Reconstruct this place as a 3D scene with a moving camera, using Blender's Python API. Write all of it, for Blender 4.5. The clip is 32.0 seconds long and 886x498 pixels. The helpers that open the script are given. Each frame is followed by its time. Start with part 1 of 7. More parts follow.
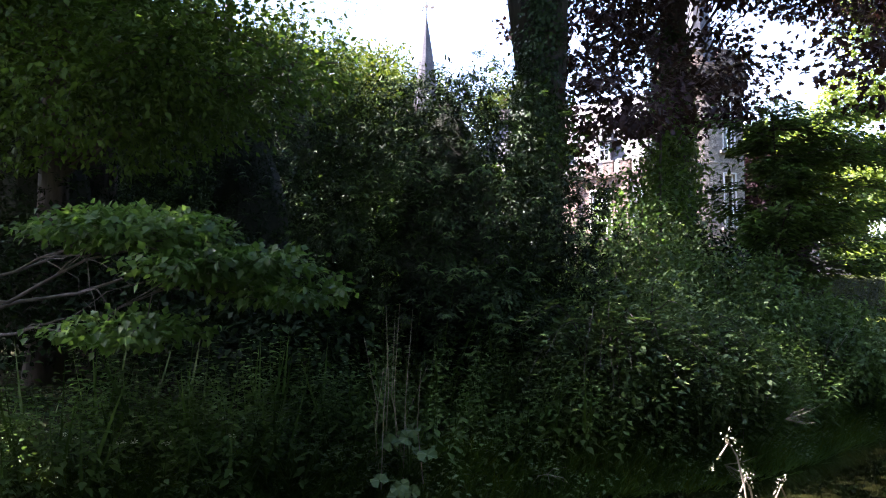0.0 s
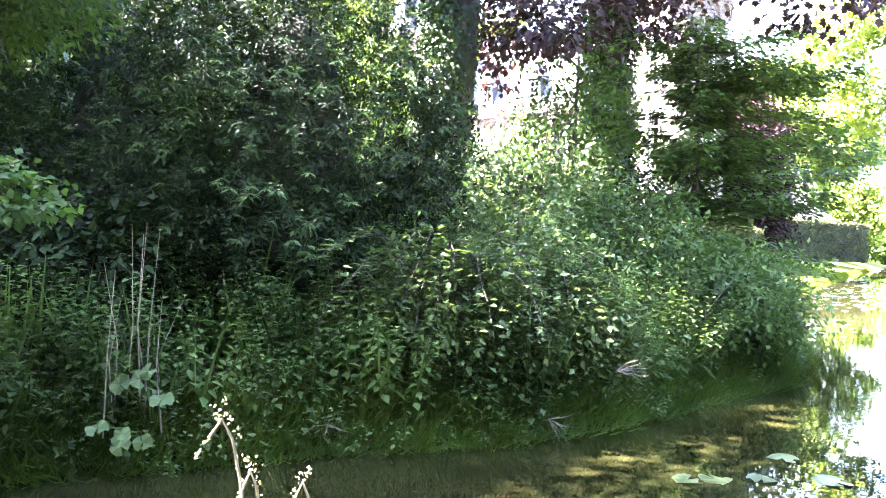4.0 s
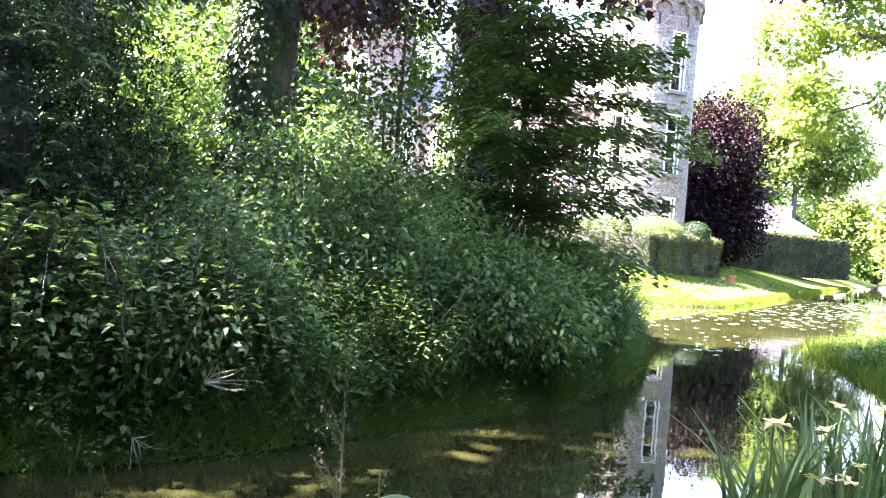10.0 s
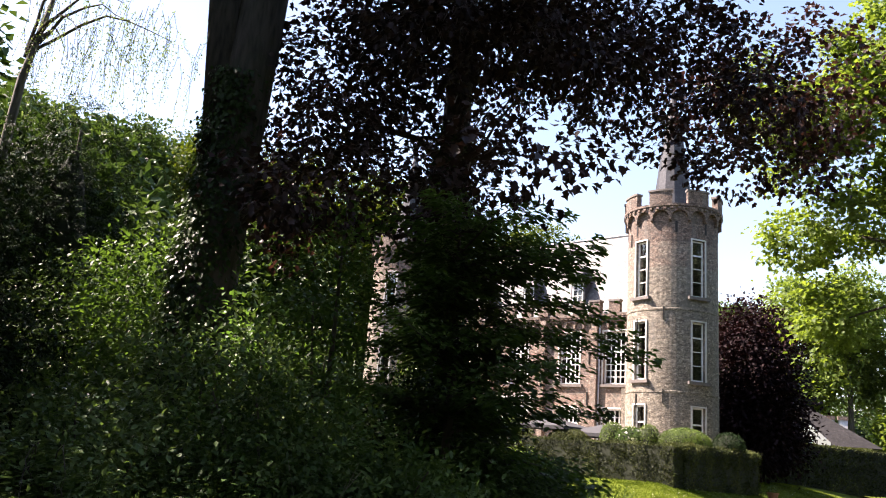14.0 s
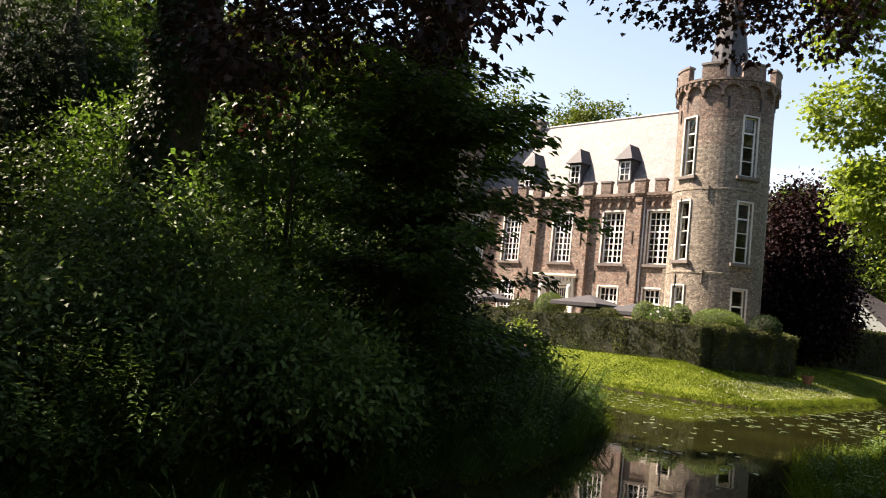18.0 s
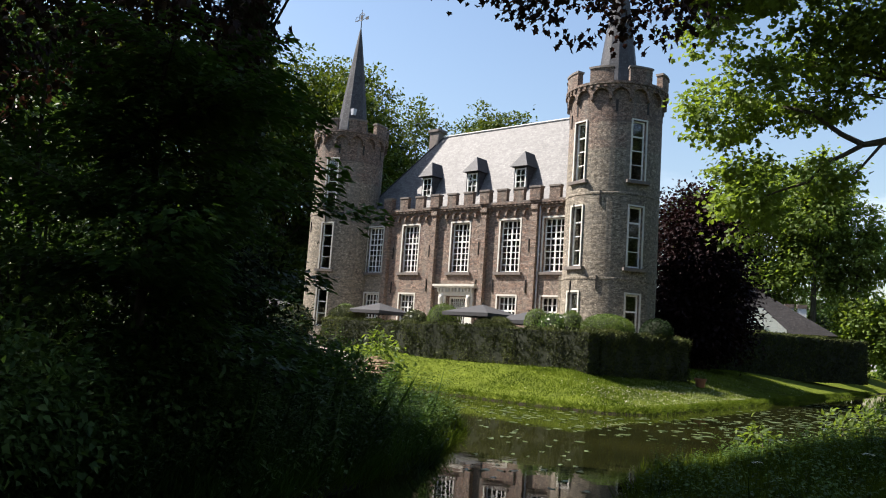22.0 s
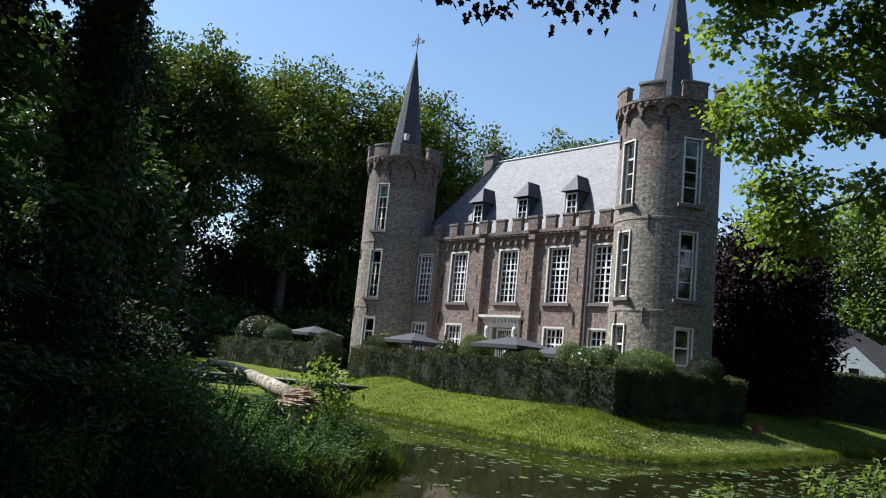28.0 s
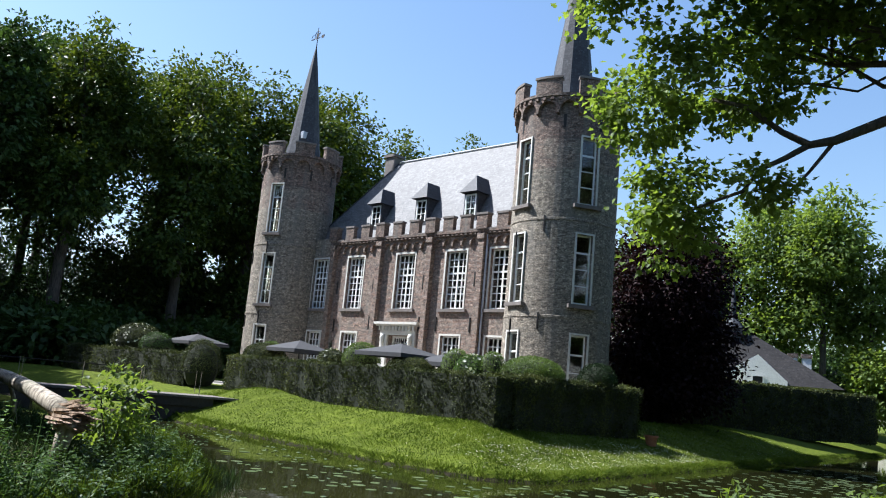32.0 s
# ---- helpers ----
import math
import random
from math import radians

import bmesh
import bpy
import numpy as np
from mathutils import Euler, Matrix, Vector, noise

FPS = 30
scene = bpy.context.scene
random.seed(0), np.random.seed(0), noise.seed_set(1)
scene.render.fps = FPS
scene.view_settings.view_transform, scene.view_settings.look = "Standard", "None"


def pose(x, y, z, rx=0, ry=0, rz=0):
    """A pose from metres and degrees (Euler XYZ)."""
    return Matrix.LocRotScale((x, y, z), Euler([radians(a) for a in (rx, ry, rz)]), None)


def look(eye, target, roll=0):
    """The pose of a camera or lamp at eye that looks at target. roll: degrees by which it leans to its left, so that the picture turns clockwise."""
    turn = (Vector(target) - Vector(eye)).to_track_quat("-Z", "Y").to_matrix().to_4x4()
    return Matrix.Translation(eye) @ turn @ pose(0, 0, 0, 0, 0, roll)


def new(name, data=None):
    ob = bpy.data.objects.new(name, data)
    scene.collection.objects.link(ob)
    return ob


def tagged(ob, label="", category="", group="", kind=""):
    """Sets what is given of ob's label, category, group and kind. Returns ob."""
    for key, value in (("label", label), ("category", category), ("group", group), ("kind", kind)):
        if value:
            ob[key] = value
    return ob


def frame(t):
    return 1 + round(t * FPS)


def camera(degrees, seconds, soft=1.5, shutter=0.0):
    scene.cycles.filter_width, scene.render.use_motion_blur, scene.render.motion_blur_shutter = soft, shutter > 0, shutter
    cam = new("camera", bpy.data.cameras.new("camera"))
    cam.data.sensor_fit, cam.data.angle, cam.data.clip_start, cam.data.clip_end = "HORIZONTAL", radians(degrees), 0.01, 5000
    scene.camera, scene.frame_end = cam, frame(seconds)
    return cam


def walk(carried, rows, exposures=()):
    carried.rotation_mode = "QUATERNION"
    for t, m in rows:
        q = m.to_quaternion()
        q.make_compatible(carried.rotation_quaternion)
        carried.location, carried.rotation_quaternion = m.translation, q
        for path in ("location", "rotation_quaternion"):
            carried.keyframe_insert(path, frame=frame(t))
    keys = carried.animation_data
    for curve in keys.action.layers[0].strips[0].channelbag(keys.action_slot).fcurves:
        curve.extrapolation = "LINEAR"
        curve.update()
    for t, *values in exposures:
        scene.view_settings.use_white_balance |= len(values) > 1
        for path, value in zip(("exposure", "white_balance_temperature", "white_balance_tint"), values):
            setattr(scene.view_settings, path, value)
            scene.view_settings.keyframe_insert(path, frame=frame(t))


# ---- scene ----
cam = camera(58.0, 32.0, 1.05)
PATH = [
    (0, (-0.103, -0.762, 1.944), (-0.186, 1.232, 2.085), -0.1),
    (0.5, (0.052, -0.644, 1.941), (-0.073, 1.343, 2.132), 0.9),
    (1, (0.259, -0.507, 1.939), (0.1, 1.478, 2.129), 1.0),
    (1.5, (0.546, -0.332, 1.936), (0.384, 1.656, 2.08), 0.4),
    (2, (0.819, -0.141, 1.927), (0.664, 1.85, 2.035), 0.2),
    (2.5, (1.073, 0.054, 1.92), (0.941, 2.049, 1.975), 0.0),
    (3, (1.292, 0.191, 1.911), (1.171, 2.187, 1.944), 0.3),
    (3.5, (1.542, 0.346, 1.903), (1.441, 2.344, 1.892), 0.7),
    (4, (1.828, 0.5, 1.912), (1.751, 2.498, 1.886), 1.8),
    (4.5, (2.132, 0.667, 1.924), (2.087, 2.666, 1.896), 2.9),
    (6.5, (3.112, 1.205, 1.912), (3.14, 3.2, 2.049), 3.3),
    (7, (3.379, 1.365, 1.918), (3.44, 3.357, 2.085), 4.0),
    (7.5, (3.669, 1.523, 1.912), (3.692, 3.519, 2.038), 4.7),
    (8, (3.957, 1.679, 1.904), (3.915, 3.677, 1.983), 5.3),
    (8.5, (4.307, 1.834, 1.91), (4.229, 3.832, 1.95), 5.1),
    (9, (4.651, 1.955, 1.901), (4.538, 3.951, 1.922), 3.9),
    (9.5, (4.939, 2.048, 1.911), (4.902, 4.048, 1.899), 4.6),
    (10, (5.215, 2.134, 1.925), (5.118, 4.131, 1.902), 4.2),
    (10.5, (5.501, 2.247, 1.948), (5.338, 4.24, 1.932), 3.9),
    (11, (5.739, 2.387, 1.969), (5.572, 4.377, 2.066), 3.1),
    (11.5, (6.007, 2.518, 1.986), (5.889, 4.499, 2.233), 3.0),
    (12, (6.272, 2.64, 1.992), (6.142, 4.616, 2.27), 3.3),
    (12.5, (6.5, 2.742, 2.003), (6.359, 4.714, 2.305), 3.7),
    (13, (6.682, 2.799, 2.017), (6.503, 4.748, 2.429), 2.7),
    (13.5, (6.868, 2.805, 2.024), (6.641, 4.732, 2.511), 3.5),
    (15.5, (7.763, 2.904, 2.029), (7.487, 4.83, 2.493), 5.4),
    (16, (7.973, 2.957, 2.023), (7.675, 4.892, 2.432), 5.6),
    (16.5, (8.188, 3.03, 2.023), (7.872, 4.978, 2.348), 7.5),
    (17, (8.402, 3.143, 2.025), (8.064, 5.097, 2.281), 7.8),
    (17.5, (8.608, 3.308, 2.026), (8.241, 5.264, 2.228), 7.0),
    (18, (8.807, 3.519, 2.028), (8.4, 5.469, 2.201), 6.1),
    (18.5, (9.006, 3.763, 2.03), (8.612, 5.717, 2.19), 5.4),
    (19, (9.208, 4.018, 2.034), (8.844, 5.979, 2.19), 5.9),
    (19.5, (9.422, 4.266, 2.043), (9.103, 6.236, 2.184), 5.7),
    (20, (9.64, 4.505, 2.053), (9.415, 6.488, 2.185), 4.7),
    (20.5, (9.848, 4.751, 2.063), (9.627, 6.735, 2.184), 5.5),
    (21, (10.06, 4.998, 2.073), (9.838, 6.98, 2.226), 5.5),
    (21.5, (10.298, 5.241, 2.081), (10.089, 7.221, 2.274), 4.2),
    (22, (10.54, 5.487, 2.088), (10.312, 7.46, 2.317), 4.0),
    (22.5, (10.782, 5.75, 2.092), (10.541, 7.718, 2.352), 4.6),
    (23, (11.034, 6.011, 2.096), (10.799, 7.978, 2.376), 4.2),
    (23.5, (11.299, 6.268, 2.102), (11.075, 8.229, 2.425), 6.0),
    (24, (11.58, 6.522, 2.107), (11.34, 8.481, 2.429), 5.7),
    (24.5, (11.865, 6.758, 2.126), (11.607, 8.717, 2.439), 5.4),
    (25, (12.173, 6.966, 2.144), (11.896, 8.923, 2.445), 5.7),
    (25.5, (12.463, 7.179, 2.163), (12.152, 9.133, 2.458), 5.9),
    (26, (12.735, 7.394, 2.183), (12.387, 9.339, 2.488), 6.0),
    (26.5, (13.004, 7.637, 2.193), (12.598, 9.568, 2.516), 6.4),
    (28.5, (13.846, 8.864, 2.304), (13.363, 10.784, 2.592), 5.5),
    (29, (14.042, 9.177, 2.31), (13.581, 11.101, 2.599), 6.2),
    (29.5, (14.256, 9.51, 2.314), (13.834, 11.442, 2.617), 5.5),
    (30, (14.46, 9.853, 2.32), (14.055, 11.788, 2.627), 5.2),
    (30.5, (14.643, 10.21, 2.335), (14.24, 12.145, 2.643), 5.2),
    (31, (14.81, 10.595, 2.358), (14.421, 12.534, 2.659), 4.6),
    (31.5, (14.971, 11.03, 2.391), (14.624, 12.978, 2.677), 5.4),
    (32, (15.139, 11.505, 2.424), (14.835, 13.453, 2.76), 5.2),
]
EXPO = [(0, 3.5, 5900, 35), (0.3, 4.4, 5900, 36), (0.6, 4.95, 5900, 36), (1, 5.4, 5850, 36), (2.5, 5.88, 5850, 37), (4.5, 6.32, 5850, 38), (6.5, 4.4, 5900, 37), (8, 4.5, 5950, 36), (9, 4.9, 5850, 36), (10.5, 5.32, 5850, 34), (11.2, 5.1, 5950, 33), (12.5, 3.58, 6050, 31), (13.5, 2.6, 6500, 28), (15.5, 1.78, 7200, 24), (17, 1.8, 7400, 24), (19, 1.95, 7400, 21), (21, 1.6, 6800, 17), (23, 1.16, 5900, 14), (24, 1.1, 5700, 13), (26, 0.98, 5550, 12), (29, 1.03, 5550, 12), (30, 0.95, 5350, 12), (31, 1.0, 5400, 12), (32, 1.3, 5500, 13)]

walk(cam, [(t, look(eye, target, roll)) for t, eye, target, roll in PATH],
     exposures=EXPO)

# ---- world and sun ----
SUN_AZ = (-0.995, 0.08)      # horizontal direction towards the sun
SUN_EL = 50.0
world = bpy.data.worlds.new("world")
scene.world = world
world.use_nodes = True
wn = world.node_tree.nodes
sky = wn.new("ShaderNodeTexSky")
sky.sky_type, sky.sun_disc = "NISHITA", False
sky.sun_elevation, sky.sun_rotation = radians(SUN_EL), math.atan2(SUN_AZ[0], SUN_AZ[1])
sky.air_density, sky.dust_density, sky.ozone_density = 1.5, 1.2, 2.0
# thin fair-weather clouds low over the horizon
wl = world.node_tree.links
wtc = wn.new("ShaderNodeTexCoord")
wmap = wn.new("ShaderNodeMapping")
wmap.inputs["Scale"].default_value = (3.0, 3.0, 11.0)
wl.new(wtc.outputs["Generated"], wmap.inputs["Vector"])
wno = wn.new("ShaderNodeTexNoise")
wno.inputs["Scale"].default_value, wno.inputs["Detail"].default_value, wno.inputs["Roughness"].default_value = 1.6, 6, 0.6
wl.new(wmap.outputs[0], wno.inputs["Vector"])
wsep = wn.new("ShaderNodeSeparateXYZ")
wl.new(wtc.outputs["Generated"], wsep.inputs[0])
wel = wn.new("ShaderNodeMapRange")
wel.inputs[1].default_value, wel.inputs[2].default_value, wel.inputs[3].default_value, wel.inputs[4].default_value = 0.10, 0.24, 1.0, 0.0
wl.new(wsep.outputs["Z"], wel.inputs[0])
wam = wn.new("ShaderNodeMapRange")
wam.inputs[1].default_value, wam.inputs[2].default_value, wam.inputs[3].default_value, wam.inputs[4].default_value = 0.50, 0.66, 0.0, 0.8
wl.new(wno.outputs["Fac"], wam.inputs[0])
wmu = wn.new("ShaderNodeMath")
wmu.operation = "MULTIPLY"
wl.new(wel.outputs[0], wmu.inputs[0])
wl.new(wam.outputs[0], wmu.inputs[1])
wmx = wn.new("ShaderNodeMix")
wmx.data_type = "RGBA"
wmx.inputs[7].default_value = (9.0, 9.2, 9.6, 1)
wl.new(wmu.outputs[0], wmx.inputs[0])
wl.new(sky.outputs[0], wmx.inputs[6])
wl.new(wmx.outputs[2], wn["Background"].inputs[0])
wn["Background"].inputs[1].default_value = 0.07
_c = math.cos(radians(SUN_EL))
sun_dir = Vector((SUN_AZ[0] * _c, SUN_AZ[1] * _c, math.sin(radians(SUN_EL)))).normalized()
sun = new("sun", bpy.data.lights.new("sun", "SUN"))
sun.data.energy, sun.data.angle, sun.data.color = 5.0, radians(0.53), (1.0, 0.93, 0.80)
sun.matrix_world = look(sun_dir * 80, (0, 0, 0))


# ---- materials ----
def mat(name):
    m = bpy.data.materials.new(name)
    m.use_nodes = True
    nt = m.node_tree
    return m, nt, nt.nodes, nt.nodes["Principled BSDF"]


def ramp(nt, fac, stops):
    r = nt.nodes.new("ShaderNodeValToRGB")
    while len(r.color_ramp.elements) < len(stops):
        r.color_ramp.elements.new(0.5)
    for e, (p, c) in zip(r.color_ramp.elements, stops):
        e.position, e.color = p, (*c, 1)
    nt.links.new(fac, r.inputs[0])
    return r.outputs[0]


def noise_tex(nt, scale, detail=4.0, coord="Object", rough=0.55):
    tc = nt.nodes.new("ShaderNodeTexCoord")
    n = nt.nodes.new("ShaderNodeTexNoise")
    n.inputs["Scale"].default_value, n.inputs["Detail"].default_value, n.inputs["Roughness"].default_value = scale, detail, rough
    nt.links.new(tc.outputs[coord], n.inputs["Vector"])
    return n.outputs["Fac"]


def mixc(nt, fac, a, b, mode="MIX"):
    m = nt.nodes.new("ShaderNodeMix")
    m.data_type, m.blend_type = "RGBA", mode
    for sock, v in ((m.inputs[0], fac), (m.inputs[6], a), (m.inputs[7], b)):
        if hasattr(v, "links"):
            nt.links.new(v, sock)
        else:
            sock.default_value = v if isinstance(v, float) else (*v, 1)
    return m.outputs[2]


def bump(nt, height, strength, dist, bsdf):
    b = nt.nodes.new("ShaderNodeBump")
    b.inputs["Strength"].default_value, b.inputs["Distance"].default_value = strength, dist
    nt.links.new(height, b.inputs["Height"])
    nt.links.new(b.outputs[0], bsdf.inputs["Normal"])


def plain(name, c1, c2, scale=6.0, rough=0.8, bumps=0.3, dist=0.01, metal=0.0, fine=None):
    m, nt, n, p = mat(name)
    f = noise_tex(nt, scale, 6)
    col = ramp(nt, f, [(0.3, c1), (0.7, c2)])
    g = noise_tex(nt, fine or scale * 9, 3)
    col = mixc(nt, 0.35, col, ramp(nt, g, [(0.3, tuple(v * 0.6 for v in c1)), (0.7, tuple(min(1, v * 1.25) for v in c2))]))
    nt.links.new(col, p.inputs["Base Color"])
    p.inputs["Roughness"].default_value, p.inputs["Metallic"].default_value = rough, metal
    if bumps:
        bump(nt, g, bumps, dist, p)
    return m


def leafy(name, dark, mid, light, trans=0.45, gloss=0.5, hue=0.0, sheen=0.22, tint=(1.2, 1.25, 0.62)):
    """Leaves: each one a little different, letting light through."""
    m, nt, n, p = mat(name)
    geo = n.new("ShaderNodeNewGeometry")
    col = ramp(nt, geo.outputs["Random Per Island"], [(0.0, dark), (0.5, mid), (1.0, light)])
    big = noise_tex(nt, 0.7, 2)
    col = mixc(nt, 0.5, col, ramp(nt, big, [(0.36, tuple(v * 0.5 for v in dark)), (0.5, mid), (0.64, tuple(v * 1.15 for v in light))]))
    nt.links.new(col, p.inputs["Base Color"])
    p.inputs["Roughness"].default_value = gloss
    p.inputs["Specular IOR Level"].default_value = sheen
    tr = n.new("ShaderNodeBsdfTranslucent")
    tc = mixc(nt, 1.0, col, tint if hue == 0 else (1.4, 0.85, 0.6), "MULTIPLY")
    nt.links.new(tc, tr.inputs["Color"])
    mx = n.new("ShaderNodeMixShader")
    mx.inputs[0].default_value = trans
    nt.links.new(p.outputs[0], mx.inputs[1])
    nt.links.new(tr.outputs[0], mx.inputs[2])
    nt.links.new(mx.outputs[0], n["Material Output"].inputs[0])
    return m


def brick_mat(name, c1, c2, mortar, patch, patch_amt=0.5, streak=(0.16, 0.15, 0.13)):
    """Old brickwork at real size: bricks 21 x 6 cm, with paler patches and dark run-off streaks."""
    m, nt, n, p = mat(name)
    tc = n.new("ShaderNodeTexCoord")
    b = n.new("ShaderNodeTexBrick")
    b.inputs["Scale"].default_value = 1.0
    b.inputs["Brick Width"].default_value, b.inputs["Row Height"].default_value = 0.23, 0.072
    b.inputs["Mortar Size"].default_value = 0.011
    b.inputs["Color1"].default_value, b.inputs["Color2"].default_value = (*c1, 1), (*c2, 1)
    b.inputs["Mortar"].default_value = (*mortar, 1)
    nt.links.new(tc.outputs["UV"], b.inputs["Vector"])
    f1 = noise_tex(nt, 0.8, 6, "UV", 0.65)
    f2 = noise_tex(nt, 5.0, 4, "UV")
    col = mixc(nt, ramp(nt, f1, [(0.45, (0, 0, 0)), (0.62, (patch_amt,) * 3)]), b.outputs["Color"], patch)
    col = mixc(nt, 0.75, col, ramp(nt, f2, [(0.32, (0.34, 0.32, 0.30)), (0.5, (0.9, 0.88, 0.86)), (0.68, (1.5, 1.47, 1.44))]), "MULTIPLY")
    f3 = noise_tex(nt, 13.0, 3, "UV", 0.7)
    col = mixc(nt, 0.85, col, ramp(nt, f3, [(0.34, (0.45, 0.43, 0.41)), (0.66, (1.5, 1.48, 1.46))]), "MULTIPLY")
    # uneven hand-made courses: broken horizontal bands a few bricks long
    mp3 = n.new("ShaderNodeMapping")
    mp3.inputs["Scale"].default_value = (3.4, 9.0, 1)
    nt.links.new(tc.outputs["UV"], mp3.inputs["Vector"])
    n3 = n.new("ShaderNodeTexNoise")
    n3.inputs["Scale"].default_value, n3.inputs["Detail"].default_value, n3.inputs["Roughness"].default_value, n3.inputs["Distortion"].default_value = 1.0, 6, 0.7, 1.6
    nt.links.new(mp3.outputs[0], n3.inputs["Vector"])
    col = mixc(nt, 0.9, col, ramp(nt, n3.outputs["Fac"], [(0.36, (0.36, 0.34, 0.32)), (0.5, (0.95, 0.93, 0.91)), (0.62, (1.7, 1.67, 1.64))]), "MULTIPLY")
    # run-off: noise stretched along the height, and weathered courses along the length
    mp = n.new("ShaderNodeMapping")
    mp.inputs["Scale"].default_value = (1.6, 0.12, 1)
    nt.links.new(tc.outputs["UV"], mp.inputs["Vector"])
    ns = n.new("ShaderNodeTexNoise")
    ns.inputs["Scale"].default_value, ns.inputs["Detail"].default_value = 1.0, 5
    nt.links.new(mp.outputs[0], ns.inputs["Vector"])
    col = mixc(nt, ramp(nt, ns.outputs["Fac"], [(0.52, (0, 0, 0)), (0.7, (0.6,) * 3)]), col, streak)
    mp2 = n.new("ShaderNodeMapping")
    mp2.inputs["Scale"].default_value = (0.5, 5.0, 1)
    nt.links.new(tc.outputs["UV"], mp2.inputs["Vector"])
    nc = n.new("ShaderNodeTexNoise")
    nc.inputs["Scale"].default_value, nc.inputs["Detail"].default_value = 1.0, 4
    nt.links.new(mp2.outputs[0], nc.inputs["Vector"])
    col = mixc(nt, ramp(nt, nc.outputs["Fac"], [(0.5, (0, 0, 0)), (0.68, (0.55,) * 3)]), col, tuple(v * 0.5 for v in patch))
    nt.links.new(col, p.inputs["Base Color"])
    p.inputs["Roughness"].default_value = 0.9
    hs = mixc(nt, 0.6, b.outputs["Fac"], n3.outputs["Fac"])
    bump(nt, hs, 0.55, 0.02, p)
    return m


M = {}
M["brick_red"] = brick_mat("red_brick", (0.222, 0.132, 0.092), (0.118, 0.072, 0.054), (0.243, 0.225, 0.203), (0.252, 0.216, 0.176), 0.52)
M["brick_grey"] = brick_mat("grey_brick", (0.228, 0.202, 0.159), (0.142, 0.123, 0.096), (0.241, 0.224, 0.185), (0.258, 0.237, 0.194), 0.6)
M["brick_mix"] = brick_mat("grey_red_brick", (0.216, 0.154, 0.119), (0.123, 0.086, 0.068), (0.220, 0.194, 0.163), (0.246, 0.220, 0.180), 0.75)
M["brick_top"] = brick_mat("brown_brick", (0.17, 0.11, 0.085), (0.10, 0.066, 0.053), (0.18, 0.155, 0.13), (0.15, 0.125, 0.105), 0.6)
M["stone"] = plain("pale_stone", (0.50, 0.48, 0.42), (0.62, 0.60, 0.54), 3, 0.8, 0.25)
M["cope"] = plain("coping_stone", (0.11, 0.095, 0.085), (0.19, 0.165, 0.145), 4, 0.9, 0.4)
M["ridge"] = plain("pale_ridge_tile", (0.38, 0.37, 0.35), (0.52, 0.50, 0.47), 3, 0.8, 0.3)
M["white"] = plain("white_paint", (0.72, 0.72, 0.68), (0.80, 0.80, 0.77), 2, 0.45, 0.05)
M["iron"] = plain("black_iron", (0.02, 0.02, 0.02), (0.04, 0.035, 0.03), 8, 0.6, 0.2, 0.01, 0.6)
M["lead"] = plain("lead_sheet", (0.30, 0.32, 0.35), (0.42, 0.44, 0.47), 3, 0.45, 0.2, 0.01, 0.3)
M["render"] = plain("white_render", (0.70, 0.69, 0.66), (0.78, 0.77, 0.74), 1.5, 0.9, 0.2)
M["canvas"] = plain("grey_canvas", (0.035, 0.035, 0.038), (0.05, 0.05, 0.053), 5, 0.85, 0.1)
M["wood_dark"] = plain("dark_wood", (0.025, 0.02, 0.016), (0.055, 0.045, 0.035), 8, 0.85, 0.4)
M["concrete"] = plain("grey_concrete", (0.25, 0.24, 0.22), (0.36, 0.35, 0.32), 4, 0.9, 0.4)
M["terracotta"] = plain("terracotta", (0.28, 0.11, 0.06), (0.38, 0.17, 0.10), 8, 0.85, 0.2)
# dark room colour stands in for the unlit depth behind the windows
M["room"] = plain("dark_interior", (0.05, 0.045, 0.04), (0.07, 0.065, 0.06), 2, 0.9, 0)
M["paving"] = plain("terrace_gravel", (0.25, 0.23, 0.19), (0.36, 0.33, 0.28), 12, 0.95, 0.5)


def slate_mat(name, c1, c2, gloss, spec=0.7):
    m, nt, n, p = mat(name)
    tc = n.new("ShaderNodeTexCoord")
    b = n.new("ShaderNodeTexBrick")
    b.inputs["Scale"].default_value = 1.0
    b.inputs["Brick Width"].default_value, b.inputs["Row Height"].default_value, b.inputs["Mortar Size"].default_value = 0.26, 0.17, 0.006
    b.inputs["Color1"].default_value, b.inputs["Color2"].default_value, b.inputs["Mortar"].default_value = (*c1, 1), (*c2, 1), (0.03, 0.03, 0.035, 1)
    nt.links.new(tc.outputs["UV"], b.inputs["Vector"])
    f = noise_tex(nt, 0.8, 6, "UV")
    col = mixc(nt, 0.6, b.outputs["Color"], ramp(nt, f, [(0.3, (0.7, 0.7, 0.7)), (0.7, (1.3, 1.3, 1.3))]), "MULTIPLY")
    g = noise_tex(nt, 5.0, 5, "UV", 0.7)
    col = mixc(nt, ramp(nt, g, [(0.54, (0, 0, 0)), (0.66, (0.7,) * 3)]), col, tuple(min(0.7, v * 1.8) for v in c1))
    g2 = noise_tex(nt, 2.2, 6, "UV", 0.75)
    col = mixc(nt, ramp(nt, g2, [(0.30, (0.75,) * 3), (0.42, (0, 0, 0))]), col, tuple(v * 0.35 for v in c2))
    nt.links.new(col, p.inputs["Base Color"])
    p.inputs["Roughness"].default_value = gloss
    p.inputs["Specular IOR Level"].default_value = spec
    bump(nt, b.outputs["Fac"], 0.12, 0.006, p)
    return m


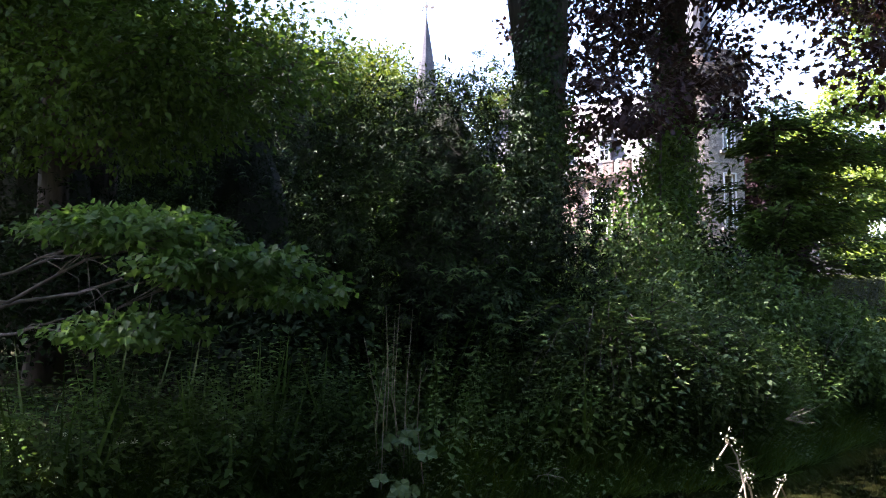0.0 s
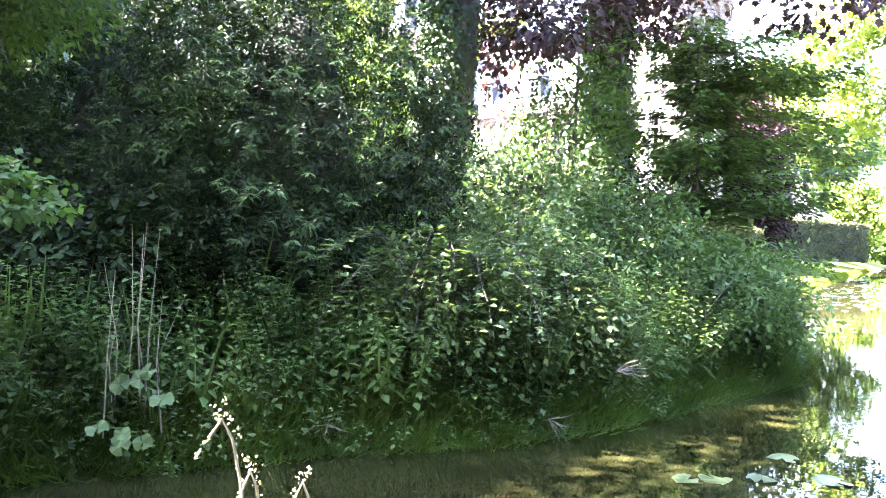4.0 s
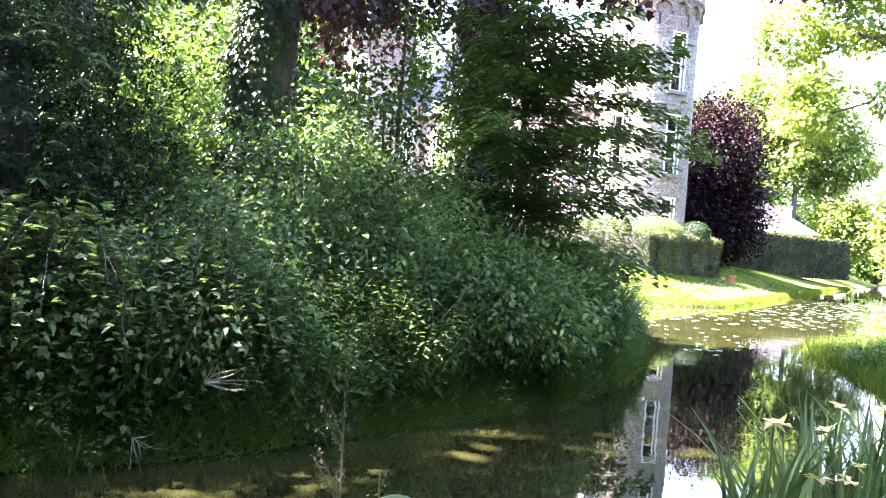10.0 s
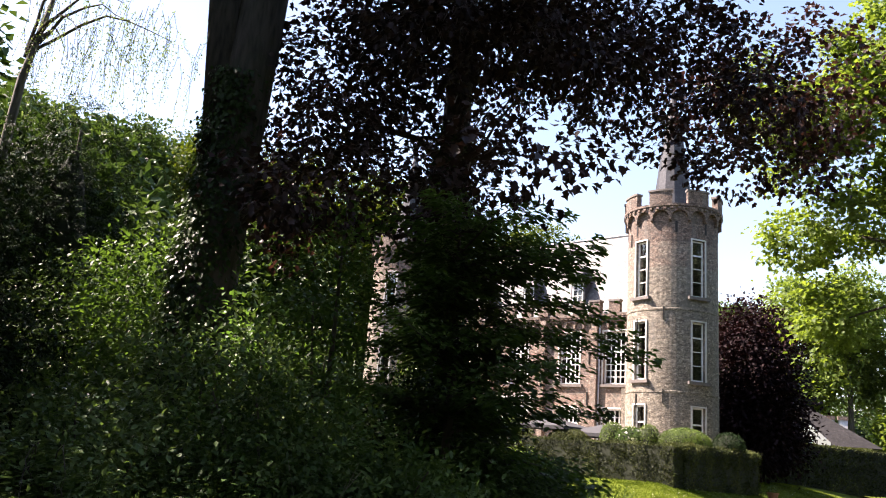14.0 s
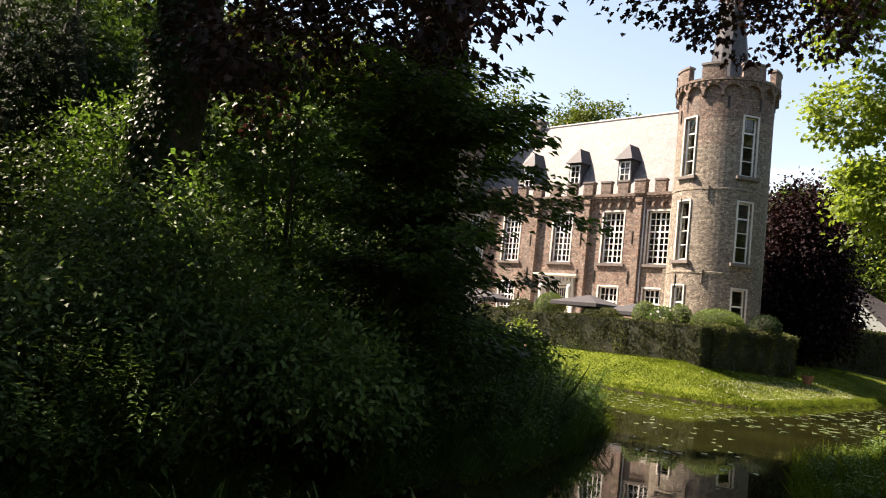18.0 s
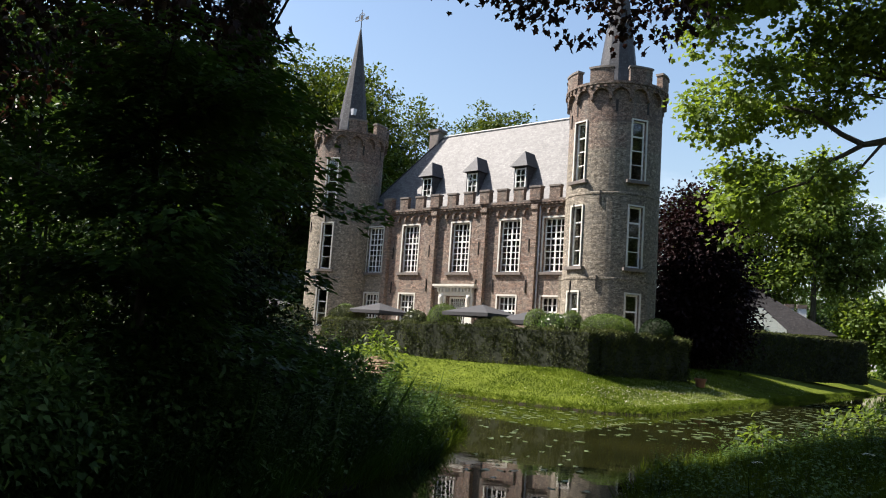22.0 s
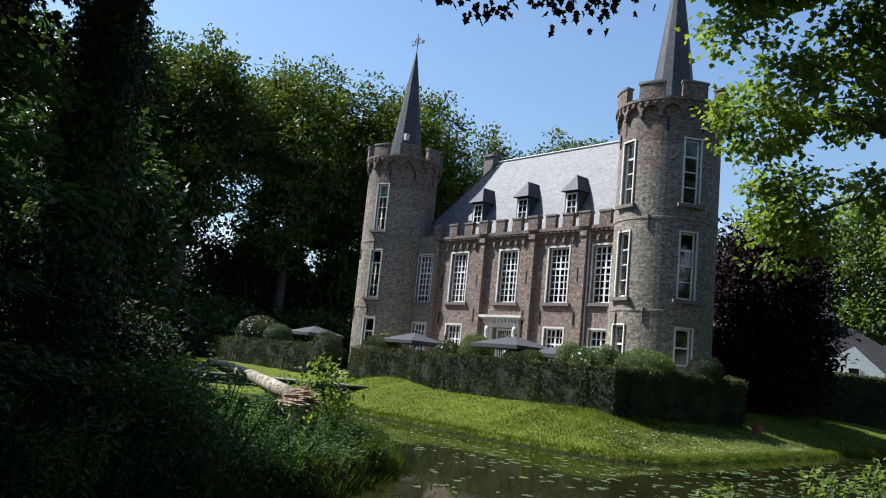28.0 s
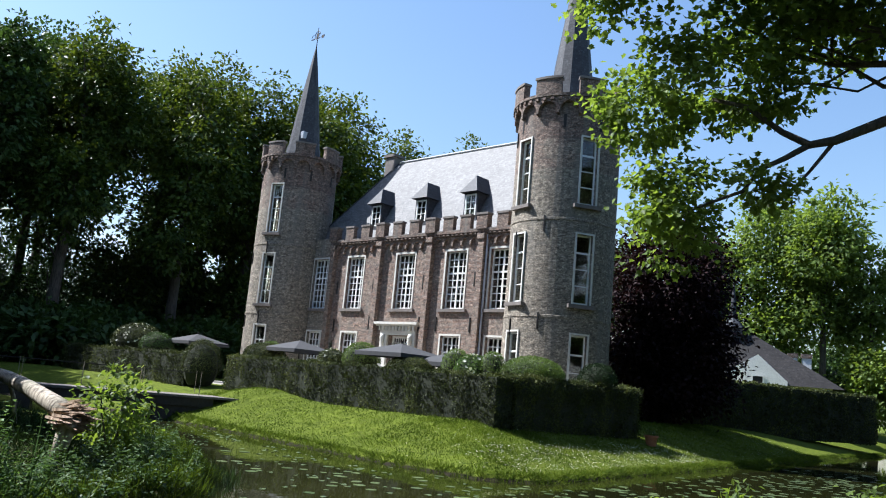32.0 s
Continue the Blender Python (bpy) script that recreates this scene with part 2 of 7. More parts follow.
M["slate"] = slate_mat("roof_slate", (0.129, 0.127, 0.126), (0.082, 0.081, 0.081), 0.6, 0.3)
M["slate_dark"] = slate_mat("spire_slate", (0.055, 0.057, 0.063), (0.036, 0.038, 0.043), 0.62, 0.22)
M["tiles"] = slate_mat("grey_roof_tiles", (0.03, 0.028, 0.027), (0.021, 0.02, 0.02), 0.85, 0.15)


def glass_mat():
    m, nt, n, p = mat("window_glass")
    p.inputs["Base Color"].default_value = (0.9, 0.95, 0.93, 1)
    p.inputs["Roughness"].default_value, p.inputs["IOR"].default_value = 0.02, 1.45
    p.inputs["Transmission Weight"].default_value = 1.0
    bump(nt, noise_tex(nt, 1.3, 2), 0.05, 0.02, p)
    return m


M["glass"] = glass_mat()


def bark_mat(name, c1, c2):
    m, nt, n, p = mat(name)
    tc = n.new("ShaderNodeTexCoord")
    mp = n.new("ShaderNodeMapping")
    mp.inputs["Scale"].default_value = (5, 5, 0.9)
    nt.links.new(tc.outputs["Object"], mp.inputs["Vector"])
    t = n.new("ShaderNodeTexNoise")
    t.inputs["Scale"].default_value, t.inputs["Detail"].default_value = 2.2, 8
    nt.links.new(mp.outputs[0], t.inputs["Vector"])
    col = ramp(nt, t.outputs["Fac"], [(0.3, c1), (0.62, c2)])
    moss = noise_tex(nt, 1.1, 4)
    col = mixc(nt, ramp(nt, moss, [(0.52, (0, 0, 0)), (0.7, (0.5,) * 3)]), col, (0.05, 0.062, 0.028))
    nt.links.new(col, p.inputs["Base Color"])
    p.inputs["Roughness"].default_value = 0.9
    bump(nt, t.outputs["Fac"], 0.8, 0.04, p)
    return m


M["bark"] = bark_mat("grey_bark", (0.05, 0.042, 0.034), (0.16, 0.14, 0.12))
M["bark_dark"] = bark_mat("dark_bark", (0.03, 0.025, 0.02), (0.09, 0.075, 0.06))
M["deadwood"] = bark_mat("bleached_wood", (0.09, 0.07, 0.05), (0.46, 0.40, 0.31))
M["tornwood"] = bark_mat("torn_wood", (0.12, 0.075, 0.045), (0.46, 0.34, 0.24))
M["straw"] = plain("dry_stem", (0.16, 0.14, 0.10), (0.30, 0.26, 0.19), 20, 0.85, 0.1)

M["seed"] = plain("dry_seed_head", (0.035, 0.038, 0.016), (0.07, 0.068, 0.03), 20, 0.9, 0.1)
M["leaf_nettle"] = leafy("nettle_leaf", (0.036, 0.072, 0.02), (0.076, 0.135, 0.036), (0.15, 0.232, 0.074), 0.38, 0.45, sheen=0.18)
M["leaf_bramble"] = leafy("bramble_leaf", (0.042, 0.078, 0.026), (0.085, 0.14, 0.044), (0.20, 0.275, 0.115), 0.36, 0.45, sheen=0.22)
# near-black yew green with shade put in; also colours the shaded thickets
M["leaf_yew_shade"] = leafy("yew_and_shade_leaf", (0.007, 0.015, 0.004), (0.012, 0.026, 0.006), (0.024, 0.048, 0.011), 0.12, 0.6, sheen=0.12)
M["leaf_yew_tip"] = leafy("yew_young_sprig", (0.04, 0.08, 0.022), (0.062, 0.112, 0.03), (0.10, 0.165, 0.042), 0.26, 0.5)
M["leaf_beech"] = leafy("beech_leaf", (0.036, 0.076, 0.015), (0.06, 0.112, 0.022), (0.10, 0.165, 0.032), 0.40)
M["leaf_hazel"] = leafy("hazel_leaf", (0.045, 0.10, 0.022), (0.075, 0.145, 0.034), (0.125, 0.205, 0.06), 0.45, 0.45, sheen=0.3)
M["leaf_oak"] = leafy("oak_leaf", (0.085, 0.135, 0.035), (0.135, 0.195, 0.05), (0.20, 0.27, 0.07), 0.56, tint=(1.28, 1.25, 0.42))
# two greens of one wood, the first with shade in it, the second sun
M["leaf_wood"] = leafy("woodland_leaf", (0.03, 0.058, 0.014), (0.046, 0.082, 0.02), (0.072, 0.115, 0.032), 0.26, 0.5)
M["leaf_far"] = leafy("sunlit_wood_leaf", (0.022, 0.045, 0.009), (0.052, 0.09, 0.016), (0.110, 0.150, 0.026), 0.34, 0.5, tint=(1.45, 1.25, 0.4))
M["leaf_purple"] = leafy("purple_maple_leaf", (0.026, 0.017, 0.018), (0.04, 0.024, 0.024), (0.06, 0.036, 0.03), 0.2, 0.45, 1.0)
M["leaf_copper"] = leafy("copper_beech_leaf", (0.012, 0.007, 0.008), (0.019, 0.010, 0.011), (0.034, 0.017, 0.018), 0.1, 0.6, 1.0, sheen=0.08)
M["leaf_ivy"] = leafy("ivy_leaf", (0.016, 0.032, 0.010), (0.026, 0.05, 0.014), (0.048, 0.084, 0.024), 0.15, 0.45)
# paler ivy green; the light on the trunk's path side is in the colour
M["leaf_ivy_lit"] = leafy("lit_ivy_leaf", (0.035, 0.065, 0.015), (0.06, 0.105, 0.022), (0.10, 0.15, 0.035), 0.35, 0.45)
M["leaf_hedge"] = leafy("hedge_leaf", (0.013, 0.020, 0.007), (0.042, 0.053, 0.018), (0.122, 0.134, 0.05), 0.22, 0.5, sheen=0.10)
M["leaf_box"] = leafy("box_leaf", (0.06, 0.10, 0.022), (0.10, 0.15, 0.032), (0.15, 0.20, 0.05), 0.3, 0.45)
M["leaf_willow"] = leafy("willow_leaf", (0.10, 0.14, 0.06), (0.14, 0.19, 0.08), (0.19, 0.24, 0.11), 0.5)
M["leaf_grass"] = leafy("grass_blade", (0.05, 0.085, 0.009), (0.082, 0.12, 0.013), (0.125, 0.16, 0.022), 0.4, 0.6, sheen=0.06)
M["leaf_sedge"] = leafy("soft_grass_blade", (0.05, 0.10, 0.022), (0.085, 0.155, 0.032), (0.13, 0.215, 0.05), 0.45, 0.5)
M["leaf_iris"] = leafy("iris_blade", (0.06, 0.11, 0.04), (0.09, 0.15, 0.06), (0.13, 0.20, 0.09), 0.4, 0.45)
M["petal"] = leafy("yellow_petal", (0.62, 0.46, 0.14), (0.70, 0.58, 0.28), (0.76, 0.68, 0.42), 0.4, 0.5)
M["blossom"] = leafy("white_blossom", (0.6, 0.6, 0.52), (0.7, 0.7, 0.62), (0.78, 0.78, 0.7), 0.3, 0.6)
M["cream"] = leafy("cream_floret", (0.30, 0.28, 0.20), (0.38, 0.36, 0.27), (0.45, 0.43, 0.34), 0.2, 0.6)
M["pad"] = leafy("lily_pad", (0.05, 0.082, 0.028), (0.08, 0.115, 0.042), (0.125, 0.155, 0.065), 0.05, 0.3, sheen=0.5)
# solid near-black core; the shade between leaves is put into its colour
M["hedge_core"] = plain("foliage_shade_core", (0.012, 0.016, 0.008), (0.025, 0.03, 0.014), 6, 0.95, 0.5)


def ground_mat():
    m, nt, n, p = mat("grass_ground")
    f = noise_tex(nt, 0.35, 6)
    g = noise_tex(nt, 9.0, 5)
    col = ramp(nt, f, [(0.3, (0.066, 0.092, 0.007)), (0.7, (0.10, 0.125, 0.010))])
    col = mixc(nt, 0.6, col, ramp(nt, g, [(0.3, (0.035, 0.055, 0.006)), (0.7, (0.135, 0.165, 0.018))]))
    tuft = noise_tex(nt, 2.6, 5, rough=0.7)
    col = mixc(nt, 0.7, col, ramp(nt, tuft, [(0.35, (0.5, 0.52, 0.5)), (0.65, (1.3, 1.28, 1.2))]), "MULTIPLY")
    # bare wet earth below the turf's edge
    geo = n.new("ShaderNodeNewGeometry")
    sep = n.new("ShaderNodeSeparateXYZ")
    nt.links.new(geo.outputs["Position"], sep.inputs[0])
    # leaf mould under the wood, turf from the lawn on
    soil = n.new("ShaderNodeMapRange")
    soil.inputs[1].default_value, soil.inputs[2].default_value, soil.inputs[3].default_value, soil.inputs[4].default_value = 30.0, 33.5, 0.8, 0.0
    nt.links.new(sep.outputs["Y"], soil.inputs[0])
    col = mixc(nt, soil.outputs[0], col, ramp(nt, g, [(0.35, (0.018, 0.016, 0.009)), (0.65, (0.045, 0.042, 0.02))]))
    e = ramp(nt, sep.outputs["Z"], [(0.05, (1, 1, 1)), (0.09, (0, 0, 0))])
    col = mixc(nt, e, col, (0.018, 0.015, 0.009))
    nt.links.new(col, p.inputs["Base Color"])
    p.inputs["Roughness"].default_value = 0.95
    p.inputs["Specular IOR Level"].default_value = 0.1
    bump(nt, tuft, 0.45, 0.07, p)
    return m


M["ground"] = ground_mat()


def water_mat():
    m, nt, n, p = mat("moat_water")
    f = noise_tex(nt, 0.25, 4)
    nt.links.new(ramp(nt, f, [(0.35, (0.011, 0.0125, 0.004)), (0.65, (0.021, 0.022, 0.006))]), p.inputs["Base Color"])
    p.inputs["Roughness"].default_value, p.inputs["IOR"].default_value = 0.015, 1.33
    bump(nt, noise_tex(nt, 2.2, 3), 0.05, 0.03, p)
    return m


M["water"] = water_mat()


# ---- mesh helpers ----
class MB:
    """Collects vertices, faces and one uv layer in metres."""

    def __init__(self):
        self.v, self.f, self.uv = [], [], []

    def quad(self, pts, uv=None):
        k = len(self.v)
        self.v += [tuple(p) for p in pts]
        self.f.append(tuple(range(k, k + len(pts))))
        self.uv += list(uv) if uv else [(p[0] + p[1], p[2]) for p in pts]
        return self

    def box(self, x0, x1, y0, y1, z0, z1):
        q = self.quad
        q([(x0, y0, z0), (x1, y0, z0), (x1, y0, z1), (x0, y0, z1)], [(x0, z0), (x1, z0), (x1, z1), (x0, z1)])
        q([(x1, y1, z0), (x0, y1, z0), (x0, y1, z1), (x1, y1, z1)], [(x1, z0), (x0, z0), (x0, z1), (x1, z1)])
        q([(x0, y1, z0), (x0, y0, z0), (x0, y0, z1), (x0, y1, z1)], [(y1, z0), (y0, z0), (y0, z1), (y1, z1)])
        q([(x1, y0, z0), (x1, y1, z0), (x1, y1, z1), (x1, y0, z1)], [(y0, z0), (y1, z0), (y1, z1), (y0, z1)])
        q([(x0, y0, z1), (x1, y0, z1), (x1, y1, z1), (x0, y1, z1)], [(x0, y0), (x1, y0), (x1, y1), (x0, y1)])
        q([(x0, y1, z0), (x1, y1, z0), (x1, y0, z0), (x0, y0, z0)], [(x0, y1), (x1, y1), (x1, y0), (x0, y0)])
        return self

    def tube(self, pts, radii, seg=8, cap=True):
        pts = [Vector(p) for p in pts]
        rings = []
        for i, p in enumerate(pts):
            d = (pts[min(i + 1, len(pts) - 1)] - pts[max(i - 1, 0)]).normalized()
            a = d.orthogonal().normalized() if i == 0 else (a - d * a.dot(d)).normalized()
            b = d.cross(a)
            k = len(self.v)
            for j in range(seg):
                t = 2 * math.pi * j / seg
                self.v.append(tuple(p + (a * math.cos(t) + b * math.sin(t)) * radii[i]))
            rings.append(k)
        for i in range(len(rings) - 1):
            for j in range(seg):
                j2 = (j + 1) % seg
                self.f.append((rings[i] + j, rings[i] + j2, rings[i + 1] + j2, rings[i + 1] + j))
                self.uv += [(0, 0)] * 4
        if cap:
            self.f.append(tuple(rings[-1] + j for j in range(seg)))
            self.f.append(tuple(rings[0] + j for j in reversed(range(seg))))
            self.uv += [(0, 0)] * (2 * seg)
        return self

    def lathe(self, prof, seg=32, cx=0.0, cy=0.0):
        """Turns (r, z) pairs round a vertical axis; uv runs round in metres."""
        k = len(self.v)
        n = len(prof)
        for j in range(seg):
            t = 2 * math.pi * j / seg
            for r, z in prof:
                self.v.append((cx + r * math.cos(t), cy + r * math.sin(t), z))
        rr = max(r for r, _ in prof)
        for j in range(seg):
            j2 = (j + 1) % seg
            for i in range(n - 1):
                self.f.append((k + j * n + i, k + j2 * n + i, k + j2 * n + i + 1, k + j * n + i + 1))
                u0, u1 = 2 * math.pi * rr * j / seg, 2 * math.pi * rr * (j + 1) / seg
                s = prof[i][1] if prof[i][1] != prof[i + 1][1] else prof[i][0]
                e = prof[i + 1][1] if prof[i][1] != prof[i + 1][1] else prof[i + 1][0]
                self.uv += [(u0, s), (u1, s), (u1, e), (u0, e)]
        return self

    def mesh(self, name, material, smooth=False):
        me = bpy.data.meshes.new(name)
        me.from_pydata(self.v, [], self.f)
        lay = me.uv_layers.new(name="uv")
        if len(self.uv) == len(me.loops):
            lay.data.foreach_set("uv", np.array(self.uv, np.float32).ravel())
        me.materials.append(material)
        if smooth:
            me.polygons.foreach_set("use_smooth", np.ones(len(me.polygons), bool))
        me.update()
        return me


def part(name, mb, material, parent=None, label="", smooth=False):
    me = mb if isinstance(mb, bpy.types.Mesh) else mb.mesh(name, material, smooth)
    ob = new(name, me)
    if parent:
        ob.parent = parent
    if label:
        ob["label"] = label
    return ob


def thing(name, label, category, m=None, group="", kind=""):
    ob = new(name)
    ob.empty_display_size = 0.2
    if m is not None:
        ob.matrix_world = m
    return tagged(ob, label, category, group, kind)


rng = np.random.default_rng(7)


def unit(v):
    return v / np.maximum(np.linalg.norm(v, axis=-1, keepdims=True), 1e-9)


def leaf_mesh(name, P, D, N, L, W, material, fold=0.18, lobed=False):
    """n leaves, each a folded blade from P along D with face N: four corners, or a lobed outline of ten."""
    n = len(P)
    P, D = np.asarray(P, float), unit(np.asarray(D, float))
    L, W = np.broadcast_to(L, n)[:, None], np.broadcast_to(W, n)[:, None]
    S = unit(np.cross(D, N))
    Uu = np.cross(S, D)
    if lobed:
        outline = [(0, 0), (0.16, 0.34), (0.40, 0.26), (0.52, 0.50), (0.70, 0.20), (1.0, 0.0), (0.70, -0.20), (0.52, -0.50), (0.40, -0.26), (0.16, -0.34)]
    else:
        outline = [(0, 0), (0.42, 0.5), (1.0, 0.0), (0.42, -0.5)]
    k = len(outline)
    V = np.empty((n, k, 3), np.float32)
    for i, (a, s) in enumerate(outline):
        V[:, i] = P + D * L * a + S * W * s + Uu * (abs(s) * W * fold * 2 - L * 0.12 * a * a)
    me = bpy.data.meshes.new(name)
    me.vertices.add(n * k)
    me.vertices.foreach_set("co", V.ravel())
    if lobed:
        half = [(0, 1, 2, 3, 4, 5), (0, 5, 6, 7, 8, 9)]
        idx = np.array([c for h in half for c in h])
        lens = [6, 6]
    else:
        idx = np.array([0, 1, 2, 0, 2, 3])
        lens = [3, 3]
    me.loops.add(n * len(idx))
    me.loops.foreach_set("vertex_index", (np.arange(n)[:, None] * k + idx[None]).astype(np.int32).ravel())
    me.polygons.add(n * 2)
    starts = np.arange(n * 2, dtype=np.int32) * lens[0]
    me.polygons.foreach_set("loop_start", starts)
    me.update(calc_edges=True)
    me.materials.append(material)
    return me


def spread(n):
    """Random unit vectors."""
    return unit(rng.normal(size=(n, 3)))


def clump_cloud(blobs, n_clumps, per, clump_r, flat=0.6, shell=0.55):
    """Leaf places in many small clumps inside a union of ellipsoids, denser towards the outside. Returns places and outward directions."""
    vol = np.array([b[3] * b[4] * b[5] for b in blobs])
    pick = rng.choice(len(blobs), n_clumps, p=vol / vol.sum())
    B = np.array(blobs)[pick]
    d = spread(n_clumps)
    r = rng.uniform(shell**3, 1, n_clumps) ** (1 / 3) * rng.uniform(0.82, 1.08, n_clumps)
    C = B[:, :3] + d * r[:, None] * B[:, 3:6]
    k = rng.poisson(per, n_clumps) + 1
    idx = np.repeat(np.arange(n_clumps), k)
    off = rng.normal(size=(len(idx), 3)) * clump_r * np.array([1, 1, flat])
    return C[idx] + off, unit(d[idx] * 0.6 + off / clump_r * 0.5), C


def leaf_dirs(O, droop=0.25, upness=0.9):
    n = len(O)
    D = unit(O + spread(n) * 0.9 - np.array([0, 0, droop]))
    N = unit(np.array([0, 0, upness]) + spread(n) * 0.65 + O * 0.25)
    return D, N


# ---- ground, banks and moat ----
ISLAND = [(-60, 2), (-9, 3.4), (-4, 5.2), (-1.2, 6.5), (0.7, 7.5), (2.1, 8.0), (3.3, 8.9), (4.9, 10.7), (6.3, 12.0), (7.4, 14.0), (8.3, 17.0),
          (9.0, 21.0), (9.0, 25.0), (8.0, 28.3), (5.5, 32.0), (2.3, 35.2), (-3, 38.0), (-9, 40.2), (-18, 43), (-60, 50)]
CASTLE_LAND = [(-60, 66), (-24, 55), (-10, 48.5), (-4, 45.6), (0.8, 42.6), (5.1, 39.5), (8.5, 36.8), (10.6, 35.3), (13.2, 34.0), (14.9, 34.6), (16.6, 37.4),
               (22.8, 48.8), (31.5, 65), (41.5, 82), (55, 105), (80, 150), (120, 400), (-400, 400), (-400, 120)]
NEAR = [(-200, -8), (-40, -3), (-6, 0.8), (-1, 2.4), (3, 4.0), (6.5, 5.6), (9.2, 8.0), (11.1, 12), (11.9, 16.6), (12.8, 20.8), (14.4, 22.8), (18, 23.8),
        (23, 26.5), (30, 37), (42, 55), (62, 85), (100, 130), (200, 180), (400, 180), (400, -300), (-200, -300)]


def inside_by(poly, X, Y):
    """Distance to the outline, positive inside."""
    p = np.array(poly, float)
    q = np.roll(p, -1, 0)
    best = np.full(X.shape, 1e9)
    inside = np.zeros(X.shape, bool)
    for (x0, y0), (x1, y1) in zip(p, q):
        dx, dy = x1 - x0, y1 - y0
        t = np.clip(((X - x0) * dx + (Y - y0) * dy) / (dx * dx + dy * dy), 0, 1)
        best = np.minimum(best, np.hypot(X - x0 - t * dx, Y - y0 - t * dy))
        cross = ((y0 > Y) != (y1 > Y)) & (X < dx * (Y - y0) / (dy if dy else 1e-9) + x0)
        inside ^= cross
    return np.where(inside, best, -best)


def smooth01(t):
    t = np.clip(t, 0, 1)
    return t * t * (3 - 2 * t)


def height(X, Y):
    X, Y = np.asarray(X, float), np.asarray(Y, float)
    di, dc, dn = inside_by(ISLAND, X, Y), inside_by(CASTLE_LAND, X, Y), inside_by(NEAR, X, Y)
    wob = 0.12 * np.sin(X * 1.7 + Y * 0.6) * np.sin(Y * 1.3 - X * 0.4)
    hi = np.where(di > -0.6, 0.42 * smooth01((di + 0.12 + wob * 0.6) / 0.5) - 0.08 + 0.45 * smooth01(di / 5), -9)
    hc = np.where(dc > -0.6, 0.24 * smooth01((dc + 0.10 + wob * 0.3) / 0.25) - 0.08 + 1.24 * smooth01((dc + 0.4) / 7.0), -9)
    hc = hc + 0.62 * np.exp(-((X - 1.4) ** 2 + (Y - 46.0) ** 2) / 5.0)     # raised end of the footbridge
    rise = 0.40 * smooth01((X + Y - 12) / 14)
    hn = np.where(dn > -0.6, (0.40 + rise) * smooth01((dn + 0.1 + wob) / (2.4 + 2.6 * smooth01((Y - 9) / 6))) - 0.06 + 0.12 * smooth01(dn / 3), -9)
    land = np.maximum(np.maximum(hi, hc), hn)
    d = np.maximum(np.maximum(di, dc), dn)
    bed = -0.08 - 0.7 * smooth01(-d / 2.5)
    far = smooth01((np.hypot(X - 10, Y - 40) - 160) / 60)
    return np.maximum(np.where(land > -1, np.maximum(land, bed), bed), -5) * (1 - far) + far * 1.2


gx = np.concatenate([[-4000, -1500, -600, -300, -160, -110, -80], np.arange(-60, -12, 2.0), np.arange(-12, 34, 0.34), np.arange(34, 90, 2.0), [100, 130, 170, 300, 600, 1500, 4000]])
gy = np.concatenate([[-4000, -1500, -600, -250, -120, -60, -35, -22, -14], np.arange(-10, 68, 0.34), np.arange(68, 140, 2.0), [150, 170, 220, 350, 600, 1500, 4000]])
GX, GY = np.meshgrid(gx, gy)
GZ = height(GX, GY) + 0.012 * np.sin(GX * 3.1) * np.sin(GY * 2.7)
me = bpy.data.meshes.new("ground")
nx, ny = len(gx), len(gy)
ii = (np.arange(ny - 1)[:, None] * nx + np.arange(nx - 1)[None]).ravel()
me.from_pydata(np.stack([GX.ravel(), GY.ravel(), GZ.ravel()], 1).tolist(), [], np.stack([ii, ii + 1, ii + nx + 1, ii + nx], 1).tolist())
me.polygons.foreach_set("use_smooth", np.ones(len(me.polygons), bool))
me.materials.append(M["ground"])
tagged(new("ground", me), "mown grass banks and earth around the moat", "ground", kind="structure")

wmb = MB().quad([(-220, -60, 0), (260, -60, 0), (260, 240, 0), (-220, 240, 0)])
tagged(part("water", wmb, M["water"]), "still dark green moat water with reflections", "water", kind="structure")


def gz(x, y):
    return float(height(np.array([x]), np.array([y]))[0])


# ---- the castle: local u along the front, v away from the path ----
CM = Matrix.Translation((8.346, 57.304, 0)) @ Matrix.Rotation(radians(-34.35), 4, "Z")
GL = 1.38   # terrace level
castle = thing("castle", "old moated brick castle with two round crenellated towers and slate roofs", "castle", CM)


def to_world(u, v, z=0.0):
    return CM @ Vector((u, v, z))


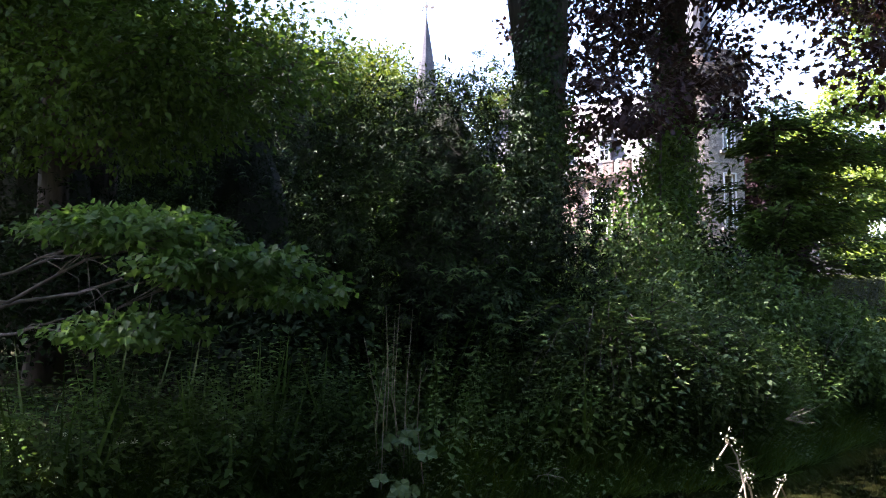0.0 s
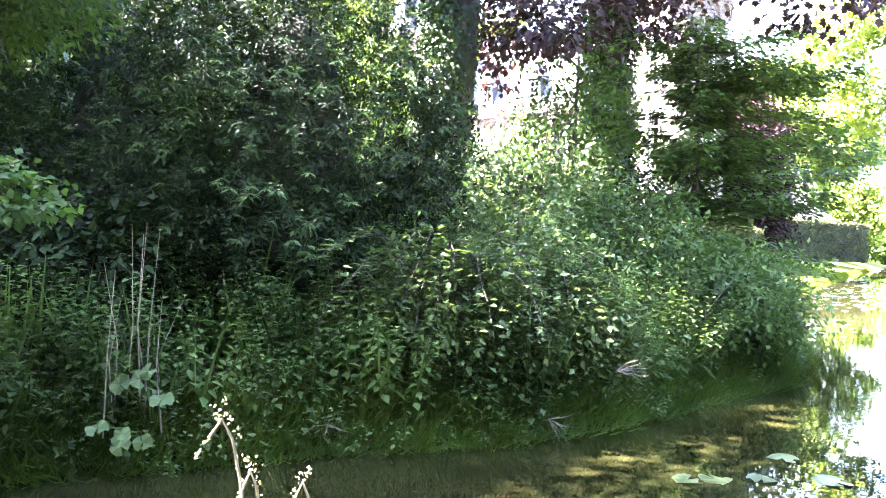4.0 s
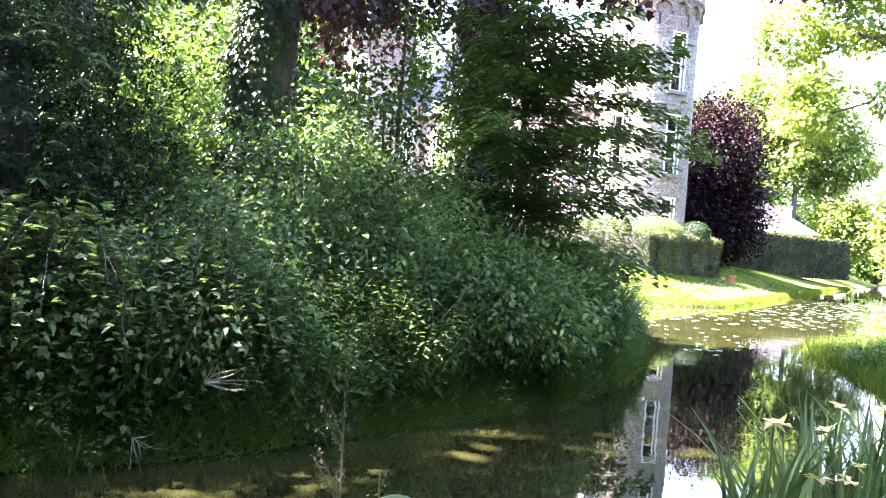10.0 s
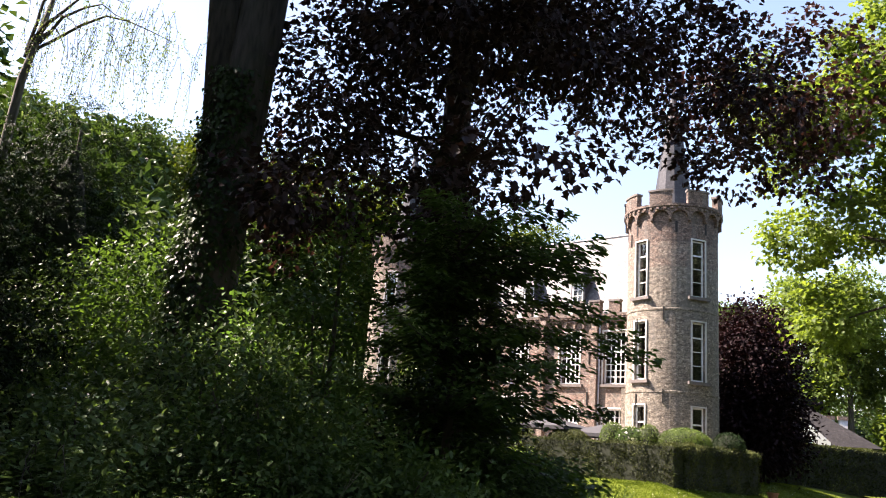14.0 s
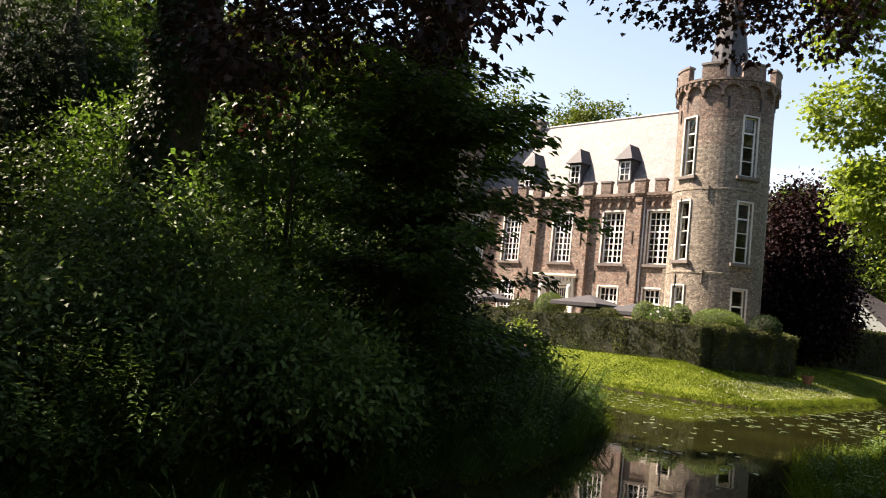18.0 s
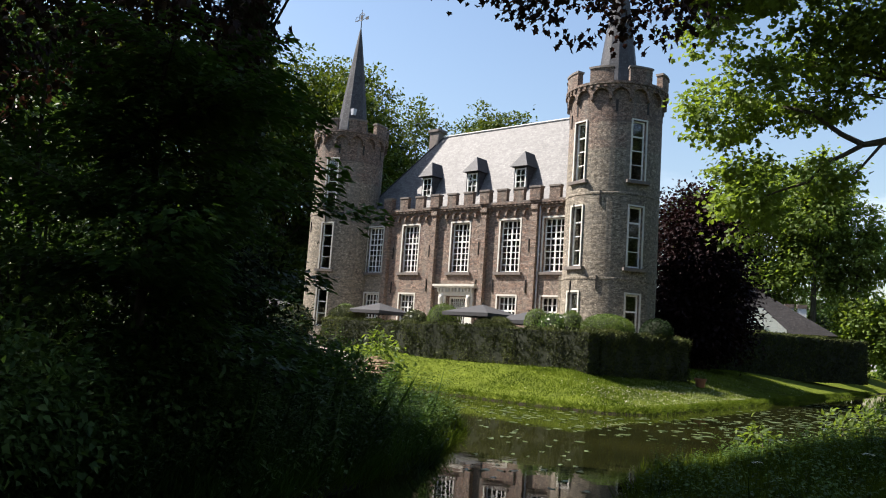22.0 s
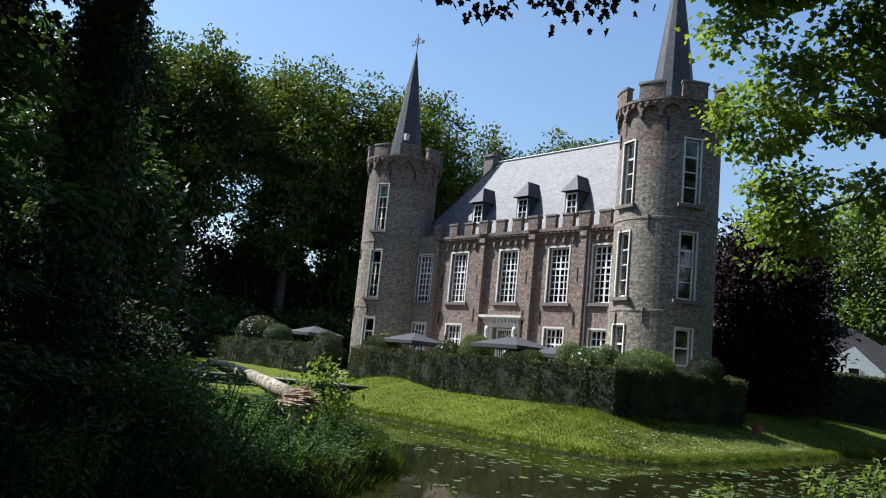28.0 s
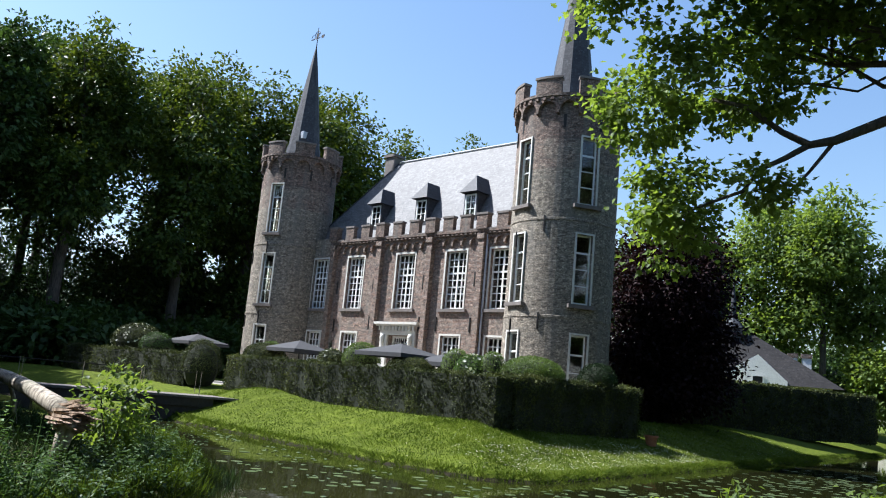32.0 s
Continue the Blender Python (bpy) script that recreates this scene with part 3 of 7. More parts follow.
def wall_with_holes(x0, x1, z0, z1, y0, y1, holes):
    """A thick wall with rectangular openings (x0, x1, z0, z1) cut through it."""
    xs = sorted({x0, x1, *[h[0] for h in holes], *[h[1] for h in holes]})
    zs = sorted({z0, z1, *[h[2] for h in holes], *[h[3] for h in holes]})
    mb = MB()

    def solid(i, k):
        if not (0 <= i < len(xs) - 1 and 0 <= k < len(zs) - 1):
            return False
        cx, cz = (xs[i] + xs[i + 1]) / 2, (zs[k] + zs[k + 1]) / 2
        return not any(h[0] < cx < h[1] and h[2] < cz < h[3] for h in holes)

    for i in range(len(xs) - 1):
        for k in range(len(zs) - 1):
            if not solid(i, k):
                continue
            a, b, c, d = xs[i], xs[i + 1], zs[k], zs[k + 1]
            mb.quad([(a, y0, c), (b, y0, c), (b, y0, d), (a, y0, d)], [(a, c), (b, c), (b, d), (a, d)])
            mb.quad([(b, y1, c), (a, y1, c), (a, y1, d), (b, y1, d)], [(b, c), (a, c), (a, d), (b, d)])
            if not solid(i - 1, k):
                mb.quad([(a, y1, c), (a, y0, c), (a, y0, d), (a, y1, d)], [(y1, c), (y0, c), (y0, d), (y1, d)])
            if not solid(i + 1, k):
                mb.quad([(b, y0, c), (b, y1, c), (b, y1, d), (b, y0, d)], [(y0, c), (y1, c), (y1, d), (y0, d)])
            if not solid(i, k + 1):
                mb.quad([(a, y0, d), (b, y0, d), (b, y1, d), (a, y1, d)], [(a, y0), (b, y0), (b, y1), (a, y1)])
            if not solid(i, k - 1):
                mb.quad([(a, y1, c), (b, y1, c), (b, y0, c), (a, y0, c)], [(a, y1), (b, y1), (b, y0), (a, y0)])
    return mb


UP_Z, LO_Z = (6.82, 10.2), (2.55, 5.25)
WIN_U = [-11.72, -8.12, -3.5, 0.66, 4.02]
holes = [(u - 0.78, u + 0.78, *UP_Z) for u in WIN_U]
holes += [(u - 0.72, u + 0.72, *LO_Z) for u in WIN_U if u != -3.5] + [(-4.35, -2.65, GL, 5.15)]
part("front_wall", wall_with_holes(-10.3, 8.0, GL - 0.6, 11.05, 0.0, 0.7, [h for h in holes if h[0] > -10.3]), M["brick_red"], castle, "weathered red brick front wall")
# grey strip beside the far tower, before the first pier, with no battlements
part("front_wall", wall_with_holes(-15.0, -10.3, GL - 0.6, 11.6, 0.0, 0.7, [h for h in holes if h[0] < -10.3]), M["brick_grey"], castle, "grey weathered brick wall beside the tower")
part("back_wall", wall_with_holes(-15.0, 6.0, GL - 0.6, 11.4, 6.3, 7.0, []), M["brick_red"], castle)
part("side_wall", MB().box(-15.0, -14.3, 0.7, 6.3, GL - 0.6, 11.4), M["brick_red"], castle)
part("side_wall", MB().box(5.3, 6.0, 0.7, 6.3, GL - 0.6, 11.4), M["brick_red"], castle)
# unseen floors and wall added in the dark colour to keep the windows dark
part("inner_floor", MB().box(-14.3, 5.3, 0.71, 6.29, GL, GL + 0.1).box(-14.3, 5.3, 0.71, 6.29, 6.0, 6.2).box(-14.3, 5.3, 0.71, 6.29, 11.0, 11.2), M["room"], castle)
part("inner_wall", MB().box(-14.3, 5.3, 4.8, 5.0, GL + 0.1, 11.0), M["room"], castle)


def window_meshes(w, h, cols, rows, transom, deep=0.10, bar=0.052, mull=0.10, fr=0.08):
    """Frame, glazing bars, glass and stone sill of a window whose opening is w by h, from its bottom middle; y is into the wall."""
    f = MB().box(-w / 2, -w / 2 + fr, 0, deep, 0, h).box(w / 2 - fr, w / 2, 0, deep, 0, h)
    f.box(-w / 2 + fr, w / 2 - fr, 0, deep, 0, fr).box(-w / 2 + fr, w / 2 - fr, 0, deep, h - fr, h)
    iw, ih = w - 2 * fr, h - 2 * fr
    b = []
    for i in range(1, cols):
        x = -iw / 2 + iw * i / cols
        t = mull if (cols % 2 == 0 and i == cols // 2 and cols > 2) else bar
        b.append(MB().box(x - t / 2, x + t / 2, 0.015, deep - 0.02, fr, h - fr).mesh("mullion", M["white"]))
    for k in range(1, rows):
        z = fr + ih * k / rows
        t = mull if k == transom else bar
        b.append(MB().box(-iw / 2, iw / 2, 0.022, deep - 0.027, z - t / 2, z + t / 2).mesh("glazing_bar", M["white"]))
    g = MB().box(-iw / 2, iw / 2, deep * 0.5, deep * 0.5 + 0.012, fr, h - fr)
    return f.mesh("window_frame", M["white"]), b, g.mesh("pane", M["glass"])


def put_window(meshes, m, sill=None, surround=None, label="white multi-paned window"):
    ob = part("window", meshes[0], None, castle, label)
    ob.matrix_local = m
    for q in meshes[1]:
        part(q.name.split(".")[0], q, None, ob)
    part("pane", meshes[2], None, ob).visible_shadow = False
    for nm, q in (("sill", sill), ("surround", surround)):
        if q:
            part(nm, q, None, ob)
    return ob


def surround_mesh(w, h, t=0.11, proud=0.03, back=0.2):
    s = MB().box(-w / 2 - t, -w / 2, -proud - back, -back + 0.02, -0.02, h + t).box(w / 2, w / 2 + t, -proud - back, -back + 0.02, -0.02, h + t)
    s.box(-w / 2, w / 2, -proud - back, -back + 0.02, h, h + t)
    return s.mesh("surround", M["stone"])


def sill_mesh(w, back=0.2):
    return MB().box(-w / 2 - 0.3, w / 2 + 0.3, -back - 0.16, -back + 0.05, -0.2, -0.02).mesh("sill", M["cope"])


big = window_meshes(1.56, 3.38, 4, 8, 5)
low = window_meshes(1.44, 2.70, 4, 6, 4)
s_big, s_low, sl_big = surround_mesh(1.56, 3.38), surround_mesh(1.44, 2.70), sill_mesh(1.56)
for u in WIN_U:
    put_window(big, Matrix.Translation((u, 0.2, UP_Z[0])), sl_big, s_big, "tall white window with thirty-two small panes")
    if u != -3.5:
        put_window(low, Matrix.Translation((u, 0.2, LO_Z[0])), None, s_low, "white ground-floor window with small panes")

# the door with its stone portal
door = part("door", MB().box(-4.35, -4.22, 0.3, 0.42, GL, 5.15).box(-2.78, -2.65, 0.3, 0.42, GL, 5.15).box(-4.22, -2.78, 0.3, 0.42, 4.0, 4.15)
            .box(-4.22, -2.78, 0.3, 0.42, 5.02, 5.15).box(-3.55, -3.45, 0.3, 0.42, GL, 4.0).box(-4.22, -2.78, 0.3, 0.42, GL, 2.3), M["white"], castle, "white glazed double door with a barred fanlight")
for i in range(1, 8):
    part("mullion", MB().box(-4.22 + 1.44 * i / 8 - 0.015, -4.22 + 1.44 * i / 8 + 0.015, 0.33, 0.38, 2.3, 5.02), M["white"], door)
for z in (2.75, 3.2, 3.6, 4.45, 4.75):
    part("glazing_bar", MB().box(-4.22, -2.78, 0.335, 0.375, z - 0.015, z + 0.015), M["white"], door)
part("pane", MB().box(-4.22, -2.78, 0.352, 0.36, 2.3, 5.02), M["glass"], door).visible_shadow = False
portal = part("portal", MB().box(-5.0, -4.4, -0.14, 0.0, GL, 5.2).box(-2.6, -2.0, -0.14, 0.0, GL, 5.2).box(-5.0, -2.0, -0.16, 0.0, 5.2, 5.45), M["stone"], castle, "pale carved stone door surround with a dentilled cornice")
part("cornice", MB().box(-5.25, -1.75, -0.36, 0.0, 5.72, 5.82).box(-5.35, -1.65, -0.46, 0.0, 5.82, 5.96), M["stone"], portal)
for i in range(11):
    x = -4.95 + i * 0.29
    part("dentil", MB().box(x - 0.07, x + 0.07, -0.3, -0.0, 5.45, 5.72), M["stone"], portal)
for x in (-4.7, -2.3):
    part("console", MB().tube([(x, -0.2, 5.2), (x, -0.27, 5.0), (x, -0.22, 4.75), (x, -0.17, 4.5), (x, -0.15, 4.3)], [0.13, 0.13, 0.11, 0.09, 0.06], 10), M["stone"], portal, smooth=True)

# piers, frieze of small arches, cornice and battlements of the front
PIERS = [-10.3, -5.72, -1.32, 2.7]
for x in PIERS:
    part("pier", MB().box(x - 0.2, x + 0.2, -0.32, 0.0, GL - 0.5, 10.75).box(x - 0.26, x + 0.26, -0.40, 0.0, 10.75, 11.05), M["brick_red"], castle)


def arch_unit(w, h, deep, mb, place, seg=6):
    """One blind arch of a corbel frieze: a block with a round hollow from below."""
    r = w / 2 - 0.07
    pts = [(-w / 2, 0), (-r, 0)] + [(-r * math.cos(math.pi * i / seg), r * math.sin(math.pi * i / seg) + 0.02) for i in range(seg + 1)] + [(r, 0), (w / 2, 0), (w / 2, h), (-w / 2, h)]
    inner = pts[2:-4]
    top = [(-w / 2 + w * i / seg, h) for i in range(seg + 1)]
    for i in range(seg):
        a, b, c, d = inner[i], inner[i + 1], top[i + 1], top[i]
        mb.quad([place(a[0], -deep, a[1]), place(b[0], -deep, b[1]), place(c[0], -deep, c[1]), place(d[0], -deep, d[1])], [a, b, c, d])
        mb.quad([place(b[0], -deep, b[1]), place(a[0], -deep, a[1]), place(a[0], 0, a[1]), place(b[0], 0, b[1])], [b, a, a, b])
    for s in (-1, 1):
        a, b = (s * w / 2, s * r) if s < 0 else (s * r, s * w / 2)
        mb.quad([place(a, -deep, -0.12), place(b, -deep, -0.12), place(b, -deep, 0.02), place(a, -deep, 0.02)])
        mb.quad([place(a, -deep, -0.12), place(a, 0, -0.2), place(b, 0, -0.2), place(b, -deep, -0.12)])
        e = s * r
        mb.quad([place(e, -deep, -0.12), place(e, -deep, 0.02), place(e, 0, 0.02), place(e, 0, -0.2)])
        if s < 0:
            mb.quad([place(a, -deep, 0.02), place(b, -deep, 0.02), place(b, -deep, 0.03), place(a, -deep, h)])
        else:
            mb.quad([place(a, -deep, 0.02), place(b, -deep, 0.02), place(b, -deep, h), place(a, -deep, 0.03)])


edges = PIERS + [7.0]
for a, b in zip(edges[:-1], edges[1:]):
    a, b = a + 0.26, b - 0.26
    n = max(2, round((b - a) / 0.66))
    w = (b - a) / n
    for i in range(n):
        mb = MB()
        cx = a + w * (i + 0.5)
        arch_unit(w, 0.42, 0.16, mb, lambda x, y, z, cx=cx: (cx + x, y, 10.62 + z))
        part("frieze_arch", mb, M["brick_red"], castle)
part("string_course", MB().box(-10.6, 7.0, -0.24, 0.6, 11.05, 11.18).box(-10.6, 7.0, -0.32, 0.6, 11.18, 11.32), M["brick_top"], castle)
for i in range(60):
    x = -10.5 + i * 0.35
    if x < 6.9:
        part("dentil", MB().box(x, x + 0.17, -0.295, -0.2, 11.06, 11.175), M["brick_top"], castle)
for i in range(12):
    # one merlon over each pier and two between
    k, f = divmod(i, 3)
    x = PIERS[k] + ((PIERS + [6.9])[k + 1] - PIERS[k]) * f / 3
    proud = 0.12 if f == 0 else 0.0
    mer = part("merlon", MB().box(x - 0.39, x + 0.39, -0.28 - proud, 0.02, 11.32, 12.14), M["brick_top"], castle)
    part("coping", MB().box(x - 0.43, x + 0.43, -0.32 - proud, 0.06, 12.14, 12.26), M["cope"], mer)
    part("crenel_sill", MB().box(x + 0.40, x + 1.04, -0.32, 0.06, 11.322, 11.38), M["cope"], castle)

# iron wall anchors
for x, z in [(-9.75, 8.2), (-6.25, 8.3), (-1.85, 8.4), (2.2, 8.5), (-6.3, 5.9), (-1.9, 5.9), (2.1, 5.9), (-9.7, 5.7), (-0.5, 5.9)]:
    part("wall_anchor", MB().box(x - 0.035, x + 0.035, -0.06, 0.0, z - 0.42, z + 0.42), M["iron"], castle)
part("drainpipe", MB().tube([(3.0, -0.12, 11.0), (3.0, -0.12, GL)], [0.06, 0.06], 8), M["lead"], castle)

# main roof, hipped at both ends
E0, E1, RZ, EZ = 0.55, 6.9, 17.72, 11.4
VR = 3.75      # the ridge
ra, rb = -8.9, 5.1
A, B_, C_, D_ = (-14.2, E0, EZ), (6.2, E0, EZ), (6.2, E1, EZ), (-14.2, E1, EZ)
R0, R1 = (ra, VR, RZ), (rb, VR, RZ)
sl = math.hypot(RZ - EZ, VR - E0)
roof = MB()
roof.quad([A, B_, R1, R0], [(A[0], 0), (B_[0], 0), (R1[0], sl), (R0[0], sl)])
roof.quad([C_, D_, R0, R1], [(C_[0], 0), (D_[0], 0), (R0[0], sl), (R1[0], sl)])
roof.quad([D_, A, R0], [(D_[1], 0), (A[1], 0), (VR, sl)])
roof.quad([B_, C_, R1], [(B_[1], 0), (C_[1], 0), (VR, sl)])
roof.quad([A, D_, C_, B_])
roof_ob = part("roof", roof, M["slate"], castle, "pale weathered slate main roof")
part("ridge", MB().tube([R0, R1], [0.10, 0.10], 8), M["ridge"], roof_ob, "pale mortared ridge tiles")
part("hip", MB().tube([R0, A], [0.06, 0.06], 6), M["slate"], roof_ob)
chim = part("chimney", MB().box(-10.1, -9.2, 3.4, 4.2, 15.4, 18.15).box(-10.2, -9.1, 3.3, 4.3, 18.15, 18.35), M["cope"], castle, "dark brick ridge chimney")


def roof_y(z):
    return E0 + (z - EZ) / (RZ - EZ) * (VR - E0)


def dormer(u):
    d = part("dormer", MB().box(u - 0.53, u - 0.43, 0.95, roof_y(14.05), 12.1, 14.0).box(u + 0.43, u + 0.53, 0.95, roof_y(14.05), 12.1, 14.0)
             .box(u - 0.43, u + 0.43, 0.95, 1.1, 12.1, 12.45).box(u - 0.43, u + 0.43, 0.95, 1.1, 13.85, 14.0), M["slate_dark"], castle, "slate-hung dormer with a steep hipped cap")
    wf = window_meshes(0.86, 1.4, 2, 3, 9, 0.08, 0.04, 0.05, 0.09)
    w = part("window", wf[0], None, d, "small white dormer window")
    w.matrix_local = Matrix.Translation((u, 0.93, 12.45))
    part("window", MB().box(u - 0.02, u + 0.02, 0.935, 0.99, 12.54, 13.76).box(u - 0.34, u + 0.34, 0.94, 0.985, 12.93, 12.97).box(u - 0.34, u + 0.34, 0.94, 0.985, 13.35, 13.39), M["white"], d)
    part("pane", MB().box(u - 0.34, u + 0.34, 0.96, 0.97, 12.54, 13.76), M["glass"], d).visible_shadow = False
    # dark panel added behind the pane
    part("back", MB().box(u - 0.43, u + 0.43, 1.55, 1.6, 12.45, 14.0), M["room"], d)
    cap = MB()
    ez, tz = 14.0, 15.1
    f0, f1, apx = (u - 0.7, 0.62, ez - 0.06), (u + 0.7, 0.62, ez - 0.06), (u, 1.3, tz)
    yb, yt = roof_y(ez) + 0.3, max(1.4, roof_y(tz) + 0.05)
    b0, b1, bt = (u - 0.7, yb, ez - 0.06), (u + 0.7, yb, ez - 0.06), (u, yt, tz)
    cap.quad([f0, f1, apx], [(0, 0), (1.9, 0), (0.95, 1.4)])
    cap.quad([f1, b1, bt, apx], [(0, 0), (1.6, 0), (1.6, 1.4), (0.6, 1.4)])
    cap.quad([b0, f0, apx, bt], [(0, 0), (1.6, 0), (0.6, 1.4), (1.6, 1.4)])
    cap.quad([f1, f0, b0, b1])
    part("cap", cap, M["slate_dark"], d)


for u in (-7.75, -3.55, 0.55):
    dormer(u)


def tower(cu, cv, r, wins, name_label):
    """A round tower of thick brick with tall windows cut through, a frieze of arches, battlements and a slate spire. wins: degrees, from local u."""
    tw = part("tower", tower_shell(cu, cv, r, wins, GL - 0.6, 13.5, True), M["brick_grey"], castle, name_label)
    part("middle_wall", tower_shell(cu, cv, r, wins, 13.5, 15.05, True), M["brick_mix"], tw)
    part("upper_wall", tower_shell(cu, cv, r, wins, 15.05, 17.1, False), M["brick_top"], tw)
    for z in (6.15, 10.95):
        part("string_course", MB().lathe([(r, z - 0.08), (r + 0.03, z - 0.05), (r + 0.03, z + 0.05), (r, z + 0.08)], 48, cu, cv), M["brick_grey"], tw)
    n = 16
    for i in range(n):
        a0 = 2 * math.pi * (i + 0.5) / n
        mb = MB()

        def place(x, y, z, a0=a0):
            t = a0 + x / (r + 0.12)
            rr = r - y
            return (cu + rr * math.cos(t), cv + rr * math.sin(t), 16.45 + z)

        arch_unit(2 * math.pi * (r + 0.12) / n, 0.75, 0.22, mb, place, 8)
        part("frieze_arch", mb, M["brick_top"], tw)
    part("cornice", MB().lathe([(r, 17.1), (r + 0.22, 17.12), (r + 0.3, 17.2), (r + 0.3, 17.34), (r - 0.15, 17.36), (r - 0.15, 17.1)], 48, cu, cv), M["brick_top"], tw)
    for i in range(44):
        t = 2 * math.pi * i / 44
        ca, sa = math.cos(t), math.sin(t)
        mb = MB()
        for s, q in ((-0.09, 0.09),):
            pts = [(r + 0.2, s), (r + 0.31, s), (r + 0.31, q), (r + 0.2, q)]
            xy = [(cu + a * ca - b * sa, cv + a * sa + b * ca) for a, b in pts]
            for k in range(4):
                p, q2 = xy[k], xy[(k + 1) % 4]
                mb.quad([(*p, 17.0), (*q2, 17.0), (*q2, 17.13), (*p, 17.13)])
            mb.quad([(*p, 17.0) for p in reversed(xy)])
        part("dentil", mb, M["brick_top"], tw)
    for i in range(8):
        t0 = 2 * math.pi * (i + 0.25) / 8
        half = radians(13.5)

        def block(z0, z1, ri, ro, hf):
            mb = MB()
            k = 5
            arc = [t0 - hf + 2 * hf * j / k for j in range(k + 1)]
            P = lambda rr, t, z: (cu + rr * math.cos(t), cv + rr * math.sin(t), z)
            for j in range(k):
                a, b = arc[j], arc[j + 1]
                mb.quad([P(ro, a, z0), P(ro, b, z0), P(ro, b, z1), P(ro, a, z1)], [(ro * a, z0), (ro * b, z0), (ro * b, z1), (ro * a, z1)])
                mb.quad([P(ri, b, z0), P(ri, a, z0), P(ri, a, z1), P(ri, b, z1)], [(ro * b, z0), (ro * a, z0), (ro * a, z1), (ro * b, z1)])
                mb.quad([P(ro, a, z1), P(ro, b, z1), P(ri, b, z1), P(ri, a, z1)])
                mb.quad([P(ro, b, z0), P(ro, a, z0), P(ri, a, z0), P(ri, b, z0)])
            for t, flip in ((arc[0], 1), (arc[-1], 0)):
                q = [P(ri, t, z0), P(ro, t, z0), P(ro, t, z1), P(ri, t, z1)]
                mb.quad(q if flip else q[::-1])
            return mb

        m = part("merlon", block(17.36, 18.12, r - 0.1, r + 0.27, half), M["brick_top"], tw)
        part("coping", block(18.12, 18.24, r - 0.15, r + 0.32, half * 1.08), M["cope"], m)
    part("roof_deck", MB().lathe([(0.01, 17.25), (r - 0.12, 17.2)], 32, cu, cv), M["lead"], tw)
    sp = part("spire", MB().lathe([(1.22, 17.2), (1.14, 18.6), (0.92, 20.4), (0.62, 22.6), (0.3, 24.8), (0.05, 26.4)], 12, cu, cv), M["slate_dark"], castle, "slender blue-grey slate spire")
    part("skirt", MB().lathe([(1.3, 17.3), (1.26, 18.0), (1.2, 18.55)], 12, cu, cv), M["slate_dark"], sp)
    if cu < 0:
        part("hatch", MB().box(cu + 0.45, cu + 0.9, cv - 0.86, cv - 0.5, 19.0, 19.5), M["lead"], sp)
    fin = part("weather_vane", MB().tube([(cu, cv, 26.2), (cu, cv, 28.0)], [0.04, 0.02], 6).box(cu - 0.75, cu + 0.75, cv - 0.015, cv + 0.015, 27.15, 27.19), M["iron"], castle, "black wrought-iron weather vane")
    part("scroll", MB().tube([(cu + 0.32 * math.cos(a), cv, 27.4 + 0.32 * math.sin(a)) for a in np.linspace(0, 5.5, 16)], [0.025] * 16, 5), M["iron"], fin)
    part("scroll", MB().tube([(cu - 0.5 + 0.2 * math.cos(a), cv, 27.3 + 0.2 * math.sin(a)) for a in np.linspace(1, 6.2, 12)], [0.02] * 12, 5), M["iron"], fin)
    part("arrow", MB().box(cu + 0.5, cu + 0.8, cv - 0.015, cv + 0.015, 27.05, 27.3).box(cu - 0.15, cu + 0.15, cv - 0.02, cv + 0.02, 27.25, 27.55), M["iron"], fin)
    # windows
    tall = window_meshes(0.86, 3.42, 1, 4, 3, 0.1, 0.05, 0.09, 0.09)
    tg = window_meshes(0.86, 2.75, 1, 3, 2, 0.1, 0.05, 0.09, 0.09)
    ss, sg, si = surround_mesh(0.86, 3.42, 0.09, 0.04, 0.16), surround_mesh(0.86, 2.75, 0.09, 0.04, 0.16), sill_mesh(0.86, 0.16)
    for deg in wins:
        t = radians(deg)
        rr = r - 0.18
        base = Matrix.Translation((cu + rr * math.cos(t), cv + rr * math.sin(t), 0)) @ Matrix.Rotation(t + math.pi / 2, 4, "Z")
        for z, q, s, l in ((2.6, tg, sg, None), (6.83, tall, ss, si), (11.75, tall, ss, si)):
            put_window(q, base @ Matrix.Translation((0, 0, z)), l, s, "tall narrow white tower window")
    # arrow slits in the brick crown, and iron anchors
    for deg in (-150, -115, -60, -20, 20):
        t = radians(deg)
        part("arrow_slit", MB().box(-0.07, 0.07, -0.02, 0.05, 0, 0.7), M["iron"], tw).matrix_local = Matrix.Translation((cu + r * math.cos(t), cv + r * math.sin(t), 15.6)) @ Matrix.Rotation(t + math.pi / 2, 4, "Z")
    for deg, z in ((-112, 9.6), (-112, 5.2), (-75, 10.3), (-75, 5.5), (-128, 15.0)):
        t = radians(deg)
        part("wall_anchor", MB().box(-0.03, 0.03, -0.06, 0.02, 0, 0.8), M["iron"], tw).matrix_local = Matrix.Translation((cu + r * math.cos(t), cv + r * math.sin(t), z)) @ Matrix.Rotation(t + math.pi / 2, 4, "Z")


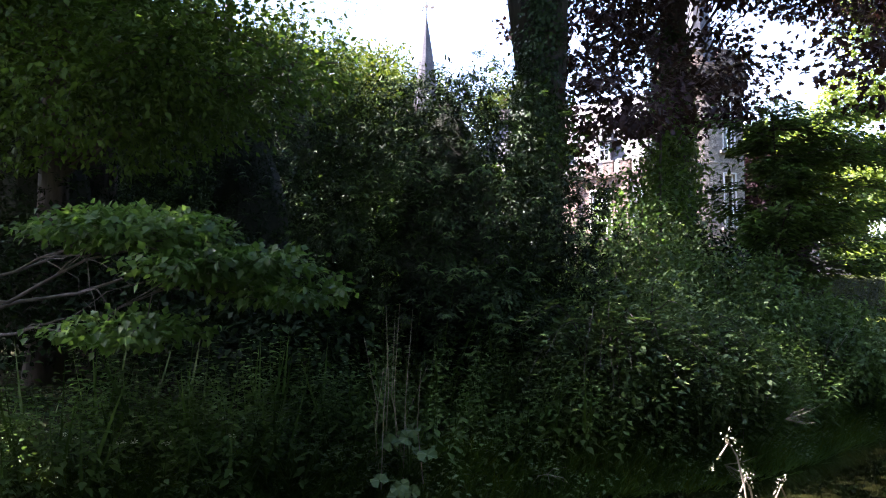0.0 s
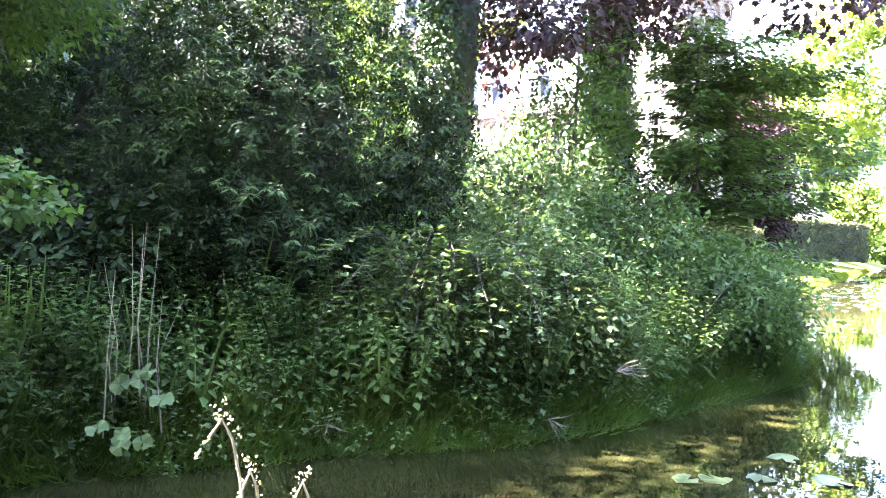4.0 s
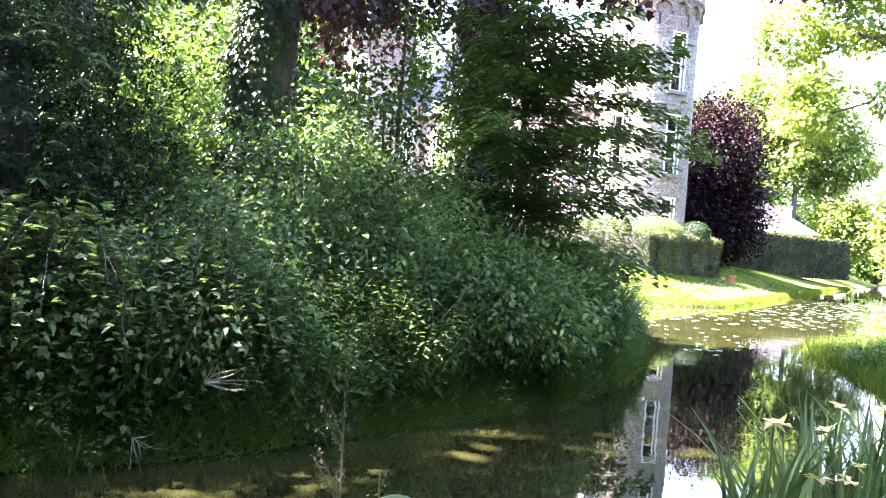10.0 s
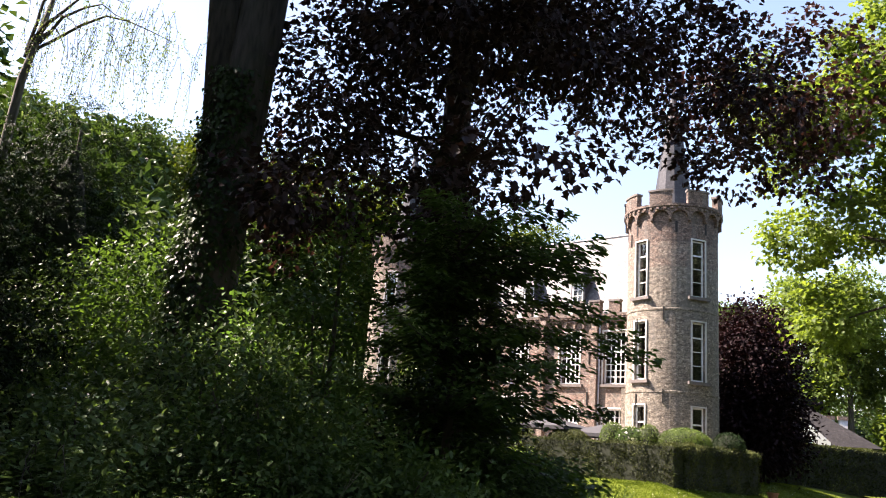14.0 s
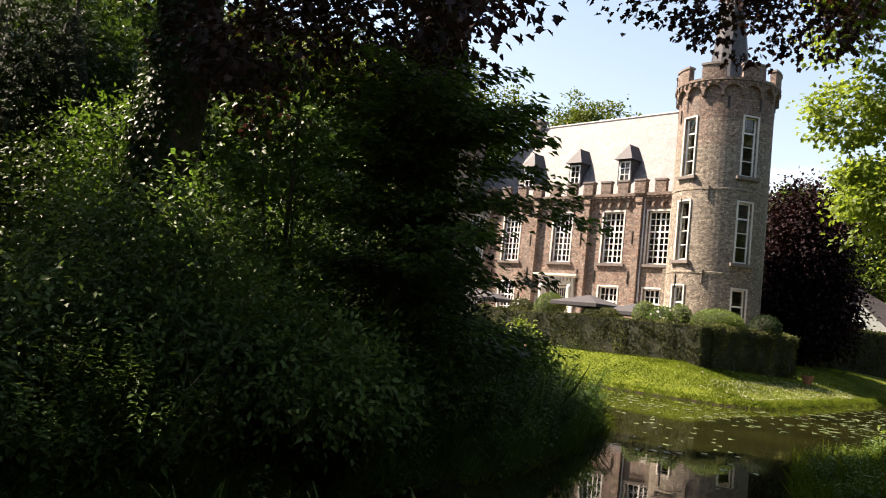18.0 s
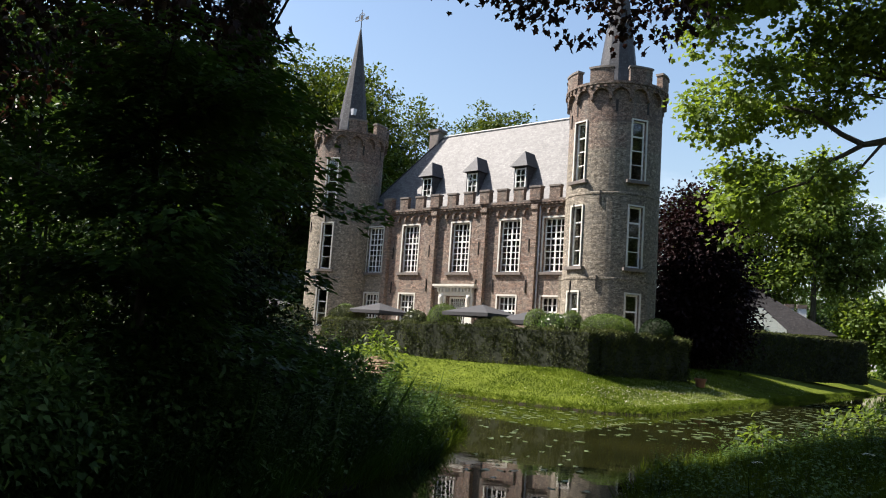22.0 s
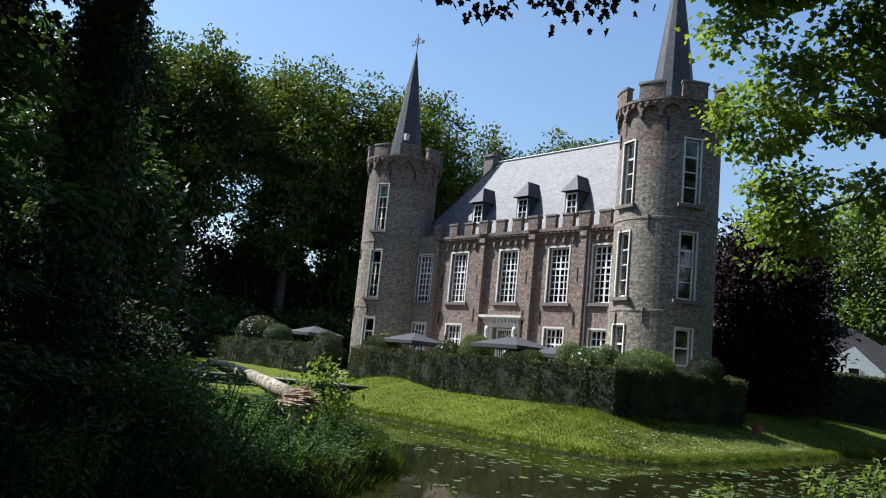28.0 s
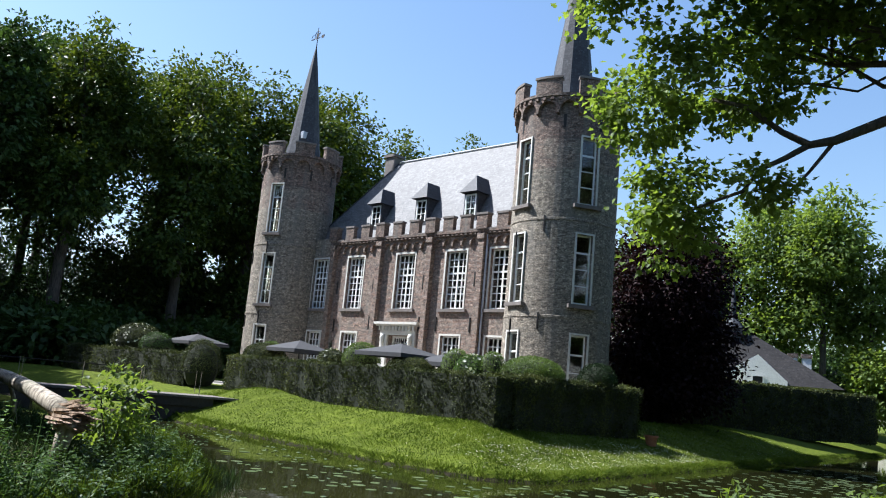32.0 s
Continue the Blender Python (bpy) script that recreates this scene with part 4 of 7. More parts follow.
def tower_shell(cu, cv, r, wins, z0, z1, cut):
    hw = math.asin(0.43 / r)
    seg = 60
    ang = sorted({*[2 * math.pi * i / seg for i in range(seg)], *[(radians(d) + s * hw) % (2 * math.pi) for d in wins for s in (-1, 1)]})
    ang = [a for i, a in enumerate(ang) if i == 0 or a - ang[i - 1] > 1e-4]
    cuts = [(2.6, 5.35), (6.83, 10.25), (11.75, 15.17)]
    zs = sorted({z0, z1, *[z for c in cuts for z in c if z0 < z < z1]})
    mb = MB()
    n, nz = len(ang), len(zs) - 1
    ri = r - 0.5

    def solid(i, k):
        if not 0 <= k < nz:
            return False
        a, b = ang[i % n], ang[(i + 1) % n] + (2 * math.pi if (i % n) == n - 1 else 0)
        mid, z = (a + b) / 2, (zs[k] + zs[k + 1]) / 2
        for d in wins:
            off = (mid - radians(d) + math.pi) % (2 * math.pi) - math.pi
            if abs(off) < hw - 1e-4 and any(c[0] < z < c[1] for c in cuts):
                return False
        return True

    P = lambda rr, t, z: (cu + rr * math.cos(t), cv + rr * math.sin(t), z)
    for i in range(n):
        a, b = ang[i], ang[(i + 1) % n] + (2 * math.pi if i == n - 1 else 0)
        for k in range(nz):
            if not solid(i, k):
                continue
            c, d = zs[k], zs[k + 1]
            mb.quad([P(r, a, c), P(r, b, c), P(r, b, d), P(r, a, d)], [(r * a, c), (r * b, c), (r * b, d), (r * a, d)])
            mb.quad([P(ri, b, c), P(ri, a, c), P(ri, a, d), P(ri, b, d)], [(r * b, c), (r * a, c), (r * a, d), (r * b, d)])
            if not solid(i - 1, k):
                mb.quad([P(ri, a, c), P(r, a, c), P(r, a, d), P(ri, a, d)])
            if not solid(i + 1, k):
                mb.quad([P(r, b, c), P(ri, b, c), P(ri, b, d), P(r, b, d)])
            if not solid(i, k + 1):
                mb.quad([P(r, a, d), P(r, b, d), P(ri, b, d), P(ri, a, d)])
            if not solid(i, k - 1):
                mb.quad([P(r, b, c), P(r, a, c), P(ri, a, c), P(ri, b, c)])
    return mb


tower(8.0, -0.1, 2.7, (-107, -31, 60, 150), "round grey brick tower with a red brick crown")
tower(-15.15, -0.15, 2.62, (-70, -170, 75), "round grey brick tower in shade with a red brick crown")
# dark floors added inside the towers so their windows stay dark
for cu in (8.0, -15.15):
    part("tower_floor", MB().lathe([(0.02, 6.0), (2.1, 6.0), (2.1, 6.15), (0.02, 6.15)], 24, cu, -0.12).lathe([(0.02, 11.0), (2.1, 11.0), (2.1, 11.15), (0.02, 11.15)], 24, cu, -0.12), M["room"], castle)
# the narrow stone-coloured return between tower and front
part("return_wall", MB().box(4.85, 5.45, -0.5, -0.02, GL - 0.6, 6.5), M["brick_grey"], castle)
# paved terrace
part("terrace", MB().box(-16, 12.4, -9.6, -0.33, GL - 0.35, GL + 0.04), M["paving"], castle)


# ---- hedges, topiary and terrace furniture ----
def leaf_box(name, x0, x1, y0, y1, z0, z1, dens, L, material, m):
    """Leaves over the sides and top of a clipped box."""
    P, O = [], []
    faces = [((x0, y0, z0), (x1 - x0, 0, 0), (0, 0, z1 - z0), (0, -1, 0)), ((x0, y1, z0), (x1 - x0, 0, 0), (0, 0, z1 - z0), (0, 1, 0)),
             ((x0, y0, z0), (0, y1 - y0, 0), (0, 0, z1 - z0), (-1, 0, 0)), ((x1, y0, z0), (0, y1 - y0, 0), (0, 0, z1 - z0), (1, 0, 0)),
             ((x0, y0, z1), (x1 - x0, 0, 0), (0, y1 - y0, 0), (0, 0, 1))]
    for o, a, b, nrm in faces:
        area = np.linalg.norm(a) * np.linalg.norm(b)
        k = int(area * dens)
        s, t = rng.random((k, 1)), rng.random((k, 1))
        p = np.array(o) + s * np.array(a) + t * np.array(b)
        lump = 0.05 * np.sin(p[:, :1] * 2.3 + p[:, 2:] * 3.1) + 0.04 * np.sin(p[:, 1:2] * 3.7 + p[:, :1] * 5.0)
        cell = np.floor(p / 0.13 + 0.35 * np.sin(p[:, ::-1] * 9.0))
        hsh = np.modf(np.abs(np.sin(cell @ np.array([12.99, 78.23, 37.7])) * 43758.5))[0][:, None]
        P.append(p + np.array(nrm) * (rng.normal(0, 0.03, (k, 1)) + lump - 0.06 + 0.08 * hsh))
        tip = np.stack([np.sin(hsh[:, 0] * 40), np.cos(hsh[:, 0] * 63), np.sin(hsh[:, 0] * 91)], 1)
        O.append(np.tile(nrm, (k, 1)) + 0.75 * tip)
    P, O = np.concatenate(P), np.concatenate(O)
    D = unit(O * 0.35 + spread(len(P)) + np.array([0, 0, 0.3]))
    N = unit(O + spread(len(P)) * 0.55)
    return leaf_mesh(name, P, D, N, rng.uniform(0.7, 1.2, len(P)) * L, rng.uniform(0.5, 0.7, len(P)) * L, material)


def hedge(u0, u1, v0, v1, z0, z1, label, dens=420, L=0.085, m=CM, group="clipped hedges round the terrace"):
    h = thing("hedge", label, "hedge", m @ Matrix.Translation(((u0 + u1) / 2, (v0 + v1) / 2, z0)), group)
    a, b = (u1 - u0) / 2, (v1 - v0) / 2
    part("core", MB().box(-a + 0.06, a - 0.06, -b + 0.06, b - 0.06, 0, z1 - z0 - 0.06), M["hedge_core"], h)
    part("foliage", leaf_box("foliage", -a, a, -b, b, 0.02, z1 - z0, dens, L, M["leaf_hedge"], None), None, h)
    return h


hedge(-3.7, 13.6, -11.6, -10.5, GL - 0.55, 2.95, "clipped dark green box-shaped hedge along the terrace")
hedge(12.5, 13.6, -10.5, -1.3, GL - 0.7, 3.02, "clipped dark green hedge in shade at the end of the terrace")
hedge(-21.5, -6.4, -12.2, -11.1, GL - 0.5, 2.9, "clipped dark green hedge beside the footbridge")
# far hedge before the white house
FH = Matrix.Translation((19.5, 64.0, 0)) @ Matrix.Rotation(radians(38), 4, "Z")
hedge(0, 25, -0.8, 0.8, 0.9, 4.5, "tall dark clipped hedge in deep shade", 120, 0.16, FH, "tall hedge by the house")
hedge(34, 60, -0.5, 0.5, 1.2, 2.4, "low dark clipped hedge far along the moat", 90, 0.16, FH, "tall hedge by the house")


def bush_leaves(name, r, h, dens, L, material, tall=1.0, cone=False):
    n = int(4 * math.pi * r * r * dens)
    d = spread(n)
    d[:, 2] = np.abs(d[:, 2]) * rng.choice([1, -0.35], n, p=[0.85, 0.15])
    rad = np.array([r, r, h]) * (1 + rng.normal(0, 0.035, (n, 1)))
    P = d * rad
    if cone:
        t = rng.random(n)
        a = rng.uniform(0, 2 * math.pi, n)
        rr = r * (1 - t) * (1 + rng.normal(0, 0.05, n))
        P = np.stack([rr * np.cos(a), rr * np.sin(a), t * 2 * h - 0.2 * h], 1)
        d = np.stack([np.cos(a), np.sin(a), 0.4 + 0 * a], 1)
    D = unit(d * 0.5 + spread(n) + np.array([0, 0, 0.2]))
    return leaf_mesh(name, P, D, unit(d + spread(n) * 0.5), rng.uniform(0.7, 1.2, n) * L, rng.uniform(0.45, 0.7, n) * L, material)


def topiary(x, y, z, r, h, label, mat_="leaf_box", cone=False, dens=480, L=0.068, blossom=0):
    t = thing("topiary_bush", label, "bush", Matrix.Translation((x, y, z)), "clipped bushes on the terrace")
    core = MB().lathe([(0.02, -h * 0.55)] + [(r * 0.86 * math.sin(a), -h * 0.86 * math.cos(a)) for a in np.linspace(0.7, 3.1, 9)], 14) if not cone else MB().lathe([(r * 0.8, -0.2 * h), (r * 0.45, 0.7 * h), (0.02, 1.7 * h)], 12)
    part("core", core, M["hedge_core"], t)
    part("foliage", bush_leaves("foliage", r, h, dens, L, M[mat_], 1, cone), None, t)
    part("stem", MB().tube([(0, 0, -(z - GL)), (0, 0, -h * 0.4)], [0.07, 0.06], 8), M["bark_dark"], t)
    if blossom:
        k = blossom
        d = unit(spread(k) + np.array([0, 0, 0.4]))
        part("blossom", leaf_mesh("blossom", d * np.array([r, r, h]) * 1.02, spread(k), d, 0.16, 0.16, M["blossom"]), None, t)
    return t


def at_uv(u, v):
    w = to_world(u, v)
    return w.x, w.y


for u, v, r, h, lab, kw in [
    (2.55, -8.2, 0.78, 0.82, "dense domed green box bush", {}), (8.7, -8.3, 0.55, 0.75, "tall domed green box bush", {}),
    (9.9, -8.6, 0.65, 0.6, "rounded hydrangea bush with white flowers", dict(blossom=60, mat_="leaf_beech")), (10.75, -8.4, 0.48, 0.72, "narrow domed green box bush", {}),
    (12.35, -7.8, 1.05, 0.66, "broad rounded yellow-green bush", {}), (13.0, -4.0, 0.7, 0.7, "rounded dark bush by the tower foot", dict(mat_="leaf_yew_shade")),
    (-4.9, -8.5, 0.95, 0.62, "low rounded green clipped bush", dict(mat_="leaf_hedge")), (0.6, -8.4, 0.6, 0.55, "rounded bush with pale flowers", dict(blossom=40, mat_="leaf_hedge")),
    (6.3, -8.6, 0.9, 0.45, "low spreading green garden shrub", dict(mat_="leaf_hedge")), 
    (-7.6, -6.2, 0.65, 0.8, "rounded green bush by the tower", {}), (-14.6, -9.6, 0.85, 0.8, "rounded dark green clipped shrub", dict(mat_="leaf_wood")), (-17.8, -9.2, 1.35, 1.15, "broad shrub with white flowers", dict(mat_="leaf_hedge", blossom=160)),
]:
    x, y = at_uv(u, v)
    topiary(x, y, GL + 1.5 + h * 0.4, r * 1.15, h * 1.08, lab, **kw)
x, y = at_uv(-5.9, -11.6)
topiary(x, y, GL + 0.85, 1.0, 1.4, "large rounded clipped bush at the hedge's end", "leaf_hedge")
x, y = at_uv(-0.1, -8.0)
topiary(x, y, GL + 0.5, 0.42, 1.25, "slim dark conical clipped yew", "leaf_yew_shade", True, 200)


def parasol(u, v, w, hgt, label):
    x, y = at_uv(u, v)
    p = thing("parasol", label, "parasol", Matrix.Translation((x, y, GL + 0.04)) @ Matrix.Rotation(radians(-34), 4, "Z"), "grey parasols on the terrace")
    part("pole", MB().tube([(0, 0, 0.06), (0, 0, hgt)], [0.035, 0.03], 8), M["iron"], p)
    part("base", MB().lathe([(0.02, 0.0), (0.42, 0.0), (0.42, 0.05), (0.08, 0.1), (0.02, 0.1)], 16), M["concrete"], p)
    k, rim = [], []
    mb = MB()
    cn = [(-w, -w), (0, -w * 1.02), (w, -w), (w * 1.02, 0), (w, w), (0, w * 1.02), (-w, w), (-w * 1.02, 0)]
    for i in range(8):
        a, b = cn[i], cn[(i + 1) % 8]
        mb.quad([(*a, hgt - 0.5), (*b, hgt - 0.5), (0, 0, hgt)])
        mb.quad([(*a, hgt - 0.68), (*b, hgt - 0.68), (*b, hgt - 0.5), (*a, hgt - 0.5)])
        part("rib", MB().tube([(0, 0, hgt - 0.05), (a[0] * 0.98, a[1] * 0.98, hgt - 0.53)], [0.014, 0.012], 5), M["iron"], p)
    part("canopy", mb, M["canvas"], p, "grey canvas canopy with a short valance")
    part("finial", MB().lathe([(0.01, hgt), (0.05, hgt + 0.03), (0.04, hgt + 0.1), (0.01, hgt + 0.12)], 10), M["iron"], p)


parasol(5.0, -8.0, 1.5, 2.75, "open grey square parasol over a terrace table")
parasol(7.3, -7.0, 1.35, 2.5, "open grey square parasol in the sun")
parasol(-3.1, -7.6, 1.35, 2.7, "open dark grey parasol near the tower")
parasol(-13.4, -7.6, 1.4, 2.8, "open grey parasol beyond the hedge")
x, y = at_uv(0.5, -7.0)
cp = thing("closed_parasol", "furled black parasol standing on the terrace", "parasol", Matrix.Translation((x, y, GL + 0.04)))
part("pole", MB().tube([(0, 0, 0), (0, 0, 2.6)], [0.03, 0.03], 8), M["iron"], cp)
part("canopy", MB().lathe([(0.16, 0.95), (0.24, 1.1), (0.2, 1.7), (0.1, 2.4), (0.03, 2.55)], 10), M["canvas"], cp)

# ---- footbridge, rail and fallen log ----
ba, bb = Vector((-10.5, 38.4, 1.05)), Vector((0.5, 45.2, 1.22))
br = thing("footbridge", "low dark footbridge with thin pale rail posts over the moat arm", "bridge", Matrix.Translation(ba) @ Matrix.Rotation(math.atan2(bb.y - ba.y, bb.x - ba.x), 4, "Z"))
bl = (bb - ba).length
part("deck", MB().box(0, bl + 0.9, -0.9, 0.9, -0.06, 0.03), M["cope"], br)
part("beam", MB().box(0.2, bl - 0.2, -0.85, -0.6, -0.42, -0.08), M["wood_dark"], br)
part("beam", MB().box(0.2, bl - 0.2, 0.6, 0.85, -0.42, -0.08), M["wood_dark"], br)
for s in (1.5, 5.5, 9.5):
    part("pier", MB().box(s - 0.3, s + 0.3, -0.95, 0.95, -1.6, -0.42), M["wood_dark"], br)
part("abutment", MB().box(bl - 2.6, bl + 0.2, -0.8, 0.8, -1.9, -0.43), M["wood_dark"], br)
for i in range(6):
    for yy in (-0.85, 0.85):
        part("rail_post", MB().tube([(0.6 + i * 2.3, yy, 0.05), (0.6 + i * 2.3, yy, 1.05)], [0.013, 0.013], 6), M["straw"], br)
for yy in (-0.85, 0.85):
    part("rail_wire", MB().tube([(0.6, yy, 0.98), (0.6 + 5 * 2.3, yy, 0.98)], [0.008, 0.008], 5), M["iron"], br)

lg = thing("fallen_log", "bleached fallen trunk with a torn end on the bank", "log", Matrix.Translation((0, 0, 0)))
pts = [(2.9, 27.75, 1.08), (3.8, 27.0, 1.02), (4.9, 26.15, 0.96), (6.0, 25.3, 0.88), (6.85, 24.7, 0.78)]
part("trunk", MB().tube([(x, y, gz(x, y) + dz) for x, y, dz in pts], [0.10, 0.14, 0.15, 0.17, 0.21], 14), M["deadwood"], lg, smooth=True)
for (xa, ya, da), (xb, yb), w in [(pts[0], (2.3, 27.4), 0.07), (pts[1], (3.7, 27.7), 0.05), (pts[4], (6.75, 24.5), 0.16), (pts[0], (1.9, 28.5), 0.06)]:
    part("broken_limb", MB().tube([(xa, ya, gz(xa, ya) + da + 0.02), ((xa + xb) / 2, (ya + yb) / 2, gz(xa, ya) + da * 0.6), (xb, yb, gz(xb, yb) - 0.12)], [w, w * 0.9, w * 0.7], 8), M["deadwood"], lg, smooth=True)
ex, ey = 6.85, 24.7
ez = gz(ex, ey) + 0.88
ax = Vector((0.84, -0.54, 0.03))
for i in range(130):
    a, r0 = rng.uniform(0, 6.28), 0.22 * math.sqrt(rng.random())
    c, s = math.cos(a) * r0, math.sin(a) * r0
    b = Vector((ex, ey, ez - 0.1)) - ax * rng.uniform(0.3, 0.6) + Vector((0.54 * c, 0.84 * c, s))
    e = b + ax * (0.45 + rng.uniform(0.0, 0.55) * (1.1 - r0 * 1.5)) + Vector((0.5 * c, 0.8 * c, 0.9 * s)) * rng.uniform(0, 0.8)
    w = rng.uniform(0.018, 0.05)
    part("splinter", MB().tube([b, b * 0.4 + e * 0.6, e], [w, w * 0.85, w * 0.15], 4), M["tornwood"], lg)


# ---- trees ----
def curve_pts(a, b, n, sag, wig):
    a, b = np.array(a, float), np.array(b, float)
    t = np.linspace(0, 1, n)[:, None]
    p = a + (b - a) * t
    p[:, 2] += sag * np.sin(np.pi * t[:, 0])
    p[1:-1] += rng.normal(0, wig, (n - 2, 3))
    return [tuple(q) for q in p]


def tree(name, label, cat, x, y, h, tr, blobs, clumps, per, clump_r, L, leaf, bark="bark", lean=(0, 0), limbs=14, flat=0.55, shell=0.5,
         lobed=False, trunk_top=None, droop=0.25, group="", fork=None, limb_r=0.012, wide=0.62, taper=0.62, reach=99.0, twigs=5):
    z0 = gz(x, y) - 0.15
    t = thing(name, label, cat, Matrix.Translation((x, y, z0)), group)
    top = trunk_top or h * 0.75
    n = 8
    tp = [(lean[0] * i / (n - 1) + rng.normal(0, 0.02 * tr), lean[1] * i / (n - 1) + rng.normal(0, 0.02 * tr), top * i / (n - 1)) for i in range(n)]
    rad = [tr * (1.35 if i == 0 else 1.0 - taper * i / (n - 1)) for i in range(n)]
    tm = MB().tube(tp, rad, 14)
    part("trunk", tm, M[bark], t, smooth=True)
    if fork:
        part("second_stem", MB().tube([tuple(np.array(fork[0])), tuple((np.array(fork[0]) + np.array(fork[1])) / 2 + np.array([0, 0, 0.3])), fork[1]], [fork[2], fork[2] * 0.85, fork[2] * 0.6], 12), M[bark], t, smooth=True)
    B = [(b[0] - x, b[1] - y, b[2] - z0, b[3], b[4], b[5]) for b in blobs]
    P, O, C = clump_cloud(B, clumps, per, clump_r, flat, shell)
    D, N = leaf_dirs(O, droop)
    nl = len(P)
    lm = leaf_mesh("crown", P, D, N, rng.uniform(0.65, 1.2, nl) * L, rng.uniform(0.85, 1.15, nl) * wide * L * (1.6 if lobed else 1), M[leaf], lobed=lobed)
    part("crown", lm, None, t)
    ok = np.nonzero(np.hypot(C[:, 0], C[:, 1]) < reach)[0]
    for j in rng.choice(ok, min(limbs, len(ok)), replace=False):
        c = C[j]
        f = float(np.clip((c[2] * 0.75) / top, 0.3, 0.97)) * rng.uniform(0.8, 1.0)
        k = f * (n - 1)
        i = int(k)
        a = np.array(tp[i]) + (np.array(tp[min(i + 1, n - 1)]) - np.array(tp[i])) * (k - i)
        ln = np.linalg.norm(c - a)
        r0 = min(tr * 0.4, 0.012 + ln * limb_r)
        mb = MB()
        q = curve_pts(a, c, 8, ln * 0.08, ln * 0.014)
        mb.tube(q, [r0 * (1 - 0.12 * s) for s in range(8)], 6)
        lb = part("limb", mb, M[bark], t, smooth=True)
        near = C[np.linalg.norm(C - c, axis=1) < 0.4 * ln + 0.4]
        for c2 in near[rng.permutation(len(near))[:twigs]]:
            e = np.array(q[rng.integers(3, 8)])
            l2 = np.linalg.norm(c2 - e)
            tw = MB().tube(curve_pts(e, c2, 5, 0.05 * l2, l2 * 0.05), [r0 * 0.35 * (1 - 0.18 * s) for s in range(5)], 5)
            part("twig", tw, M[bark], lb)
    return t


def ivy(parent, x, y, z0, h, r, n, lean=(0, 0), side=None, L=0.085, leaf="leaf_ivy"):
    """Ivy leaves round a trunk, in the trunk's own space; side: the direction of the thicker growth."""
    t = rng.random(n) ** 1.1
    a = rng.uniform(0, 2 * math.pi, n) if side is None else rng.normal(side, 1.15, n)
    rr = r * (1.15 - 0.45 * t) + np.abs(rng.normal(0, 0.10, n)) + 0.05 * np.sin(t * 40 + a * 3)
    P = np.stack([rr * np.cos(a) + lean[0] * t, rr * np.sin(a) + lean[1] * t, t * h], 1)
    O = np.stack([np.cos(a), np.sin(a), np.zeros(n)], 1)
    D = unit(O * 0.4 + spread(n) * 0.6 - np.array([0, 0, 0.8]))
    part("ivy", leaf_mesh("ivy", P, D, unit(O + spread(n) * 0.4), rng.uniform(0.7, 1.3, n) * L, rng.uniform(0.7, 1.0, n) * L, M[leaf]), None, parent, "glossy green ivy")


# the two great ivy-clad trees on the wooded bank
rng = np.random.default_rng(21)
# its last two crown masses are out of view, added to shade the bank
t1 = tree("forked_tree", "tall forked grey tree with ivy climbing its trunk", "tree", 1.05, 15.9, 21, 0.54,
          [(1.5, 16.5, 17.5, 4.6, 4.4, 4.2), (-1.5, 17.5, 16.5, 3.6, 3.6, 2.8), (2.2, 13.6, 16.5, 3.4, 3.2, 3.0), (7.0, 13.5, 16.0, 4.0, 4.0, 2.6), (-5.0, 8.1, 15.5, 3.0, 3.0, 2.0)], 1690, 14, 0.6, 0.46, "leaf_wood", "bark_dark", (0.75, 0.1), 10, trunk_top=15,
          fork=((0.1, 0.05, 6.4), (-0.95, 0.2, 14.5), 0.42), taper=0.35)
ivy(t1, 0, 0, 0, 7.8, 0.54, 11000, (0.33, 0), math.radians(205), 0.1)
t2 = tree("purple_maple", "ivy-clad maple with drooping dark purple foliage", "tree", 4.88, 19.57, 17, 0.48,
          [(5.5, 18.4, 10.9, 2.9, 2.4, 1.7), (8.6, 18.8, 10.8, 2.7, 2.4, 1.7), (11.6, 19.8, 10.4, 2.5, 2.2, 1.5), (5.0, 15.6, 9.8, 2.4, 1.9, 1.6), (7.2, 16.0, 9.6, 2.2, 1.8, 1.3), (2.6, 18.0, 9.2, 2.0, 2.0, 2.1),
           (10.7, 19.6, 8.4, 1.0, 0.9, 0.9), (2.6, 16.8, 6.4, 1.5, 1.2, 1.5), (4.4, 16.6, 6.9, 1.7, 1.2, 1.3), (6.2, 18.0, 8.5, 0.9, 0.7, 0.6), (8.0, 18.2, 8.5, 0.8, 0.7, 0.6), (9.4, 18.6, 8.4, 0.8, 0.7, 0.7), (6.6, 12.4, 5.8, 1.1, 0.9, 0.75), (3.2, 14.6, 5.9, 1.3, 1.0, 1.0), (5.6, 16.4, 6.7, 1.1, 0.9, 1.1), (12.9, 20.3, 8.8, 1.0, 1.0, 0.7), (11.8, 20.6, 8.9, 1.2, 1.0, 0.7)],
          800, 32, 0.27, 0.15, "leaf_purple", "bark_dark", (0.1, -0.2), 8, 0.45, 0.1, True, 13, 0.5, limb_r=0.006, taper=0.5, reach=3.6)
part("limb", MB().tube([(0.0, -0.1, 7.4), (-0.7, -0.5, 8.0), (-1.5, -1.0, 8.05), (-2.2, -1.5, 7.6), (-2.5, -1.9, 6.9)], [0.10, 0.075, 0.06, 0.045, 0.02], 7), M["bark_dark"], t2, smooth=True)
ivy(t2, 0, 0, 0, 8.5, 0.50, 9000, (0, 0), None, 0.1)
